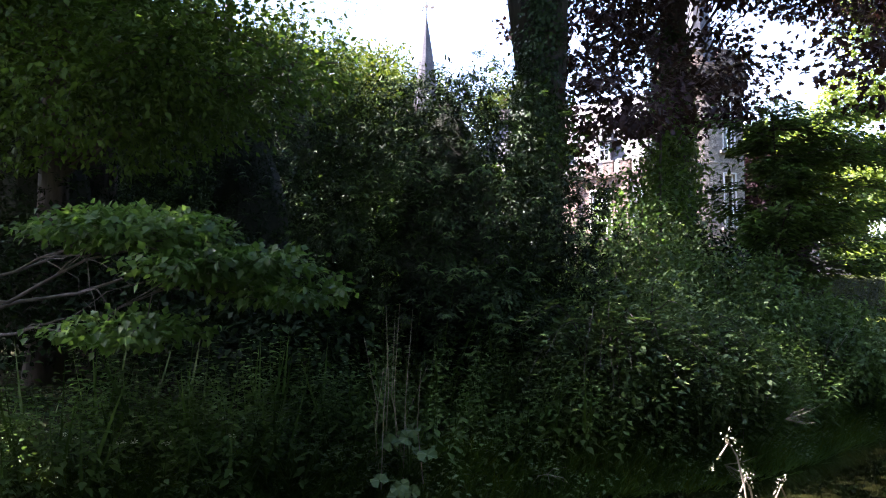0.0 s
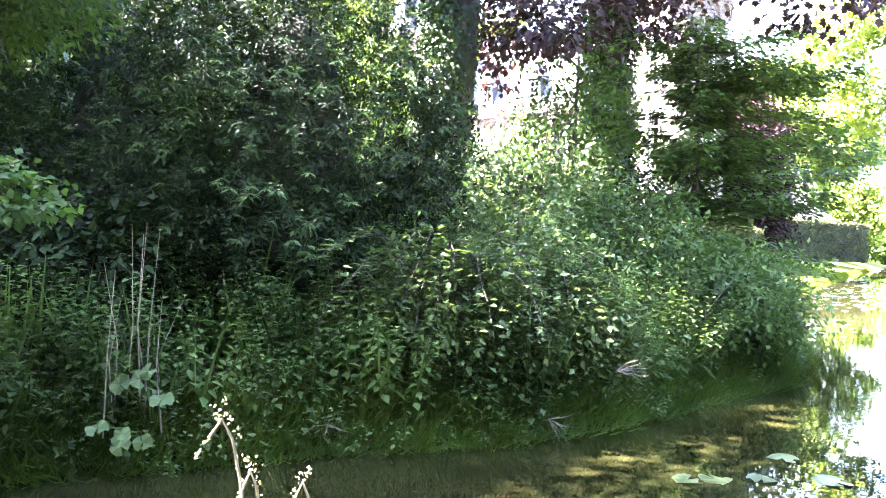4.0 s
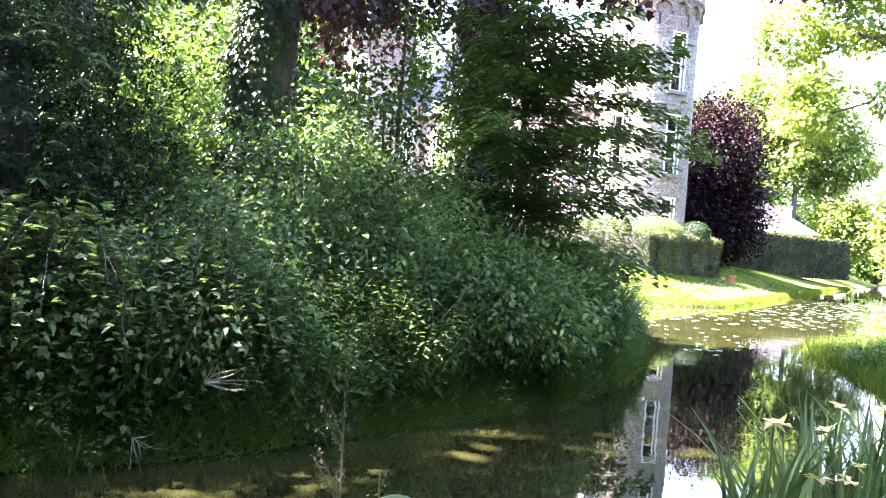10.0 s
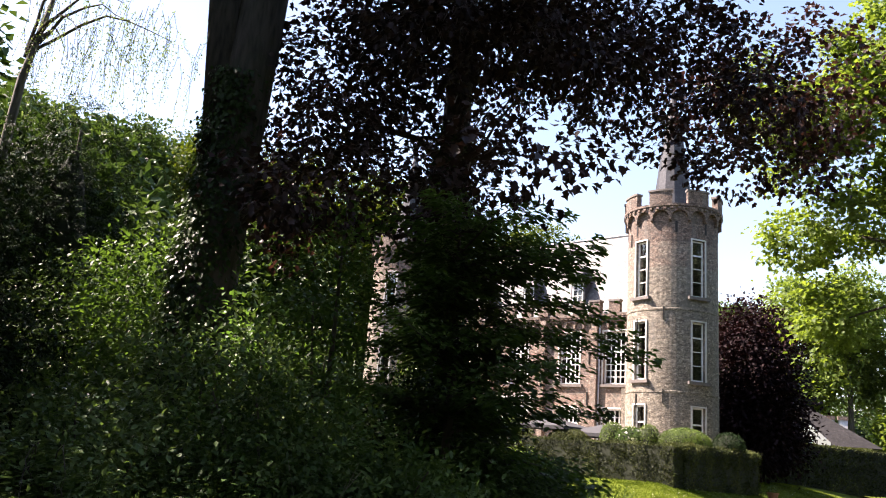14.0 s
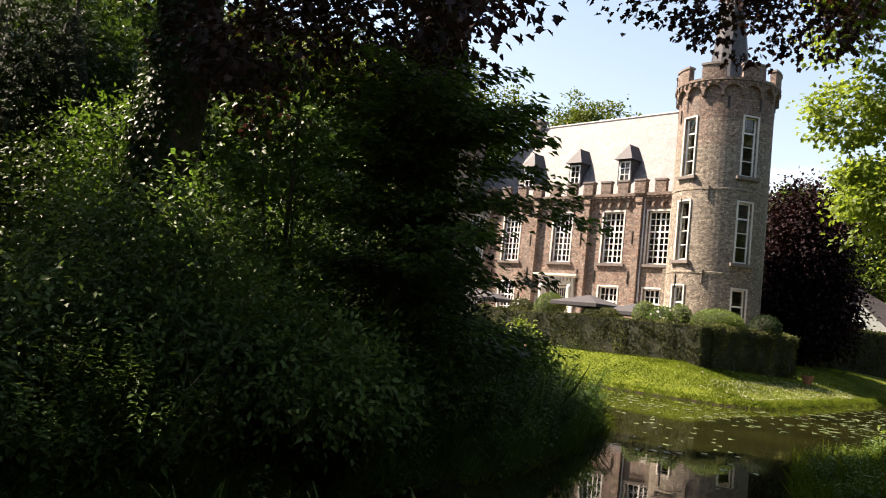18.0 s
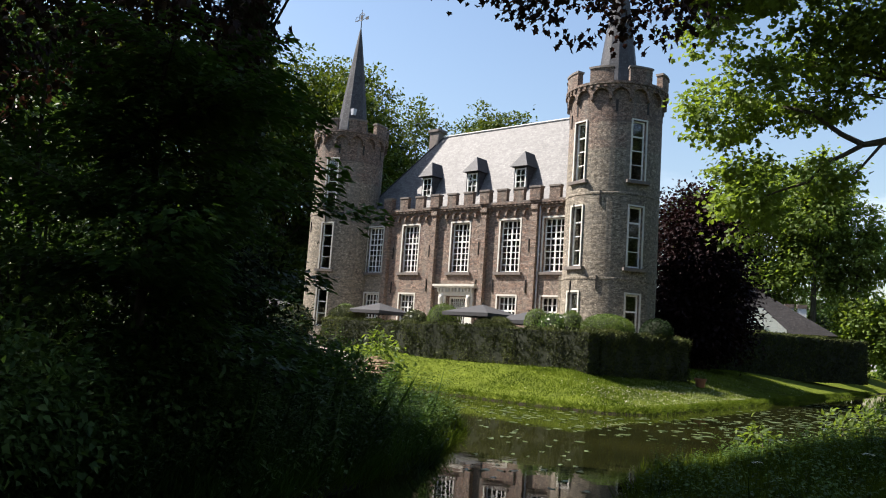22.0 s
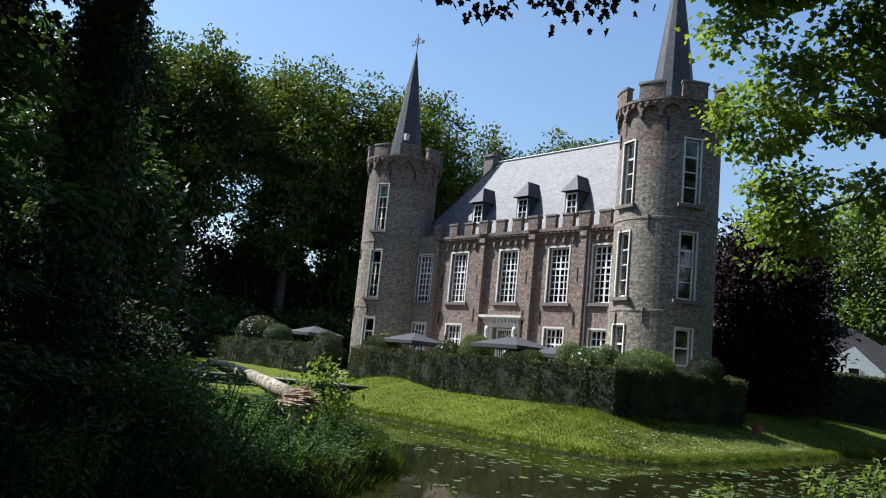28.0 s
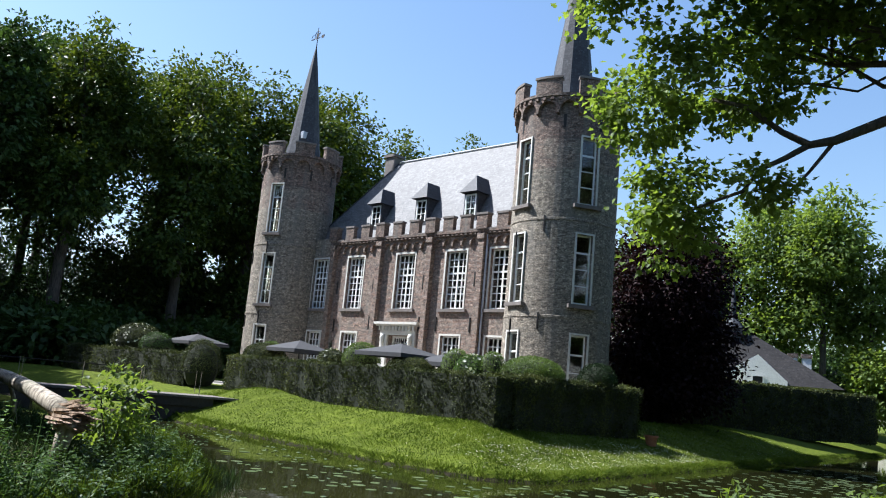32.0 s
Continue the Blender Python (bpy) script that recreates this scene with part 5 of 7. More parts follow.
# second layer towards the path, its light put into the paler leaf colour
ivy(t2, 0, 0, 0, 7.0, 0.66, 4500, (0, 0), math.radians(-100), 0.11, "leaf_ivy_lit")


# dark yews behind the herbs
def yew(x, y, h, r, label, dense=1.0):
    z0 = gz(x, y) - 0.1
    t = thing("yew", label, "tree", Matrix.Translation((x, y, z0)), "dark yews on the bank")
    part("trunk", MB().tube([(0, 0, 0), (0.1, 0, h * 0.4), (0, 0.1, h * 0.85)], [0.2, 0.14, 0.05], 8), M["bark_dark"], t)
    # sprays that hang outwards in hand-like tufts from an uneven outline
    blobs = [(0, 0, h * 0.46, r, r, h * 0.42), (r * 0.25, 0, h * 0.74, r * 0.62, r * 0.62, h * 0.2), (-r * 0.35, r * 0.1, h * 0.66, r * 0.6, r * 0.6, h * 0.22)]
    blobs += [(math.cos(a) * r * 0.62, math.sin(a) * r * 0.62, h * f, r * 0.5, r * 0.5, h * 0.2) for a, f in ((-1.4, 0.3), (-0.5, 0.45), (-2.4, 0.5), (0.6, 0.35), (2.6, 0.3), (-1.8, 0.66))]
    vol = np.array([q[3] * q[4] * q[5] for q in blobs])
    k = int(6000 * dense * r * h / 14)
    B = np.array(blobs)[rng.choice(len(blobs), k, p=vol / vol.sum())]
    d = spread(k)
    f = rng.uniform(0.6, 1.1, k)
    base = B[:, :3] + d * B[:, 3:6] * f[:, None]
    base[:, 2] = np.abs(base[:, 2])
    per = 15
    idx = np.repeat(np.arange(k), per)
    out = unit(d * np.array([1, 1, 0.3]) + np.array([0, 0, 0.25]))[idx]
    side = unit(np.cross(out, np.array([0, 0, 1.0])))
    up = np.cross(side, out)
    a = np.tile(np.arange(per) * 2.4, k) + np.repeat(rng.uniform(0, 6.28, k), per)
    o = unit(out * rng.uniform(0.2, 1.0, (len(idx), 1)) + side * np.cos(a)[:, None] + up * np.sin(a)[:, None] * 0.7 - np.array([0, 0, 0.35]))
    size = np.repeat(rng.uniform(0.8, 1.3, k), per)
    P = base[idx] + o * (0.03 * size)[:, None] + rng.normal(0, 0.03, (len(idx), 3))
    D, N = o, unit(out * 0.6 + np.array([0, 0, 0.8]) + spread(len(idx)) * 0.3)
    n = len(P)
    part("foliage", leaf_mesh("foliage", P, D, N, rng.uniform(0.06, 0.10, n) * size, rng.uniform(0.02, 0.03, n) * size, M["leaf_yew_shade"]), None, t)
    # young shoots: fans that spread level from a bough's end and hang at their tips
    m = int(k * 0.27)
    pick = rng.choice(np.nonzero(f > 0.86)[0], m)
    fan = 9
    j = np.repeat(pick, fan)
    way = unit(d[j] * np.array([1, 1, 0.0]) + np.array([0, 0, 1e-6]))
    across = np.stack([-way[:, 1], way[:, 0], np.zeros(len(j))], 1)
    th = np.tile(np.linspace(-1.25, 1.25, fan), m) + rng.normal(0, 0.1, len(j))
    fs = np.repeat(rng.uniform(0.75, 1.35, m), fan)
    D2 = unit(way * np.cos(th)[:, None] + across * np.sin(th)[:, None] + np.array([0, 0, 1.0]) * (rng.normal(-0.15, 0.2, len(j)) - 0.35 * np.abs(np.sin(th)))[:, None])
    P2 = base[j] + way * 0.06 + np.repeat(rng.normal(0, 0.04, (m, 3)), fan, 0)
    N2 = unit(np.array([0, 0, 1.0]) + way * 0.5 + spread(len(j)) * 0.2)
    part("young_growth", leaf_mesh("young_growth", P2, D2, N2, rng.uniform(0.075, 0.11, len(j)) * fs, rng.uniform(0.02, 0.028, len(j)) * fs, M["leaf_yew_tip"]), None, t, "pale green young shoots")
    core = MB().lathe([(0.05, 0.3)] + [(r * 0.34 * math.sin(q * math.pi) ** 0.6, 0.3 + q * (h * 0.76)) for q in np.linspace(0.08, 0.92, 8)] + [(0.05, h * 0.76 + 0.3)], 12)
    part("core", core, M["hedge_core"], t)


yew(-0.5, 10.5, 5.1, 2.15, "dark green yew with drooping sprays and pale young tips")
yew(-4.3, 13.8, 5.6, 2.2, "tall dark yew in the shade of the wood", 0.45)
yew(-7.5, 12.5, 6.0, 2.4, "broad dark yew in the shade of the wood", 0.35)
yew(-5.4, 21.4, 10.4, 2.2, "tall dark conifer beside the clearing", 0.45)


# shrubs: a few stems and a leafy mass
def shrub(x, y, h, r, leaf, L, n_clumps, per, label, z=None, cr=0.22, flat=0.6, stems=6, shell=0.35, name="shrub", group="shrubs on the wooded bank", bark="bark_dark", droop=0.25):
    z0 = gz(x, y) - 0.05 if z is None else z
    t = thing(name, label, "shrub", Matrix.Translation((x, y, z0)), group)
    P, O, C = clump_cloud([(0, 0, h * 0.55, r, r, h * 0.5)], n_clumps, per, cr, flat, shell)
    keep = P[:, 2] > 0.03
    P, O = P[keep], O[keep]
    D, N = leaf_dirs(O, droop)
    n = len(P)
    part("foliage", leaf_mesh("foliage", P, D, N, rng.uniform(0.65, 1.25, n) * L, rng.uniform(0.45, 0.7, n) * L, M[leaf]), None, t)
    for j in rng.choice(len(C), min(stems, len(C)), replace=False):
        ln = np.linalg.norm(C[j])
        mb = MB().tube(curve_pts((rng.normal(0, 0.08), rng.normal(0, 0.08), 0), C[j], 6, 0.1, 0.03), [0.006 + 0.012 * ln * (1 - 0.17 * i) for i in range(6)], 5)
        part("stem", mb, M[bark], t)
    return t


# tiered young hornbeam: level sprays on a slim trunk
def tiered(x, y, h, r, leaf, label, tiers=15, L=0.085):
    z0 = gz(x, y) - 0.05
    t = thing("young_hornbeam", label, "tree", Matrix.Translation((x, y, z0)))
    part("trunk", MB().tube([(0, 0, 0), (0.05, 0.05, h * 0.5), (0, 0, h)], [0.09, 0.06, 0.015], 8), M["bark_dark"], t)
    Ps, Ds, Ns = [], [], []
    for i in range(tiers * 5):
        far = i % 3 == 0
        f = rng.uniform(0.12, 0.98)
        a = rng.normal(-0.2, 1.0) if far else rng.uniform(0, 2 * math.pi)
        ln = r * (0.62 + 0.4 * math.sin(math.pi * min(1.0, f * 1.05))) * (rng.uniform(0.8, 1.2) if far else rng.uniform(0.3, 0.65))
        z = h * f
        o = np.array([math.cos(a), math.sin(a), 0.0])
        side = np.array([-math.sin(a), math.cos(a), 0.0])
        tilt = rng.normal(0.0, 0.13)
        e = o * ln + np.array([0, 0, z + tilt * ln])
        part("limb", MB().tube([(0, 0, z), tuple(o * ln * 0.5 + np.array([0, 0, z + 0.10 + tilt * ln * 0.5])), tuple(e)], [0.02, 0.012, 0.004], 4), M["bark_dark"], t)
        k = int((110 if far else 130) * ln)
        s = rng.uniform(0.12, 1.05, k)
        w = rng.normal(0, 0.17, k) * (1.2 - 0.75 * s)
        P = o * (s * ln)[:, None] + side * (w * ln * 0.9)[:, None] + np.array([0, 0, 1.0]) * (z + 0.10 * np.sin(s * 3) + tilt * s * ln + w * rng.normal(0, 0.3) + rng.normal(0, 0.07, k))[:, None]
        Ps.append(P)
        Ds.append(unit(o + side * np.sign(w)[:, None] * 0.9 + spread(k) * 0.35 - np.array([0, 0, 0.25])))
        Ns.append(unit(np.array([0, 0, 1.0]) + spread(k) * 0.5))
    P, D, N = map(np.concatenate, (Ps, Ds, Ns))
    n = len(P)
    part("crown", leaf_mesh("crown", P, D, N, rng.uniform(0.7, 1.25, n) * L, rng.uniform(0.5, 0.65, n) * L, M[leaf]), None, t)


tiered(5.7, 14.9, 5.3, 2.5, "leaf_beech", "young hornbeam with level tiers of leaves", 22, 0.14)
for x, y, h, r, lf, L, nc, lab in [
    (2.6, 13.4, 2.9, 1.3, "leaf_bramble", 0.11, 330, "pale leafy elder shrub below the tree"), (4.0, 12.2, 2.3, 1.3, "leaf_nettle", 0.095, 460, "bushy green shrub among nettles"),
    (2.2, 11.0, 1.9, 1.2, "leaf_bramble", 0.09, 400, "mound of green bramble leaves"), (1.5, 9.0, 1.35, 0.9, "leaf_bramble", 0.10, 260, "arching bramble mound with pale leaves"),
    (2.4, 9.7, 1.3, 1.2, "leaf_bramble", 0.085, 420, "dense green herb thicket"), (5.4, 12.4, 1.6, 1.3, "leaf_nettle", 0.10, 460, "dense green thicket by the water"),
    (6.2, 15.0, 1.5, 1.1, "leaf_nettle", 0.10, 440, "dense green thicket by the water"), (7.0, 18.5, 1.5, 1.1, "leaf_beech", 0.12, 330, "sunlit green thicket on the bank"),
    (-0.9, 18.0, 5.0, 1.6, "leaf_beech", 0.12, 620, "yellow-green backlit bush in the clearing"), (2.9, 16.4, 2.5, 1.3, "leaf_bramble", 0.11, 420, "bright leafy undergrowth round the ivy trunk"),
    (0.2, 15.2, 2.6, 1.2, "leaf_beech", 0.11, 330, "leafy young shoots beside the trunk"),
    # these thickets take the near-black yew colour, with the wood's shade put in
    (-2.4, 8.9, 1.7, 1.1, "leaf_yew_shade", 0.13, 300, "thicket of upright dull leaves with shade in their colour"), (-4.3, 10.0, 2.2, 1.5, "leaf_yew_shade", 0.11, 330, "green bramble thicket with shade in its leaf colour"),
    (-7.0, 9.3, 2.5, 1.7, "leaf_yew_shade", 0.11, 330, "green bramble thicket with shade in its leaf colour"), 
    (5.2, 17.6, 3.0, 1.4, "leaf_yew_shade", 0.12, 520, "dense thicket behind the hornbeam with shade in its colour"),
    (5.0, 20.2, 2.0, 1.2, "leaf_yew_shade", 0.12, 420, "dense thicket on the bank with shade in its colour"), (3.2, 22.6, 2.2, 1.5, "leaf_yew_shade", 0.12, 460, "shrub under the maple with shade in its colour"),
    (0.2, 24.6, 2.4, 1.7, "leaf_wood", 0.13, 460, "dark shrub under the trees"), (-2.0, 27.0, 3.0, 2.2, "leaf_wood", 0.14, 460, "dark shrub under the trees"),
    (1.0, 21.5, 3.6, 2.2, "leaf_wood", 0.13, 560, "dark shrub between the trunks"), (-3.5, 20.0, 4.6, 2.4, "leaf_wood", 0.14, 600, "dark shrub deep in the wood"),
    (-6.5, 24.0, 4.0, 2.6, "leaf_wood", 0.15, 560, "dark shrub deep in the wood"), (-8.0, 29.5, 3.4, 2.6, "leaf_wood", 0.16, 520, "dark shrub deep in the wood"), (-11.0, 34.5, 2.6, 2.6, "leaf_wood", 0.16, 460, "dark shrub near the footbridge"),
    (-7.5, 17.0, 4.5, 2.6, "leaf_wood", 0.14, 560, "dark shrub deep in the wood"), (-11.5, 13.0, 4.5, 2.8, "leaf_wood", 0.14, 520, "dark shrub deep in the wood")]:
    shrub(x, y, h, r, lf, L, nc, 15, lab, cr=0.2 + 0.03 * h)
shrub(3.6, 15.8, 5.3, 1.15, "leaf_beech", 0.14, 230, 12, "leafy young maple before the ivy-clad trunk", cr=0.3, shell=0.15)
shrub(2.9, 14.6, 3.6, 0.8, "leaf_hazel", 0.13, 130, 11, "slender leafy saplings by the forked tree", cr=0.25, shell=0.15)
shrub(6.54, 26.6, 1.7, 0.7, "leaf_oak", 0.15, 75, 12, "sunlit yellow-green sapling behind the log", cr=0.16)

# green canopy on the wooded bank beyond the path's start
# the third crown mass is out of view, added to shade the nettles
tree("beech", "spreading beech with bright layered leaves above the bank", "tree", -6.5, 11.0, 12, 0.28,
     [(-5.6, 10.0, 5.2, 3.0, 2.2, 1.5), (-3.9, 9.8, 5.2, 2.0, 1.7, 1.1), (-3.3, 8.0, 8.3, 2.3, 2.0, 0.9), (-7.9, 10.4, 8.0, 3.2, 2.6, 2.2), (-5.6, 10.8, 7.6, 2.2, 2.0, 1.2)], 2900, 18, 0.3, 0.115, "leaf_beech", "bark_dark", limbs=14, flat=0.28, shell=0.15)
tree("hazel", "hazel bough with broad pale leaves over the bank", "shrub", -5.6, 7.2, 3.4, 0.07,
     [(-2.35, 6.3, 2.3, 0.9, 0.6, 0.16), (-1.8, 6.4, 2.05, 0.6, 0.4, 0.12), (-3.1, 6.1, 1.75, 0.7, 0.45, 0.14), (-3.3, 6.5, 2.65, 1.0, 0.6, 0.18)], 430, 11, 0.12, 0.09, "leaf_hazel", "bark_dark", limb_r=0.004, limbs=5, flat=0.25, shell=0.1, trunk_top=2.2, wide=0.8)

# oak on the near bank whose boughs reach over the moat
oak = tree("oak", "old oak with crooked limbs and light green leaves", "tree", 29.5, 31.0, 22, 0.55,
           [(19.3, 33.7, 11.8, 2.5, 2.4, 1.7), (18.3, 35.6, 8.2, 1.5, 1.8, 1.9), (22.3, 32.0, 13.9, 3.4, 3.2, 2.1), (26.5, 31.0, 16.0, 4.0, 3.6, 2.6), (17.3, 35.8, 11.3, 1.7, 1.9, 1.3), (16.2, 32.4, 12.9, 1.3, 1.3, 0.9), (30, 31, 12, 3.2, 3.4, 2.6), (20.2, 33.8, 8.5, 1.0, 1.1, 0.7), (17.2, 31.6, 15.0, 2.8, 2.4, 1.7), (14.4, 32.4, 16.4, 1.4, 1.6, 1.0), (20.5, 31.0, 17.5, 3.4, 3.2, 2.2)],
           1200, 40, 0.33, 0.2, "leaf_oak", "bark_dark", (-0.5, 0.2), 9, 0.45, 0.3, True, 15, 0.3, limb_r=0.012, wide=0.8)
OAK = np.array([29.5, 31.0, gz(29.5, 31.0) - 0.15])
for r0, pts in ((0.19, [(29.3, 31.0, 10.2), (25.6, 32.2, 11.0), (23.2, 33.0, 10.3), (22.1, 33.4, 9.85), (21.5, 33.6, 9.76), (20.84, 33.8, 10.16), (19.9, 33.9, 10.9), (19.0, 34.2, 11.2)]),
                (0.09, [(21.5, 33.6, 9.76), (20.9, 33.8, 9.4), (20.3, 33.9, 9.1), (19.9, 34.1, 8.5), (19.0, 34.6, 8.2), (18.2, 35.4, 7.9)]),
                (0.10, [(25.6, 32.2, 11.0), (24.2, 32.8, 11.2), (23.2, 33.1, 11.3), (22.4, 33.4, 12.0), (21.2, 33.6, 12.6)]),
                (0.06, [(22.1, 33.4, 9.85), (21.6, 33.9, 9.1), (21.2, 34.3, 8.6), (20.6, 34.6, 8.3)])):
    m = len(pts)
    part("limb", MB().tube([tuple(np.array(p) - OAK) for p in pts], [r0 * (1 - 0.7 * i / (m - 1)) for i in range(m)], 8), M["bark_dark"], oak, "crooked dark oak limb", smooth=True)
# copper beech and others behind
tree("copper_beech", "dark purple copper beech beside the castle", "tree", 21.8, 62.0, 15, 0.5,
     [(21.6, 62.0, 9.8, 3.4, 3.6, 4.4), (22.8, 62.2, 6.2, 3.0, 3.2, 3.8), (20.2, 61.8, 5.6, 2.6, 2.8, 3.6), (22.0, 60.8, 4.2, 3.2, 2.4, 2.6)], 1500, 26, 0.62, 0.30, "leaf_copper", "bark_dark", limbs=14, trunk_top=10, shell=0.1)


def far_tree(x, y, h, w, leaf="leaf_far", label="tall green deciduous tree behind the castle", bare=0.14, clumps=540, L=0.7, tr=0.42, group="woodland trees", spreadf=0.115, flat=0.7):
    blobs = []
    for k in range(5):
        a = rng.uniform(0, 6.28)
        f = rng.uniform(bare + 0.1, 0.86)
        blobs.append((x + math.cos(a) * w * 0.38, y + math.sin(a) * w * 0.38, h * f, w * rng.uniform(0.5, 0.72), w * rng.uniform(0.5, 0.72), h * rng.uniform(0.12, 0.2)))
    blobs.append((x, y, h * 0.84, w * 0.55, w * 0.55, h * 0.15))
    return tree("deciduous_tree", label, "tree", x, y, h, tr, blobs, clumps, 30, w * spreadf, L, leaf, "bark_dark", limbs=5, flat=flat, shell=0.3, trunk_top=h * 0.72, group=group)


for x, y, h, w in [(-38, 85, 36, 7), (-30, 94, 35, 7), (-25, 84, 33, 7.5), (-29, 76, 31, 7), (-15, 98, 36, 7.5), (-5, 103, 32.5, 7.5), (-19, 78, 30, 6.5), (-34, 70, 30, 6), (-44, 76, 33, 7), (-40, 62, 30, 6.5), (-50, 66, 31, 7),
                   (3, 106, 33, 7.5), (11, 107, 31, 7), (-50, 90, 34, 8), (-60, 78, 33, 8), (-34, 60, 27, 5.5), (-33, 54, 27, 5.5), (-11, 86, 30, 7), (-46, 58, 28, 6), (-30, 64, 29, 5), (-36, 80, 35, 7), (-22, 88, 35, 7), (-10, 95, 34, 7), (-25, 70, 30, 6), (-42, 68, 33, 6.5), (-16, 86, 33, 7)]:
    # trees west of -28 take the darker leaf, with shade in its colour
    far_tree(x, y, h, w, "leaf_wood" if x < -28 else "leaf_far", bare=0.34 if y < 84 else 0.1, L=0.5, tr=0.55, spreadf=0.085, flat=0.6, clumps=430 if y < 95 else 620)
# oak leaf colour brightens the sunlit trees; the sun is in their green
for x, y, h, w, lf in [(37, 103, 26.5, 6, "leaf_oak"), (42.5, 101, 26.5, 6, "leaf_oak"), (47, 100, 21.5, 5, "leaf_oak"), (30, 105, 23, 5.5, "leaf_beech"), (20, 100, 19, 6, "leaf_wood"), (50, 120, 14, 7, "leaf_wood"), (62, 128, 12, 8, "leaf_oak"),
                       (74, 132, 12, 8, "leaf_wood"), (88, 140, 13, 9, "leaf_wood"), (58, 112, 8, 4.5, "leaf_beech"), (46, 108, 9, 5, "leaf_wood"), (52, 92, 13, 4.5, "leaf_oak")]:
    far_tree(x, y, h, w, lf, "tall green tree beyond the moat", 0.15, 430 if y < 107 else 230, 0.55)
# trees set in the wood to shade the bank, most of them out of view
for x, y, h, w in [(-10.5, 15.2, 14.3, 4.2), (-36, 52, 26, 6), (-36, 44, 26, 6), (-13, 32, 13, 4),  (-20, 27, 20, 5.5), (-16, 23, 18, 5), (-16, 16, 18, 5), (-24, 36, 22, 6), (-16, 38, 17, 4.5), (-20, 15, 18, 5), (-26, 25, 21, 6), (-32, 34, 22, 6), (-28, 44, 22, 6)]:
    far_tree(x, y, h, w, "leaf_wood", "tall tree placed in the wood for shade", 0.2 if x < -8 else 0.22, 240, 0.6, 0.3, "trees of the wooded bank")
rng = np.random.default_rng(22)
# unseen tree added so its high crown shades the thickets and hornbeam
tree("deciduous_tree", "unseen high-crowned tree added to shade the wooded bank", "tree", -6.8, 13.2, 17, 0.3,
     [(-4.8, 12.7, 15.2, 2.3, 1.3, 1.2), (-4.0, 15.9, 15.4, 2.6, 1.8, 1.3), (-8.8, 12.9, 15.2, 2.4, 1.35, 1.1), (-2.6, 13.6, 15.6, 2.0, 1.6, 1.1), (-7.3, 10.3, 15.5, 1.6, 1.1, 0.9)], 260, 25, 0.45, 0.38, "leaf_wood", "bark_dark", limbs=6, shell=0.2, trunk_top=14.5, group="trees of the wooded bank")
# slim unseen tree added to shade the water below the bank
tree("deciduous_tree", "unseen slim tree added to shade the water", "tree", -11.2, 8.2, 16.5, 0.2,
     [(-11.2, 8.0, 15.4, 2.0, 0.8, 0.9), (-10.5, 8.2, 13.9, 1.1, 0.6, 0.6)], 30, 24, 0.36, 0.36, "leaf_wood", "bark_dark", limbs=5, shell=0.1, trunk_top=15, group="trees of the wooded bank")
# more trees added for shade over the log bank and the shore
for x, y, h, w in [(-14.5, 22.5, 18, 3.8), (-11.0, 28.6, 11, 3.4), (-13.0, 8.0, 18, 5.2)]:
    far_tree(x, y, h, w, "leaf_wood", "tall tree placed in the wood for shade", 0.45, 220 if y > 10 else 110, 0.5, 0.26, "trees of the wooded bank")
for x, y, h, w in [(-3.6, 23.8, 7.8, 3.0), (-2.4, 28.0, 9.2, 3.2)]:
    far_tree(x, y, h, w, "leaf_wood", "low bushy tree in the wood", 0.1, 520, 0.28, 0.14, "trees of the wooded bank")
# undergrowth that closes the wood beyond the footbridge
for x, y, h, r in [(-24, 58, 3.4, 3.2), (-29, 61, 4.2, 3.6), (-36, 57, 4.6, 4.0), (-33, 66, 5.2, 4.2), (-41, 63, 5.5, 4.5), (-47, 70, 6.0, 5.0), (-26, 68, 4.6, 3.8), (-42, 54, 5.0, 4.4), (-38, 74, 6.0, 5.0), (-30, 78, 5.5, 4.8), (-27, 73, 9.5, 3.6), (-31, 72, 10.0, 3.8)]:
    shrub(x, y, h, r, "leaf_wood", 0.34, 150, 15, "dark undergrowth beneath the tall trees", cr=0.5, stems=5, group="undergrowth of the far wood")
for x, y, h, w in [(-20, 91, 19, 4.5), (-24, 86, 14, 4), (-15, 90, 15, 4)]:
    far_tree(x, y, h, w, "leaf_wood", "low-crowned tree in the depth of the wood", 0.02, 330, 0.6, 0.3, "woodland trees")
# unseen wood added on the east bank of the far moat to cut skylight
for x, y, h, w in [(37, 39, 22, 6.5), (43, 48, 23, 7), (51, 57, 22, 7), (46, 38, 24, 8), (60, 66, 22, 8), (38, 27, 22, 7), (52, 46, 24, 8), (70, 76, 22, 8)]:
    far_tree(x, y, h, w, "leaf_wood", "unseen tall tree added on the east bank for shade", 0.1, 160, 1.2, 0.4, "trees of the east bank")
# unseen wood added behind the path to shade it and the bank
for x, y, h, w in [(3, -4.5, 18, 7.5), (-6, -4, 18, 7), (11, -2, 18, 7.5), (19, 4.5, 18, 7), (-14, -3, 18, 7), (31, 9, 17, 6), (-1, -12, 20, 8), (10, -10, 20, 8), (20, -6, 20, 8), (-10, -12, 20, 8), (29, 1, 20, 8)]:
    far_tree(x, y, h, w, "leaf_wood", "unseen tall tree added beside the path for shade", 0.36, 170, 0.95, 0.35, "trees beside the path")


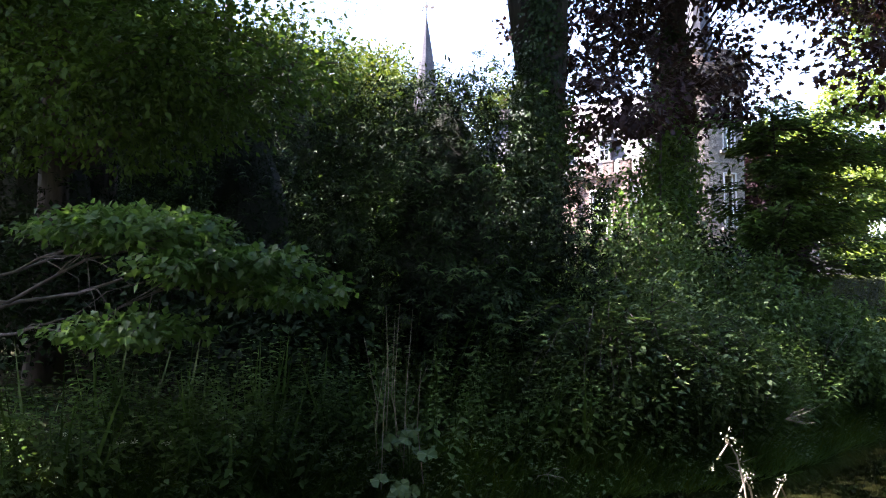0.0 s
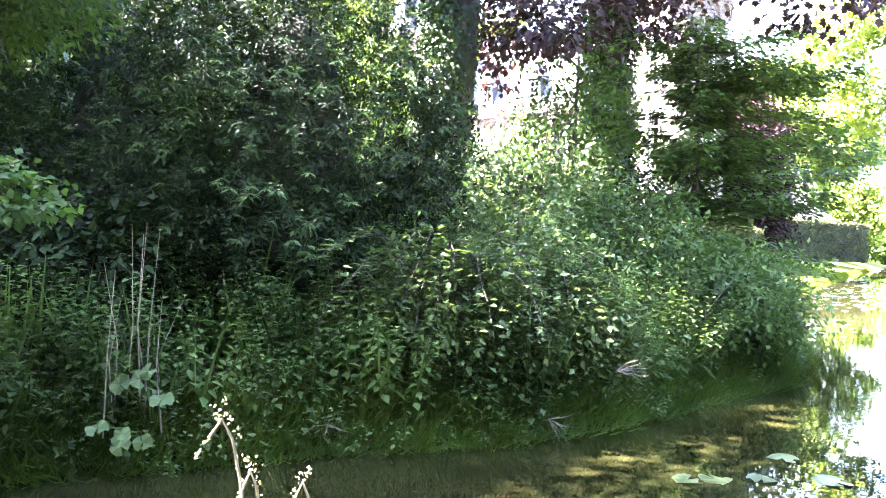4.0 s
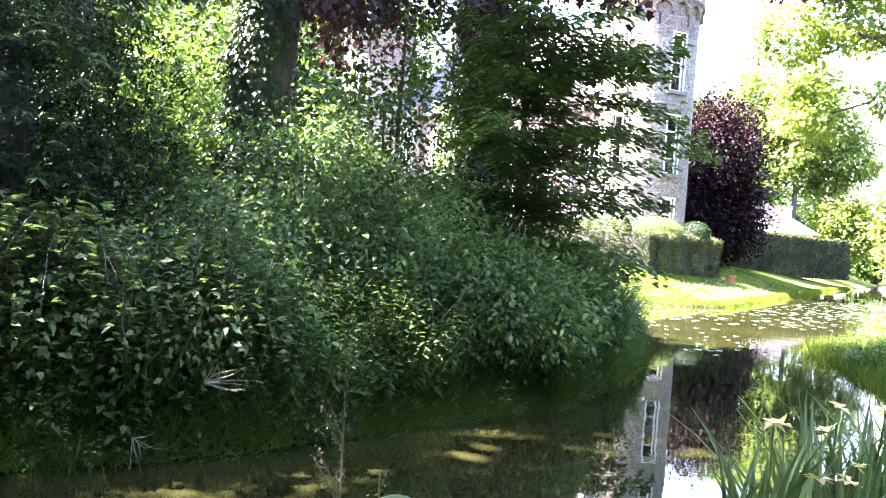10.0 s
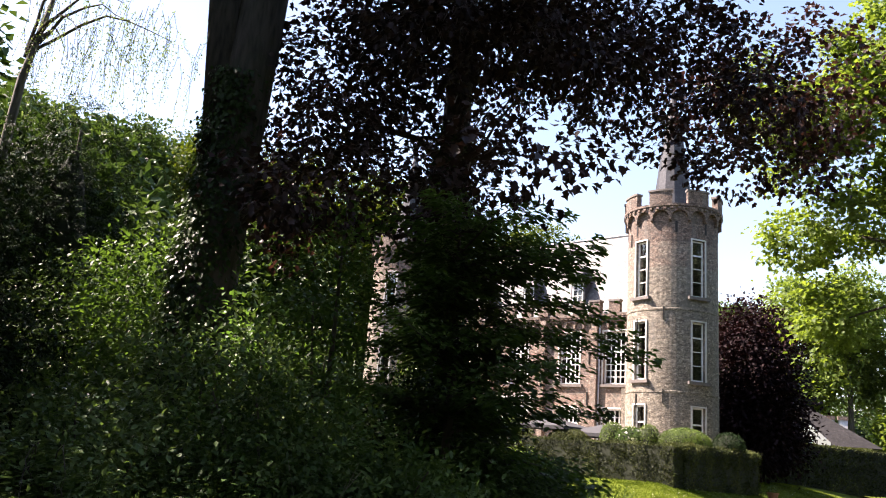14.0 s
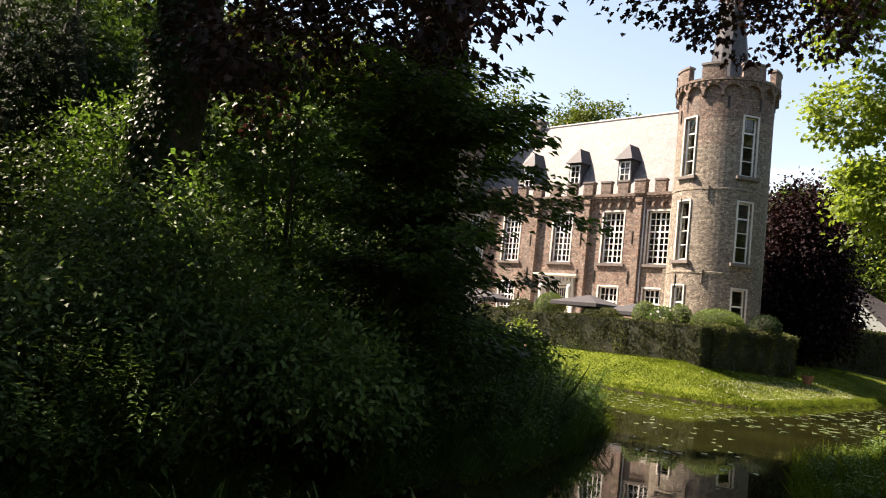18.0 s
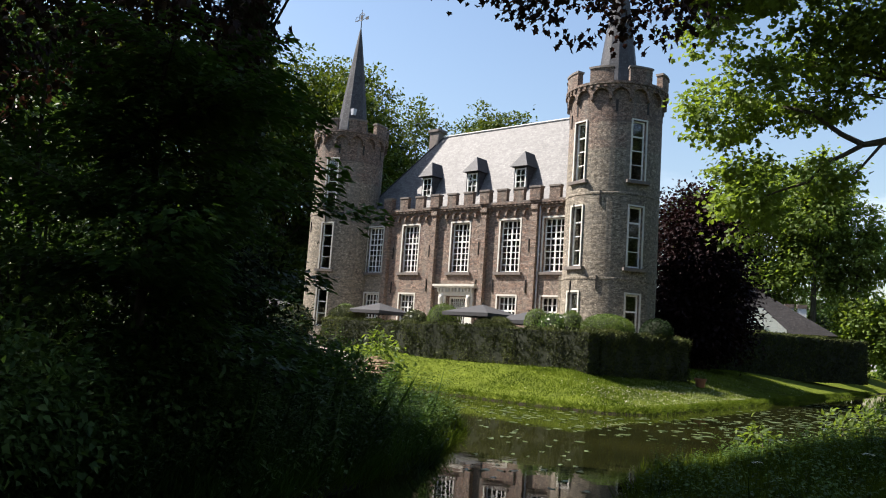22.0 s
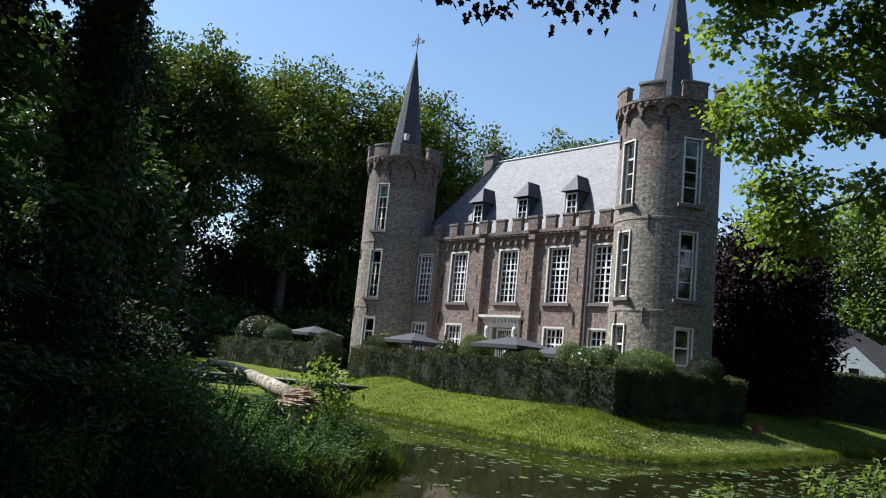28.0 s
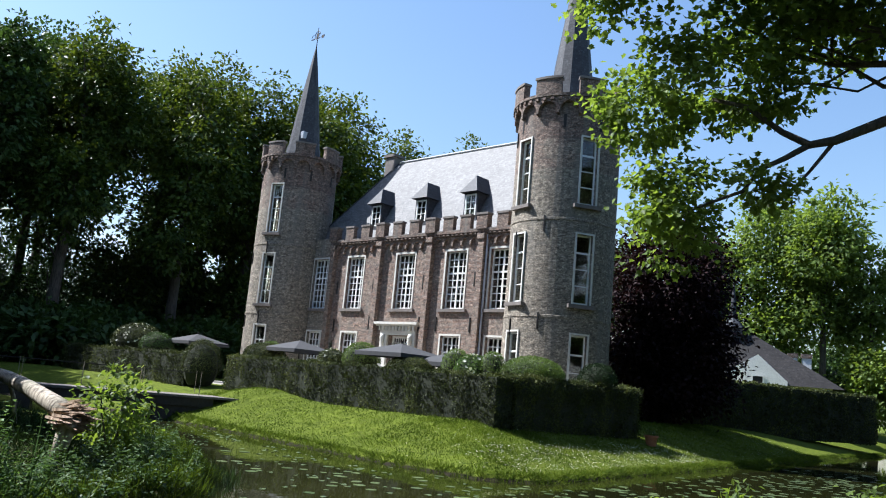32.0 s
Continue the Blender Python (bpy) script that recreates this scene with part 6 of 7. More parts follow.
def willow(x, y, h, w):
    z0 = gz(x, y) - 0.1
    t = thing("weeping_willow", "pale green weeping willow on the far bank", "tree", Matrix.Translation((x, y, z0)))
    part("trunk", MB().tube([(0, 0, 0), (0.2, 0, h * 0.3), (0, 0.2, h * 0.7)], [0.45, 0.35, 0.15], 10), M["bark"], t)
    k = 800
    a, rr = rng.uniform(0, 6.28, k), w * np.sqrt(rng.random(k))
    zt = h * (1 - 0.35 * (rr / w) ** 2) * rng.uniform(0.85, 1.0, k)
    zb = zt * rng.uniform(0.06, 0.6, k)
    per = 26
    s = np.tile(np.linspace(0, 1, per), k)
    i = np.repeat(np.arange(k), per)
    P = np.stack([rr[i] * np.cos(a[i]), rr[i] * np.sin(a[i]), zt[i] + (zb[i] - zt[i]) * s], 1) + rng.normal(0, 0.08, (k * per, 3))
    D = unit(spread(len(P)) * 0.5 - np.array([0, 0, 1.0]))
    part("crown", leaf_mesh("crown", P, D, spread(len(P)), 0.34, 0.09, M["leaf_willow"]), None, t)


willow(39.5, 60.0, 12.5, 4.2)

# ---- white house beyond the far hedge ----
HM = Matrix.Translation((32.5, 86.0, 1.2)) @ Matrix.Rotation(radians(-12), 4, "Z")
hs = thing("house", "white rendered house with a steep dark tiled roof", "house", HM)
part("wall", MB().box(-6.5, 6.0, 0, 7, 0, 4.0), M["render"], hs)
rf = MB()
rf.quad([(-8.0, -0.4, 3.9), (6.9, -0.4, 3.9), (-0.2, 3.5, 8.4), (-3.5, 3.5, 8.4)], [(0, 0), (15, 0), (8, 5.6), (4.5, 5.6)])
rf.quad([(6.9, 7.4, 3.9), (-8.0, 7.4, 3.9), (-3.5, 3.5, 8.4), (-0.2, 3.5, 8.4)], [(0, 0), (15, 0), (10.5, 5.6), (7, 5.6)])
rf.quad([(6.9, -0.4, 3.9), (6.9, 7.4, 3.9), (-0.2, 3.5, 8.4)], [(0, 0), (8, 0), (4, 8)])
rf.quad([(-8.0, 7.4, 3.9), (-8.0, -0.4, 3.9), (-3.5, 3.5, 8.4)], [(0, 0), (8, 0), (4, 6)])
rf.quad([(-8.0, -0.4, 3.9), (-8.0, 7.4, 3.9), (6.9, 7.4, 3.9), (6.9, -0.4, 3.9)])
part("roof", rf, M["tiles"], hs, "steep roof of dark grey tiles")
gb = MB().quad([(-5.0, -0.7, 3.0), (2.4, -0.7, 3.0), (2.4, -0.7, 4.2), (0.0, -0.7, 6.4), (-2.2, -0.7, 5.0), (-5.0, -0.7, 5.0)])
gb.quad([(2.4, -0.7, 3.0), (2.4, 0.0, 3.0), (2.4, 0.0, 4.2), (2.4, -0.7, 4.2)]).quad([(-5.0, 0.0, 3.0), (-5.0, -0.7, 3.0), (-5.0, -0.7, 5.0), (-5.0, 1.2, 5.0)])
gb.quad([(0.0, -0.7, 6.4), (2.4, -0.7, 4.2), (2.4, 0.5, 4.2), (0.0, 2.0, 6.4)]).quad([(-2.2, -0.7, 5.0), (0.0, -0.7, 6.4), (0.0, 2.0, 6.4), (-2.2, 1.0, 5.0)]).quad([(-5.0, -0.7, 5.0), (-2.2, -0.7, 5.0), (-2.2, 1.0, 5.0), (-5.0, 1.0, 5.0)])
part("gable", gb, M["render"], hs, "sunlit white gable")
for x in (3.1, 4.3):
    ch = part("chimney", MB().box(x - 0.4, x + 0.4, 5.0, 5.8, 4.5, 6.7), M["render"], hs, "white chimney with a brick head")
    part("chimney_head", MB().box(x - 0.46, x + 0.46, 4.94, 5.86, 6.7, 7.1), M["brick_top"], ch)
tu = part("turret", MB().lathe([(0.9, 7.6), (0.9, 8.9), (1.15, 9.0), (0.42, 9.9), (0.3, 10.3), (0.03, 13.6)], 8, -2.2, 3.5), M["slate_dark"], hs, "small slate turret with a needle spire")
for x in (-4.2, -3.0, 0.0):
    w = part("window", MB().box(x - 0.42, x + 0.42, -0.73, -0.7, 3.3, 4.5), M["iron"], hs)
    part("window_frame", MB().box(x - 0.48, x - 0.4, -0.77, -0.73, 3.2, 4.6).box(x + 0.4, x + 0.48, -0.77, -0.73, 3.2, 4.6).box(x - 0.4, x + 0.4, -0.77, -0.73, 4.5, 4.6).box(x - 0.4, x + 0.4, -0.77, -0.73, 3.2, 3.3), M["white"], w)

# birch with hanging twigs at the edge of the clearing
bi = thing("birch", "slim birch with thin hanging twigs and pale leaves", "tree", Matrix.Translation((-7.3, 20.8, gz(-7.3, 20.8) - 0.1)))
part("trunk", MB().tube([(0, 0, 0), (0.2, 0, 5), (0.3, 0.1, 10), (0.9, 0.2, 14)], [0.2, 0.17, 0.11, 0.03], 10), M["bark"], bi, smooth=True)
for tx, ty, tz in ((3.0, 0.2, 11.8), (3.9, 0.9, 11.6), (2.5, 0.6, 12.6), (1.4, -0.3, 12.4), (2.2, -0.6, 11.0), (0.6, 1.2, 11.4)):
    part("limb", MB().tube(curve_pts((0.25, 0.1, 9.0 + 0.15 * tz), (tx, ty, tz), 7, 0.9, 0.06), [0.05, 0.045, 0.04, 0.03, 0.02, 0.014, 0.008], 6), M["bark_dark"], bi)
    k = 17
    base = np.array([tx, ty, tz]) + rng.normal(0, 1, (k, 3)) * np.array([0.75, 0.6, 0.35])
    ln = rng.uniform(0.9, 2.9, k)
    for b, l, j in zip(base, ln, range(k)):
        tw = MB().tube([tuple(b + np.array([0.35 * q * math.sin(j * 1.7) + 0.07 * math.sin(q * 7 + j), 0.3 * q * math.cos(j * 2.3), -q * l])) for q in (0, 0.2, 0.4, 0.6, 0.8, 1.0)], [0.007, 0.006, 0.005, 0.004, 0.003, 0.002], 4)
        part("hanging_twig", tw, M["bark_dark"], bi)
    per = 34
    i = np.repeat(np.arange(k), per)
    q = np.tile(np.linspace(0.05, 1, per), k)
    P = base[i] + np.stack([0.35 * q * np.sin(i * 1.7) + 0.07 * np.sin(q * 7 + i), 0.3 * q * np.cos(i * 2.3), -q * ln[i]], 1) + rng.normal(0, 0.055, (k * per, 3))
    n = len(P)
    part("hanging_leaves", leaf_mesh("hanging_leaves", P, unit(spread(n) * 0.8 - np.array([0, 0, 0.8])), spread(n), rng.uniform(0.05, 0.085, n), rng.uniform(0.03, 0.05, n), M["leaf_willow"]), None, bi)

# unseen undergrowth added behind the path to block low light from the south
for x, y, h, w in [(-15, -6, 4, 3.5), (-9, -6.5, 4.5, 3.5), (-3.5, -7, 4, 3.2), (2.5, -6.5, 4.5, 3.4), (8, -4.5, 4, 3.2), (13.5, -2.5, 4.5, 3.4), (18, 1.5, 4, 3.2), (21.5, 6.5, 4.5, 3.4), (24, 12.5, 4, 3.2), (27, 18.5, 3.5, 3.0)]:
    shrub(x, y, h, w, "leaf_wood", 0.34, 330, 12, "unseen tall undergrowth added behind the path for shade", cr=0.5, group="undergrowth behind the path")

# dark understorey of the far wood
for x, y, h, w in [(-24, 82, 6, 6), (-22, 72, 4.5, 4.5), (-36, 74, 7, 7), (-48, 72, 9, 8), (-30, 60, 5, 5), (-42, 56, 7, 7), (-4, 96, 9, 7), (-55, 62, 9, 8), (-21, 65, 3.5, 4), (-33, 51, 5, 5), (-14, 75, 4, 4)]:
    shrub(x, y, h, w, "leaf_wood", 0.7, 420, 9, "dark bushes at the foot of the wood", cr=0.7, group="bushes under the far trees")

for x, y, h in [(17.7, 23.5, 1.5), (16.5, 21.7, 1.2), (19.6, 24.2, 1.6), (15.2, 22.4, 0.9)]:
    shrub(x, y, h, 0.42, "leaf_oak", 0.13, 26, 10, "yellow-green sapling on the near bank", cr=0.12, stems=5, name="sapling", group="saplings on the near bank")


# ---- herbs and grass along the banks ----
def along(poly, i0, i1):
    """Places along a stretch of outline, with the inward normal."""
    p = np.array(poly[i0:i1 + 1], float)
    seg = np.diff(p, axis=0)
    ln = np.linalg.norm(seg, axis=1)
    cum = np.concatenate([[0], np.cumsum(ln)])

    def f(s):
        k = np.clip(np.searchsorted(cum, s, "right") - 1, 0, len(seg) - 1)
        d = seg[k] / ln[k][:, None]
        return p[k] + d * (s - cum[k])[:, None], np.stack([-d[:, 1], d[:, 0]], 1)
    return cum[-1], f


def off_path(xy):
    """Keeps plants clear of the trodden path."""
    line = np.array([(-3, -2.6), (0.3, -0.5), (4.9, 2.05), (8.4, 3.1), (10.1, 5.0), (12.2, 7.0), (13.9, 8.9), (15.3, 11.8), (16.5, 14)])
    best = np.full(len(xy), 1e9)
    for a, b in zip(line[:-1], line[1:]):
        t = np.clip(((xy - a) @ (b - a)) / ((b - a) @ (b - a)), 0, 1)
        best = np.minimum(best, np.linalg.norm(xy - a - t[:, None] * (b - a), axis=1))
    return best > 1.15


def herb_band(name, poly, i0, i1, n, d0, d1, h0, h1, leaf, L, label, pair=0.1, stem_mat="leaf_nettle", lean=0.25, inward=1, width=0.6):
    """Upright herbs with leaf pairs up their stems, standing in a band inside a bank's outline."""
    total, f = along(poly, i0, i1)
    # plants stand in patches with gaps between
    s = rng.choice(rng.uniform(0, total, max(8, n // 9)), n) + rng.normal(0, 0.16, n)
    s = np.clip(s, 0, total)
    q, nrm = f(s)
    d = d0 + (d1 - d0) * rng.random(n)
    xy = q + nrm * inward * d[:, None]
    keep = off_path(xy)
    xy, d, s, nrm, n = xy[keep], d[keep], s[keep], nrm[keep], int(keep.sum())
    z = height(xy[:, 0], xy[:, 1])
    hh = rng.uniform(h0, h1, n) * (0.6 + 0.85 * np.sin(s * 1.9 + d * 1.7) ** 2)
    ax = unit(np.stack([rng.normal(0, lean, n) - nrm[:, 0] * inward * 0.2, rng.normal(0, lean, n) - nrm[:, 1] * inward * 0.2, np.ones(n)], 1))
    k = np.maximum(3, (hh / pair).astype(int))
    i = np.repeat(np.arange(n), k)
    j = np.concatenate([np.arange(v) for v in k])
    t = (j + 0.6) / k[i]
    t = 0.18 + 0.82 * t
    P0 = np.stack([xy[i, 0], xy[i, 1], z[i]], 1) + ax[i] * (t * hh[i])[:, None]
    ang = j * 1.57 + rng.uniform(0, 6.28, n)[i] + rng.normal(0, 0.3, len(i))
    P, D, Ls = [], [], []
    for sgn in (0, math.pi):
        o = np.stack([np.cos(ang + sgn), np.sin(ang + sgn), 0.15 - 0.75 * (1 - t) + rng.normal(0, 0.15, len(i))], 1)
        P.append(P0 + o * 0.02)
        D.append(o)
        Ls.append(L * (1.15 - 0.65 * t) * rng.uniform(0.75, 1.25, len(i)))
    P, D, Ls = np.concatenate(P), np.concatenate(D), np.concatenate(Ls)
    N = unit(np.array([0, 0, 1.0]) + spread(len(P)) * 0.35)
    ob = new(name, leaf_mesh(name, P, D, N, Ls, Ls * width, M[leaf]))
    tagged(ob, label, "undergrowth", kind="stuff")
    # stems
    B = np.stack([xy[:, 0], xy[:, 1], z - 0.03], 1)
    st = new(name + "_stems", leaf_mesh("stems", B, ax, spread(n) * np.array([1, 1, 0.05]), hh * 1.02, np.full(n, 0.007), M[stem_mat], fold=0.0))
    tagged(st, "thin green stems of " + label, "undergrowth", kind="stuff")


def blades(name, xy, h0, h1, leaf, label, w=0.011, lean=0.45, cat="grass", zoff=0.0, up=0.3):
    xy = xy[off_path(xy)]
    n = len(xy)
    z = height(xy[:, 0], xy[:, 1]) + zoff
    D = unit(np.stack([rng.normal(0, lean, n), rng.normal(0, lean, n), np.ones(n)], 1))
    N = unit(np.stack([rng.normal(0, 1, n), rng.normal(0, 1, n), np.full(n, up)], 1))
    hh = rng.uniform(h0, h1, n)
    ob = new(name, leaf_mesh(name, np.stack([xy[:, 0], xy[:, 1], z - 0.02], 1), D, N, hh, np.full(n, w) * rng.uniform(0.7, 1.4, n), M[leaf], fold=0.05))
    return tagged(ob, label, cat, kind="stuff")


def band_xy(poly, i0, i1, n, d0, d1):
    total, f = along(poly, i0, i1)
    q, nrm = f(rng.uniform(0, total, n))
    return q + nrm * (d0 + (d1 - d0) * rng.random(n))[:, None]


herb_band("nettles", ISLAND, 2, 7, 1050, 0.12, 1.9, 0.5, 1.0, "leaf_nettle", 0.125, "tall green nettles along the bank", 0.08)
herb_band("balsam", ISLAND, 5, 11, 1150, 0.15, 1.9, 0.55, 1.05, "leaf_nettle", 0.15, "tall lance-leaved balsam along the bank", 0.062, width=0.32)
herb_band("herbs", ISLAND, 1, 11, 750, 0.0, 1.2, 0.2, 0.5, "leaf_bramble", 0.11, "low mixed herbs at the water's edge", 0.08, lean=0.5)
herb_band("shore_herbs", ISLAND, 1, 4, 600, 0.0, 0.9, 0.15, 0.38, "leaf_bramble", 0.12, "fresh green herbs on the shaded shore", 0.07, lean=0.5)
herb_band("shade_herbs", ISLAND, 3, 11, 1500, 1.6, 5.0, 0.5, 1.3, "leaf_nettle", 0.16, "nettles in the shade of the wood", 0.09)
herb_band("floor_herbs", ISLAND, 1, 4, 1100, 0.3, 4.5, 0.10, 0.26, "leaf_ivy", 0.11, "low ivy and herbs on the shaded ground", 0.05, lean=0.6)
herb_band("point_herbs", ISLAND, 10, 15, 550, 0.1, 2.2, 0.15, 0.5, "leaf_wood", 0.15, "dark herbs on the point of the bank", 0.07, lean=0.45)
herb_band("near_herbs", NEAR, 6, 12, 1500, 0.2, 4.2, 0.2, 0.6, "leaf_nettle", 0.11, "low green weeds on the near bank", 0.06, lean=0.5, inward=-1)
blades("bank_grass", band_xy(ISLAND, 1, 15, 30000, -0.12, 0.9), 0.12, 0.42, "leaf_grass", "long grass fringe hanging at the water's edge", 0.010, 0.6)
blades("shore_grass", band_xy(ISLAND, 1, 8, 45000, -0.12, 0.65), 0.14, 0.38, "leaf_sedge", "soft dense grass on the lip of the bank", 0.008, 0.9, up=1.6)
herb_band("lip_herbs", ISLAND, 1, 9, 900, -0.06, 0.4, 0.12, 0.32, "leaf_bramble", 0.085, "small leafy weeds on the lip of the bank", 0.05, lean=0.6)
blades("point_grass", band_xy(ISLAND, 8, 11, 13000, 0.0, 1.3), 0.22, 0.55, "leaf_sedge", "tall rank grass on the point of the bank", 0.012, 0.42)
blades("near_grass", band_xy([(x, y) for x, y in reversed(NEAR)], len(NEAR) - 13, len(NEAR) - 4, 48000, -0.1, 5.0), 0.15, 0.5, "leaf_grass", "long grass on the near bank", 0.012, 0.5)
# dark ivy colour on this grass takes the place of the wood's shade
blades("log_grass", np.stack([rng.uniform(0, 9, 22000), rng.uniform(18, 31, 22000)], 1), 0.15, 0.45, "leaf_ivy", "rough grass round the fallen log with shade in its colour", 0.012, 0.5)
blades("lawn_grass", band_xy(CASTLE_LAND, 3, 12, 90000, 0.0, 7.5), 0.05, 0.14, "leaf_grass", "short mown lawn sloping to the moat", 0.022, 0.8)
blades("lawn_edge", band_xy(CASTLE_LAND, 3, 13, 22000, -0.16, 0.22), 0.10, 0.26, "leaf_grass", "longer grass hanging over the lawn's edge", 0.02, 0.9)
# daisies on the lawn's foot
q = np.concatenate([band_xy(CASTLE_LAND, 6, 12, 800, 0.4, 4.5), band_xy(CASTLE_LAND, 9, 11, 1700, 0.5, 2.8)])
zz = height(q[:, 0], q[:, 1])
tagged(new("daisies", leaf_mesh("daisies", np.stack([q[:, 0], q[:, 1], zz + 0.07], 1), spread(len(q)) * np.array([1, 1, 0.1]), np.tile([0, 0, 1.0], (len(q), 1)), 0.045, 0.045, M["blossom"], 0)), "small white daisies in the lawn", "flowers", kind="stuff")


# ---- lily pads ----
pad_me = []
for k in range(3):
    mb = MB()
    seg = 14
    r = 0.5
    pts = [(0, 0, 0.006)] + [(r * (1 + 0.04 * math.sin(3 * a + k)) * math.cos(a), r * math.sin(a), 0.006 + 0.012 * math.sin(2 * a + k)) for a in np.linspace(0.22, 6.06, seg)]
    mb.quad(pts)
    pad_me.append(mb.mesh("lily_pad", M["pad"]))


def pads(n, cx, cy, sx, sy, rot, s0, s1, group):
    made = 0
    for _ in range(n * 6):
        if made >= n:
            break
        a, b = rng.normal(0, sx), rng.normal(0, sy)
        x, y = cx + a * math.cos(rot) - b * math.sin(rot), cy + a * math.sin(rot) + b * math.cos(rot)
        if gz(x, y) > -0.12:
            continue
        o = new("lily_pad", pad_me[rng.integers(3)])
        sc = rng.uniform(s0, s1) * (0.75 if n > 10 else 1.0)
        o.matrix_world = Matrix.Translation((x, y, 0.0)) @ Matrix.Rotation(rng.uniform(0, 6.28), 4, "Z") @ Matrix.Diagonal((sc, sc, 1, 1))
        tagged(o, "round green lily pad floating on the moat", "lily pad", group, "")
        made += 1


pads(5, 3.9, 7.2, 0.7, 0.35, 0.4, 0.22, 0.34, "lily pads near the bank")
pads(70, 17.5, 33.0, 3.6, 1.4, 0.9, 0.14, 0.3, "lily pads before the lawn")
pads(50, 11.0, 30.5, 3.2, 1.8, -0.6, 0.13, 0.28, "lily pads before the lawn")
pads(50, 4.0, 38.2, 2.6, 0.7, -0.65, 0.14, 0.28, "lily pads below the bridge")
pads(45, 10.5, 23.0, 0.8, 3.2, 0.1, 0.14, 0.28, "lily pads in the narrow water")
# pads too far off to tell apart, one sheet
mb = MB()
for cx, cy, sx, sy, rot, n in ((26.0, 46.0, 7.0, 1.6, 1.02, 300), (18.0, 34.0, 4.0, 1.6, 0.9, 110), (11.0, 31.0, 3.4, 1.6, -0.6, 80)):
    for _ in range(n):
        p, q = rng.normal(0, sx), rng.normal(0, sy)
        x, y, r = cx + p * math.cos(rot) - q * math.sin(rot), cy + p * math.sin(rot) + q * math.cos(rot), rng.uniform(0.07, 0.17)
        if gz(x, y) < -0.12:
            mb.quad([(x + r * math.cos(k), y + r * math.sin(k), 0.004 + 0.008 * rng.random()) for k in np.linspace(0, 5.6, 8)])
tagged(part("floating_leaves", mb, M["pad"]), "many small lily pads floating far along the moat", "lily pads", kind="stuff")


# ---- irises and single plants of the near bank ----
def iris(x, y, n, label):
    z0 = min(gz(x, y), 0.0) if gz(x, y) < 0.05 else gz(x, y)
    t = thing("yellow_iris", label, "iris", Matrix.Translation((x, y, z0)), "yellow irises at the water's edge")
    for _ in range(n):
        a, ln = rng.uniform(0, 6.28), rng.uniform(0.85, 1.35)
        bx, by = rng.normal(0, 0.12), rng.normal(0, 0.12)
        o = np.array([math.cos(a), math.sin(a)])
        w, bend = rng.uniform(0.018, 0.032), rng.uniform(0.05, 0.55)
        side = np.array([-o[1], o[0]])
        mb = MB()
        prev = None
        for i in range(8):
            s = i / 7
            c = np.array([bx, by]) + o * (bend * s**2.2 * ln)
            z = ln * s * (1 - 0.25 * bend * s**2)
            ww = w * (1 - s**3) + 0.001
            l, r = (c[0] + side[0] * ww, c[1] + side[1] * ww, z), (c[0] - side[0] * ww, c[1] - side[1] * ww, z)
            mid = (c[0] + o[0] * 0.006, c[1] + o[1] * 0.006, z)
            if prev:
                mb.quad([prev[0], prev[1], mid, l])
                mb.quad([prev[1], prev[2], r, mid])
            prev = (l, mid, r)
        part("blade", mb, M["leaf_iris"], t, smooth=True)
    for _ in range(2):
        bx, by, ln = rng.normal(0, 0.17), rng.normal(0, 0.17), rng.uniform(0.85, 1.2)
        st = part("flower_stem", MB().tube([(bx * 0.4, by * 0.4, 0), (bx, by, ln)], [0.008, 0.006], 6), M["leaf_iris"], t)
        k = 7
        d = spread(k) * np.array([1, 1, 0.4])
        part("flower", leaf_mesh("flower", np.tile([bx, by, ln], (k, 1)), d + np.array([0, 0, 0.25]), np.tile([0, 0, 1.0], (k, 1)), 0.075, 0.05, M["petal"]), None, st, "pale yellow iris flower")


for x, y in [(6.75, 6.55), (7.05, 6.8), (7.35, 7.0), (7.0, 6.4), (7.45, 6.7), (7.75, 7.1), (8.1, 7.5), (7.7, 6.75)]:
    iris(x + 0.12, y, 26, "clump of yellow irises with sword-shaped leaves")


def dock(x, y, h, label, z=None):
    z0 = max(gz(x, y), -0.15) if z is None else z
    t = thing("dock_plant", label, "plant", Matrix.Translation((x, y, z0)))
    part("stem", MB().tube([(0, 0, 0), (0.02, 0.0, h * 0.5), (0.0, 0.02, h)], [0.008, 0.006, 0.003], 6), M["seed"], t)

    def seeds(P, parent):
        P = np.array(P) + rng.normal(0, 0.008, (len(P), 3))
        part("seed_head", leaf_mesh("seed_head", P, spread(len(P)), spread(len(P)), 0.018, 0.012, M["seed"]), None, parent)
    for i in range(7):
        zb, a = h * rng.uniform(0.35, 0.8), rng.uniform(0, 6.28)
        e = (math.cos(a) * 0.1, math.sin(a) * 0.1, zb + 0.2)
        side = part("side_stem", MB().tube([(0.01, 0, zb), e], [0.004, 0.002], 4), M["seed"], t)
        seeds([(e[0] * s, e[1] * s, zb + 0.2 * s) for s in np.linspace(0.2, 1, 9) for _ in range(3)], side)
    seeds([(0.01, 0.01, h * s) for s in np.linspace(0.45, 1, 22) for _ in range(4)], t)


dock(4.7, 5.35, 1.42, "pale dry dock stalk on the near bank")
dock(4.86, 5.42, 1.0, "short pale dry dock stalk on the near bank")

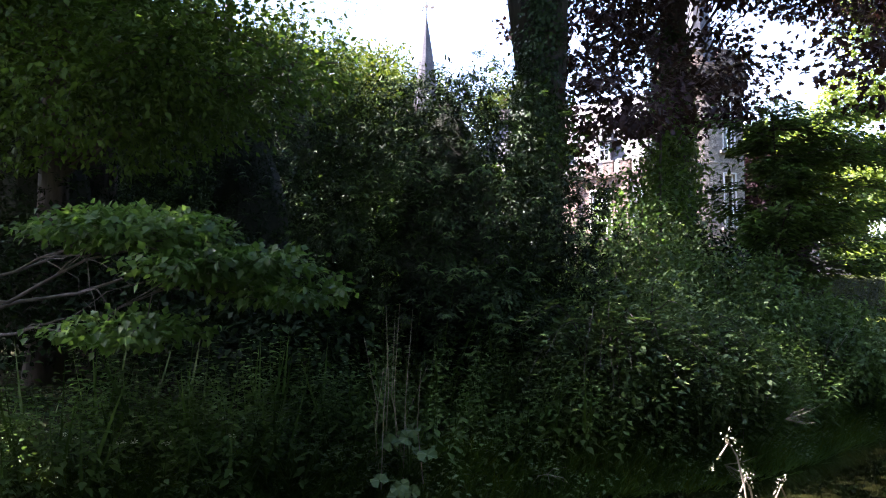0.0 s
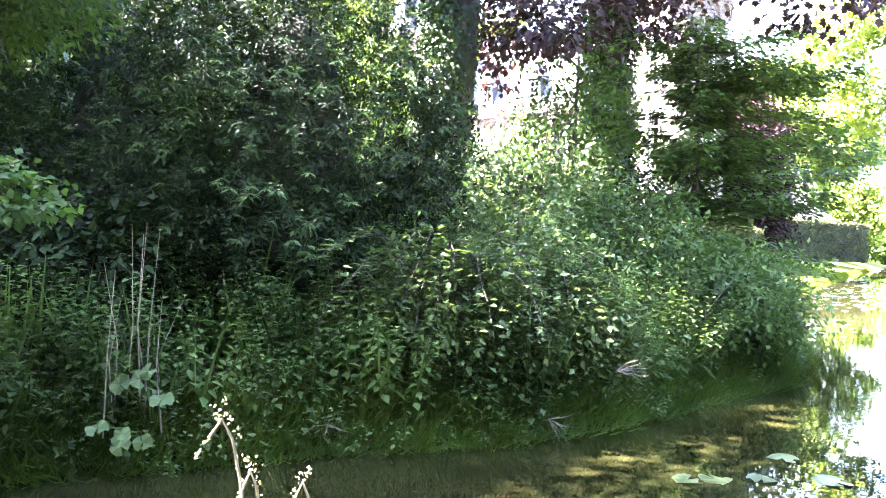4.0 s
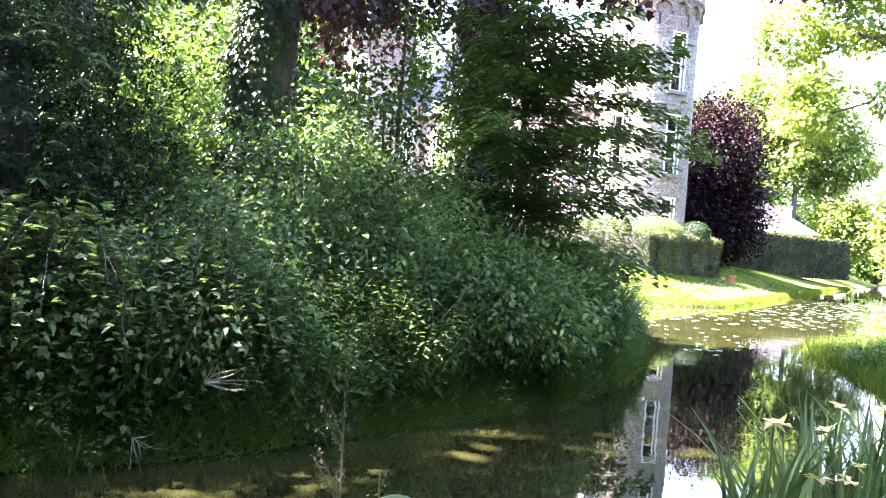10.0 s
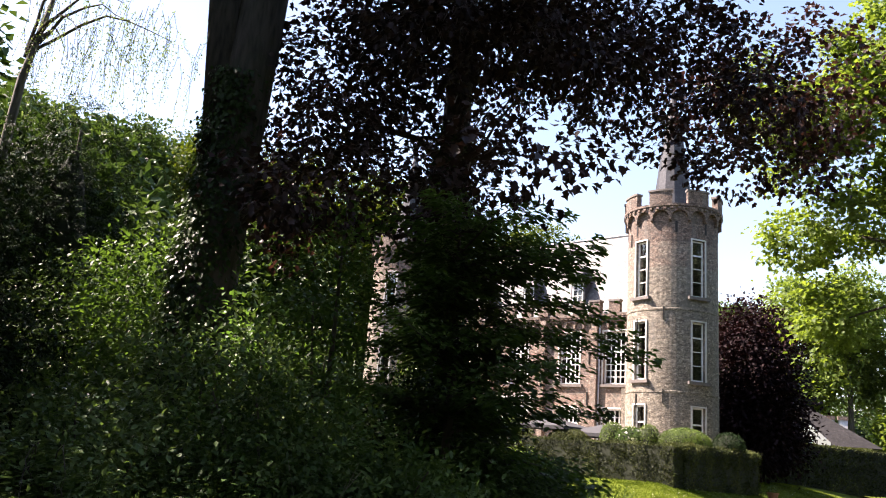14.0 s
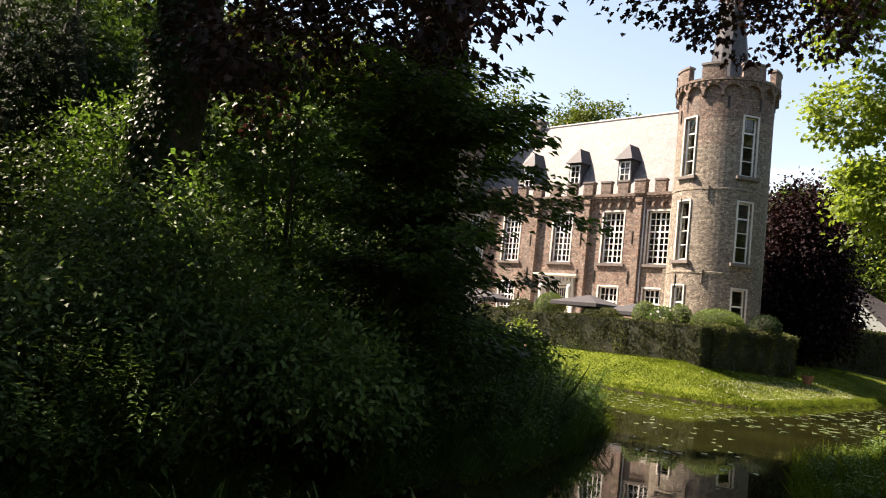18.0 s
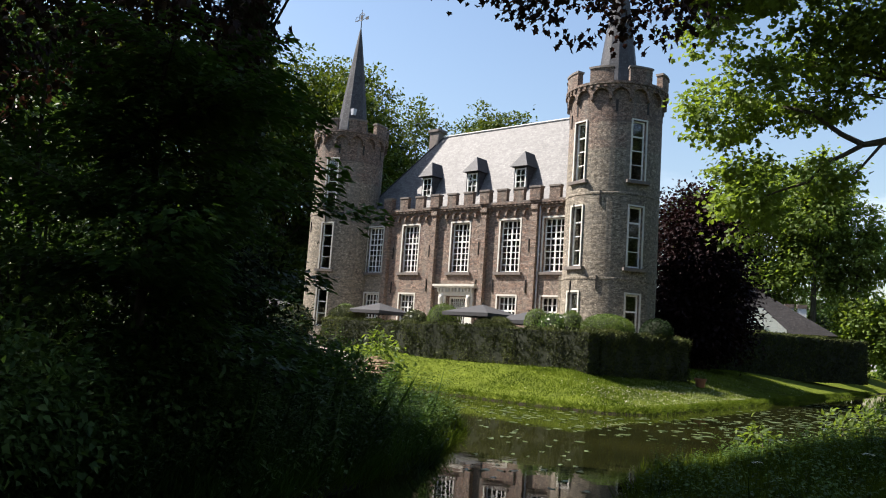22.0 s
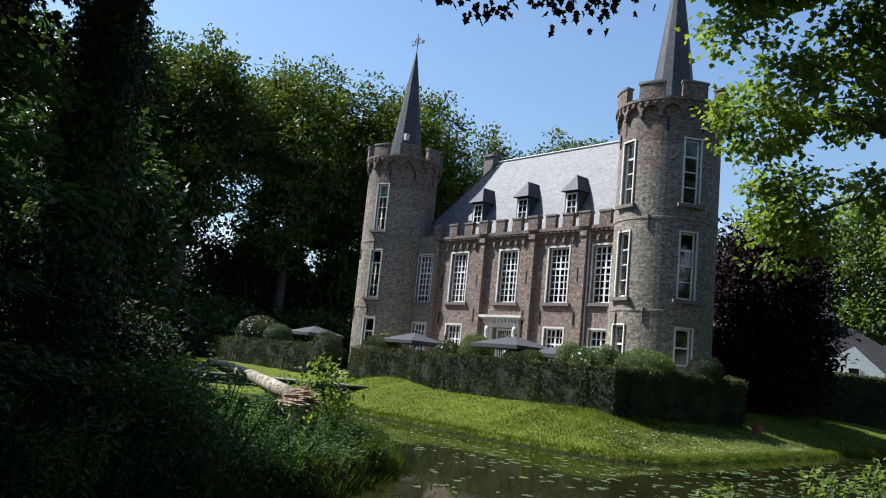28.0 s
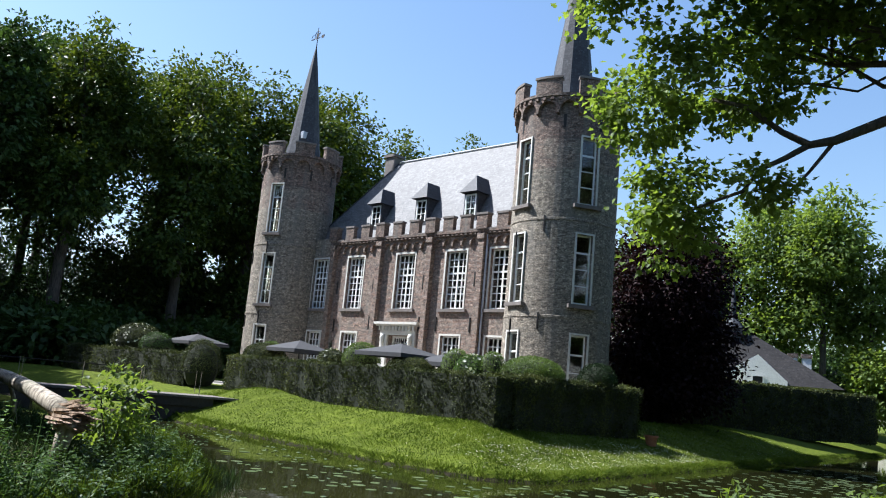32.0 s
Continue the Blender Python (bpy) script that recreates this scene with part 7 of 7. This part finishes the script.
# white nodding flower spikes close to the path's start
sp = thing("white_flower_spike", "pale cream nodding flower spikes beside the path", "plant", Matrix.Translation((1.14, 3.0, gz(1.14, 3.0))))
for dx, dy, hh, ben in ((0, 0, 1.5, -0.16), (0.05, 0.04, 1.3, -0.1), (0.1, 0.06, 1.26, 0.1)):
    q = [(dx + ben * max(0, s - 0.6) ** 1.4 * 3, dy, hh * min(s, 0.86) + (0.06 if 0.7 < s < 0.95 else 0)) for s in np.linspace(0, 1, 12)]
    part("stem", MB().tube(q, [0.005] * 12, 5), M["straw"], sp)
    P = np.repeat(np.array(q[5:]), 14, 0) + np.repeat(np.diff(np.array(q[4:]), axis=0), 14, 0) * rng.random((98, 1)) + rng.normal(0, 0.006, (98, 3))
    part("flower_head", leaf_mesh("flower_head", P, spread(98), spread(98), 0.011, 0.009, M["cream"]), None, sp)


# bramble canes that arch over the nettles, leaflets in threes along their upper side
def bramble(x, y, canes, label):
    z0 = gz(x, y) - 0.05
    t = thing("bramble", label, "bramble", Matrix.Translation((x, y, z0)), "brambles on the bank")
    P, D = [], []
    for ex, ey, top, drop in canes:
        q = [np.array([ex * s, ey * s, top * (1 - (1 - min(s / 0.62, 1.0)) ** 2) - drop * max(0, s - 0.62) ** 1.6 * 2.2]) for s in np.linspace(0, 1, 14)]
        q = [v + rng.normal(0, 0.012, 3) for v in q]
        part("cane", MB().tube([tuple(v) for v in q], [0.007 - 0.0003 * i for i in range(14)], 5), M["bark_dark"], t)
        way = unit(np.array([ex, ey, 0.0]))
        side = np.array([-way[1], way[0], 0.0])
        for s in np.arange(2.5, 13, 0.36):
            i = int(s)
            c = q[i] + (q[min(i + 1, 13)] - q[i]) * (s - i)
            o = side * rng.choice([-1, 1]) + way * rng.uniform(-0.3, 0.6) + np.array([0, 0, rng.uniform(0.0, 0.7)])
            c = c + unit(o) * rng.uniform(0.04, 0.1)
            for turn in (-1.0, 0.0, 1.0):
                P.append(c)
                D.append(unit(o) + turn * 0.9 * way + rng.normal(0, 0.15, 3))
    P, D = np.array(P), np.array(D)
    n = len(P)
    part("leaves", leaf_mesh("leaves", P, D, unit(np.array([0, 0, 1.0]) + spread(n) * 0.35), rng.uniform(0.065, 0.11, n), rng.uniform(0.045, 0.07, n), M["leaf_bramble"]), None, t)


bramble(1.5, 9.2, [(rng.uniform(-1.2, 1.2), rng.uniform(-1.6, -0.5), rng.uniform(1.2, 1.62), rng.uniform(0.5, 1.6)) for _ in range(26)], "arching bramble canes with pale green leaves")
bramble(2.6, 9.9, [(rng.uniform(-1.1, 1.1), rng.uniform(-1.5, -0.3), rng.uniform(1.0, 1.5), rng.uniform(0.5, 1.4)) for _ in range(20)], "arching bramble canes over the nettles")

# dead stems and twigs on the bank
def dry_plant(x, y, n, h, label, sx=0.35):
    t = thing("dry_plant", label, "dead plant", Matrix.Translation((x, y, gz(x, y))))
    for _ in range(n):
        bx, by = rng.normal(0, sx), rng.normal(0, 0.15)
        k = h * rng.uniform(0.6, 1.05)
        part("stem", MB().tube([(bx, by, 0), (bx + rng.normal(0, 0.04), by, k * 0.5), (bx + rng.normal(0, 0.2), by, k)], [0.006, 0.0045, 0.002], 5), M["straw"], t)


dry_plant(-0.95, 6.95, 9, 1.6, "tall dry bleached stems standing in the nettles", 0.22)
dry_plant(4.7, 11.2, 5, 1.6, "dry forked stems above the herbs", 0.25)
dry_plant(3.3, 8.9, 3, 1.4, "dry stems leaning over the nettles", 0.3)


def dead_twig(x, y, z, label, n=9, ln=0.5, dirn=(1, 0)):
    t = thing("dead_twig", label, "twig", Matrix.Translation((x, y, z)))
    for _ in range(n):
        d = np.array([dirn[0], dirn[1], 0.0]) + rng.normal(0, 0.45, 3)
        d = d / np.linalg.norm(d) * ln * rng.uniform(0.5, 1.1)
        part("twig", MB().tube([(0, 0, 0), tuple(d * 0.5 + rng.normal(0, 0.03, 3)), tuple(d)], [0.004, 0.0028, 0.0012], 5), M["straw"], t)


dead_twig(3.2, 8.05, 0.72, "bleached branching dead twig over the water", 7, 0.5, (0.9, 0.3))
dead_twig(2.6, 8.25, 0.2, "bare roots hanging to the water", 8, 0.4, (0.5, -0.6))
dead_twig(0.6, 7.45, 0.25, "bare twigs hanging to the water", 6, 0.5, (0.5, -0.6))

# broad-leaved plants at the water
bd = thing("butterbur", "broad round grey-green leaves at the water's edge", "plant", Matrix.Translation((-0.75, 6.95, gz(-0.75, 6.95))))
for i in range(13):
    a, rr, zz = rng.uniform(0, 6.28), rng.uniform(0.05, 0.4), rng.uniform(0.0, 0.6)
    c = (rr * math.cos(a), rr * math.sin(a) - 0.25, zz)
    part("stalk", MB().tube([(0, 0, -0.05), (c[0] * 0.5, c[1] * 0.5, zz * 0.7), c], [0.008, 0.007, 0.006], 5), M["leaf_nettle"], bd)
    rl, tilt = rng.uniform(0.06, 0.10), Matrix.Rotation(rng.uniform(0.4, 1.1), 4, "X") @ Matrix.Rotation(rng.uniform(0, 6.28), 4, "Z")
    rim = [Vector((rl * (1 + 0.06 * math.sin(5 * q)) * math.cos(q), rl * math.sin(q), 0.02 * math.sin(3 * q))) for q in np.linspace(0.3, 5.98, 12)]
    lf, hub = MB(), Vector(c)
    for q0, q1 in zip(rim[:-1], rim[1:]):
        lf.quad([hub, hub + tilt @ q0, hub + tilt @ q1])
    part("leaf", lf, M["leaf_bramble"], bd, smooth=True)

# white umbels scattered on the near bank
for i in range(16):
    x, y = rng.uniform(13.0, 18.0), rng.uniform(14.0, 21.5)
    u = thing("cow_parsley", "white flat-topped flower heads above the grass", "flower", Matrix.Translation((x, y, gz(x, y))), "white flowers on the near bank")
    hh = rng.uniform(0.45, 0.8)
    part("stem", MB().tube([(0, 0, -0.03), (0.02, 0.01, hh * 0.5), (0.05, 0.0, hh)], [0.006, 0.005, 0.003], 5), M["leaf_nettle"], u)
    k = 46
    ang, rr = rng.uniform(0, 6.28, k), 0.075 * np.sqrt(rng.random(k))
    P = np.stack([0.05 + rr * np.cos(ang), rr * np.sin(ang), hh + 0.03 - rr * 0.25], 1)
    part("umbel", leaf_mesh("umbel", P, spread(k) * np.array([1, 1, 0.2]), np.tile([0, 0, 1.0], (k, 1)), 0.022, 0.02, M["blossom"]), None, u)

# terracotta pot with a small plant at the hedge's end
px, py = at_uv(14.35, -1.6)
pot = thing("flower_pot", "terracotta pot with a small green plant on the lawn", "flower pot", Matrix.Translation((px, py, gz(px, py))))
part("pot", MB().lathe([(0.02, 0.0), (0.2, 0.0), (0.27, 0.38), (0.31, 0.38), (0.31, 0.46), (0.26, 0.46), (0.24, 0.4), (0.02, 0.4)], 18), M["terracotta"], pot)
n = 160
d = spread(n) * np.array([1, 1, 0.7])
part("plant", leaf_mesh("plant", d * 0.2 + np.array([0, 0, 0.62]), d + np.array([0, 0, 0.4]), spread(n), 0.11, 0.05, M["leaf_box"]), None, pot)

# small white flowers on the shaded shore
for i in range(14):
    x, y = rng.uniform(-4.2, -1.4), rng.uniform(5.7, 6.9)
    u = thing("white_flower", "small white flower head in the shore herbs", "flower", Matrix.Translation((x, y, gz(x, y))), "white flowers on the shore")
    hh = rng.uniform(0.3, 0.5)
    part("stem", MB().tube([(0, 0, -0.03), (0.01, 0.01, hh * 0.5), (0.03, 0.0, hh)], [0.005, 0.004, 0.003], 5), M["leaf_nettle"], u)
    k = 22
    part("flower_head", leaf_mesh("flower_head", np.array([0.03, 0, hh]) + spread(k) * np.array([0.035, 0.035, 0.012]), spread(k) * np.array([1, 1, 0.2]), np.tile([0, 0, 1.0], (k, 1)), 0.022, 0.018, M["blossom"]), None, u)
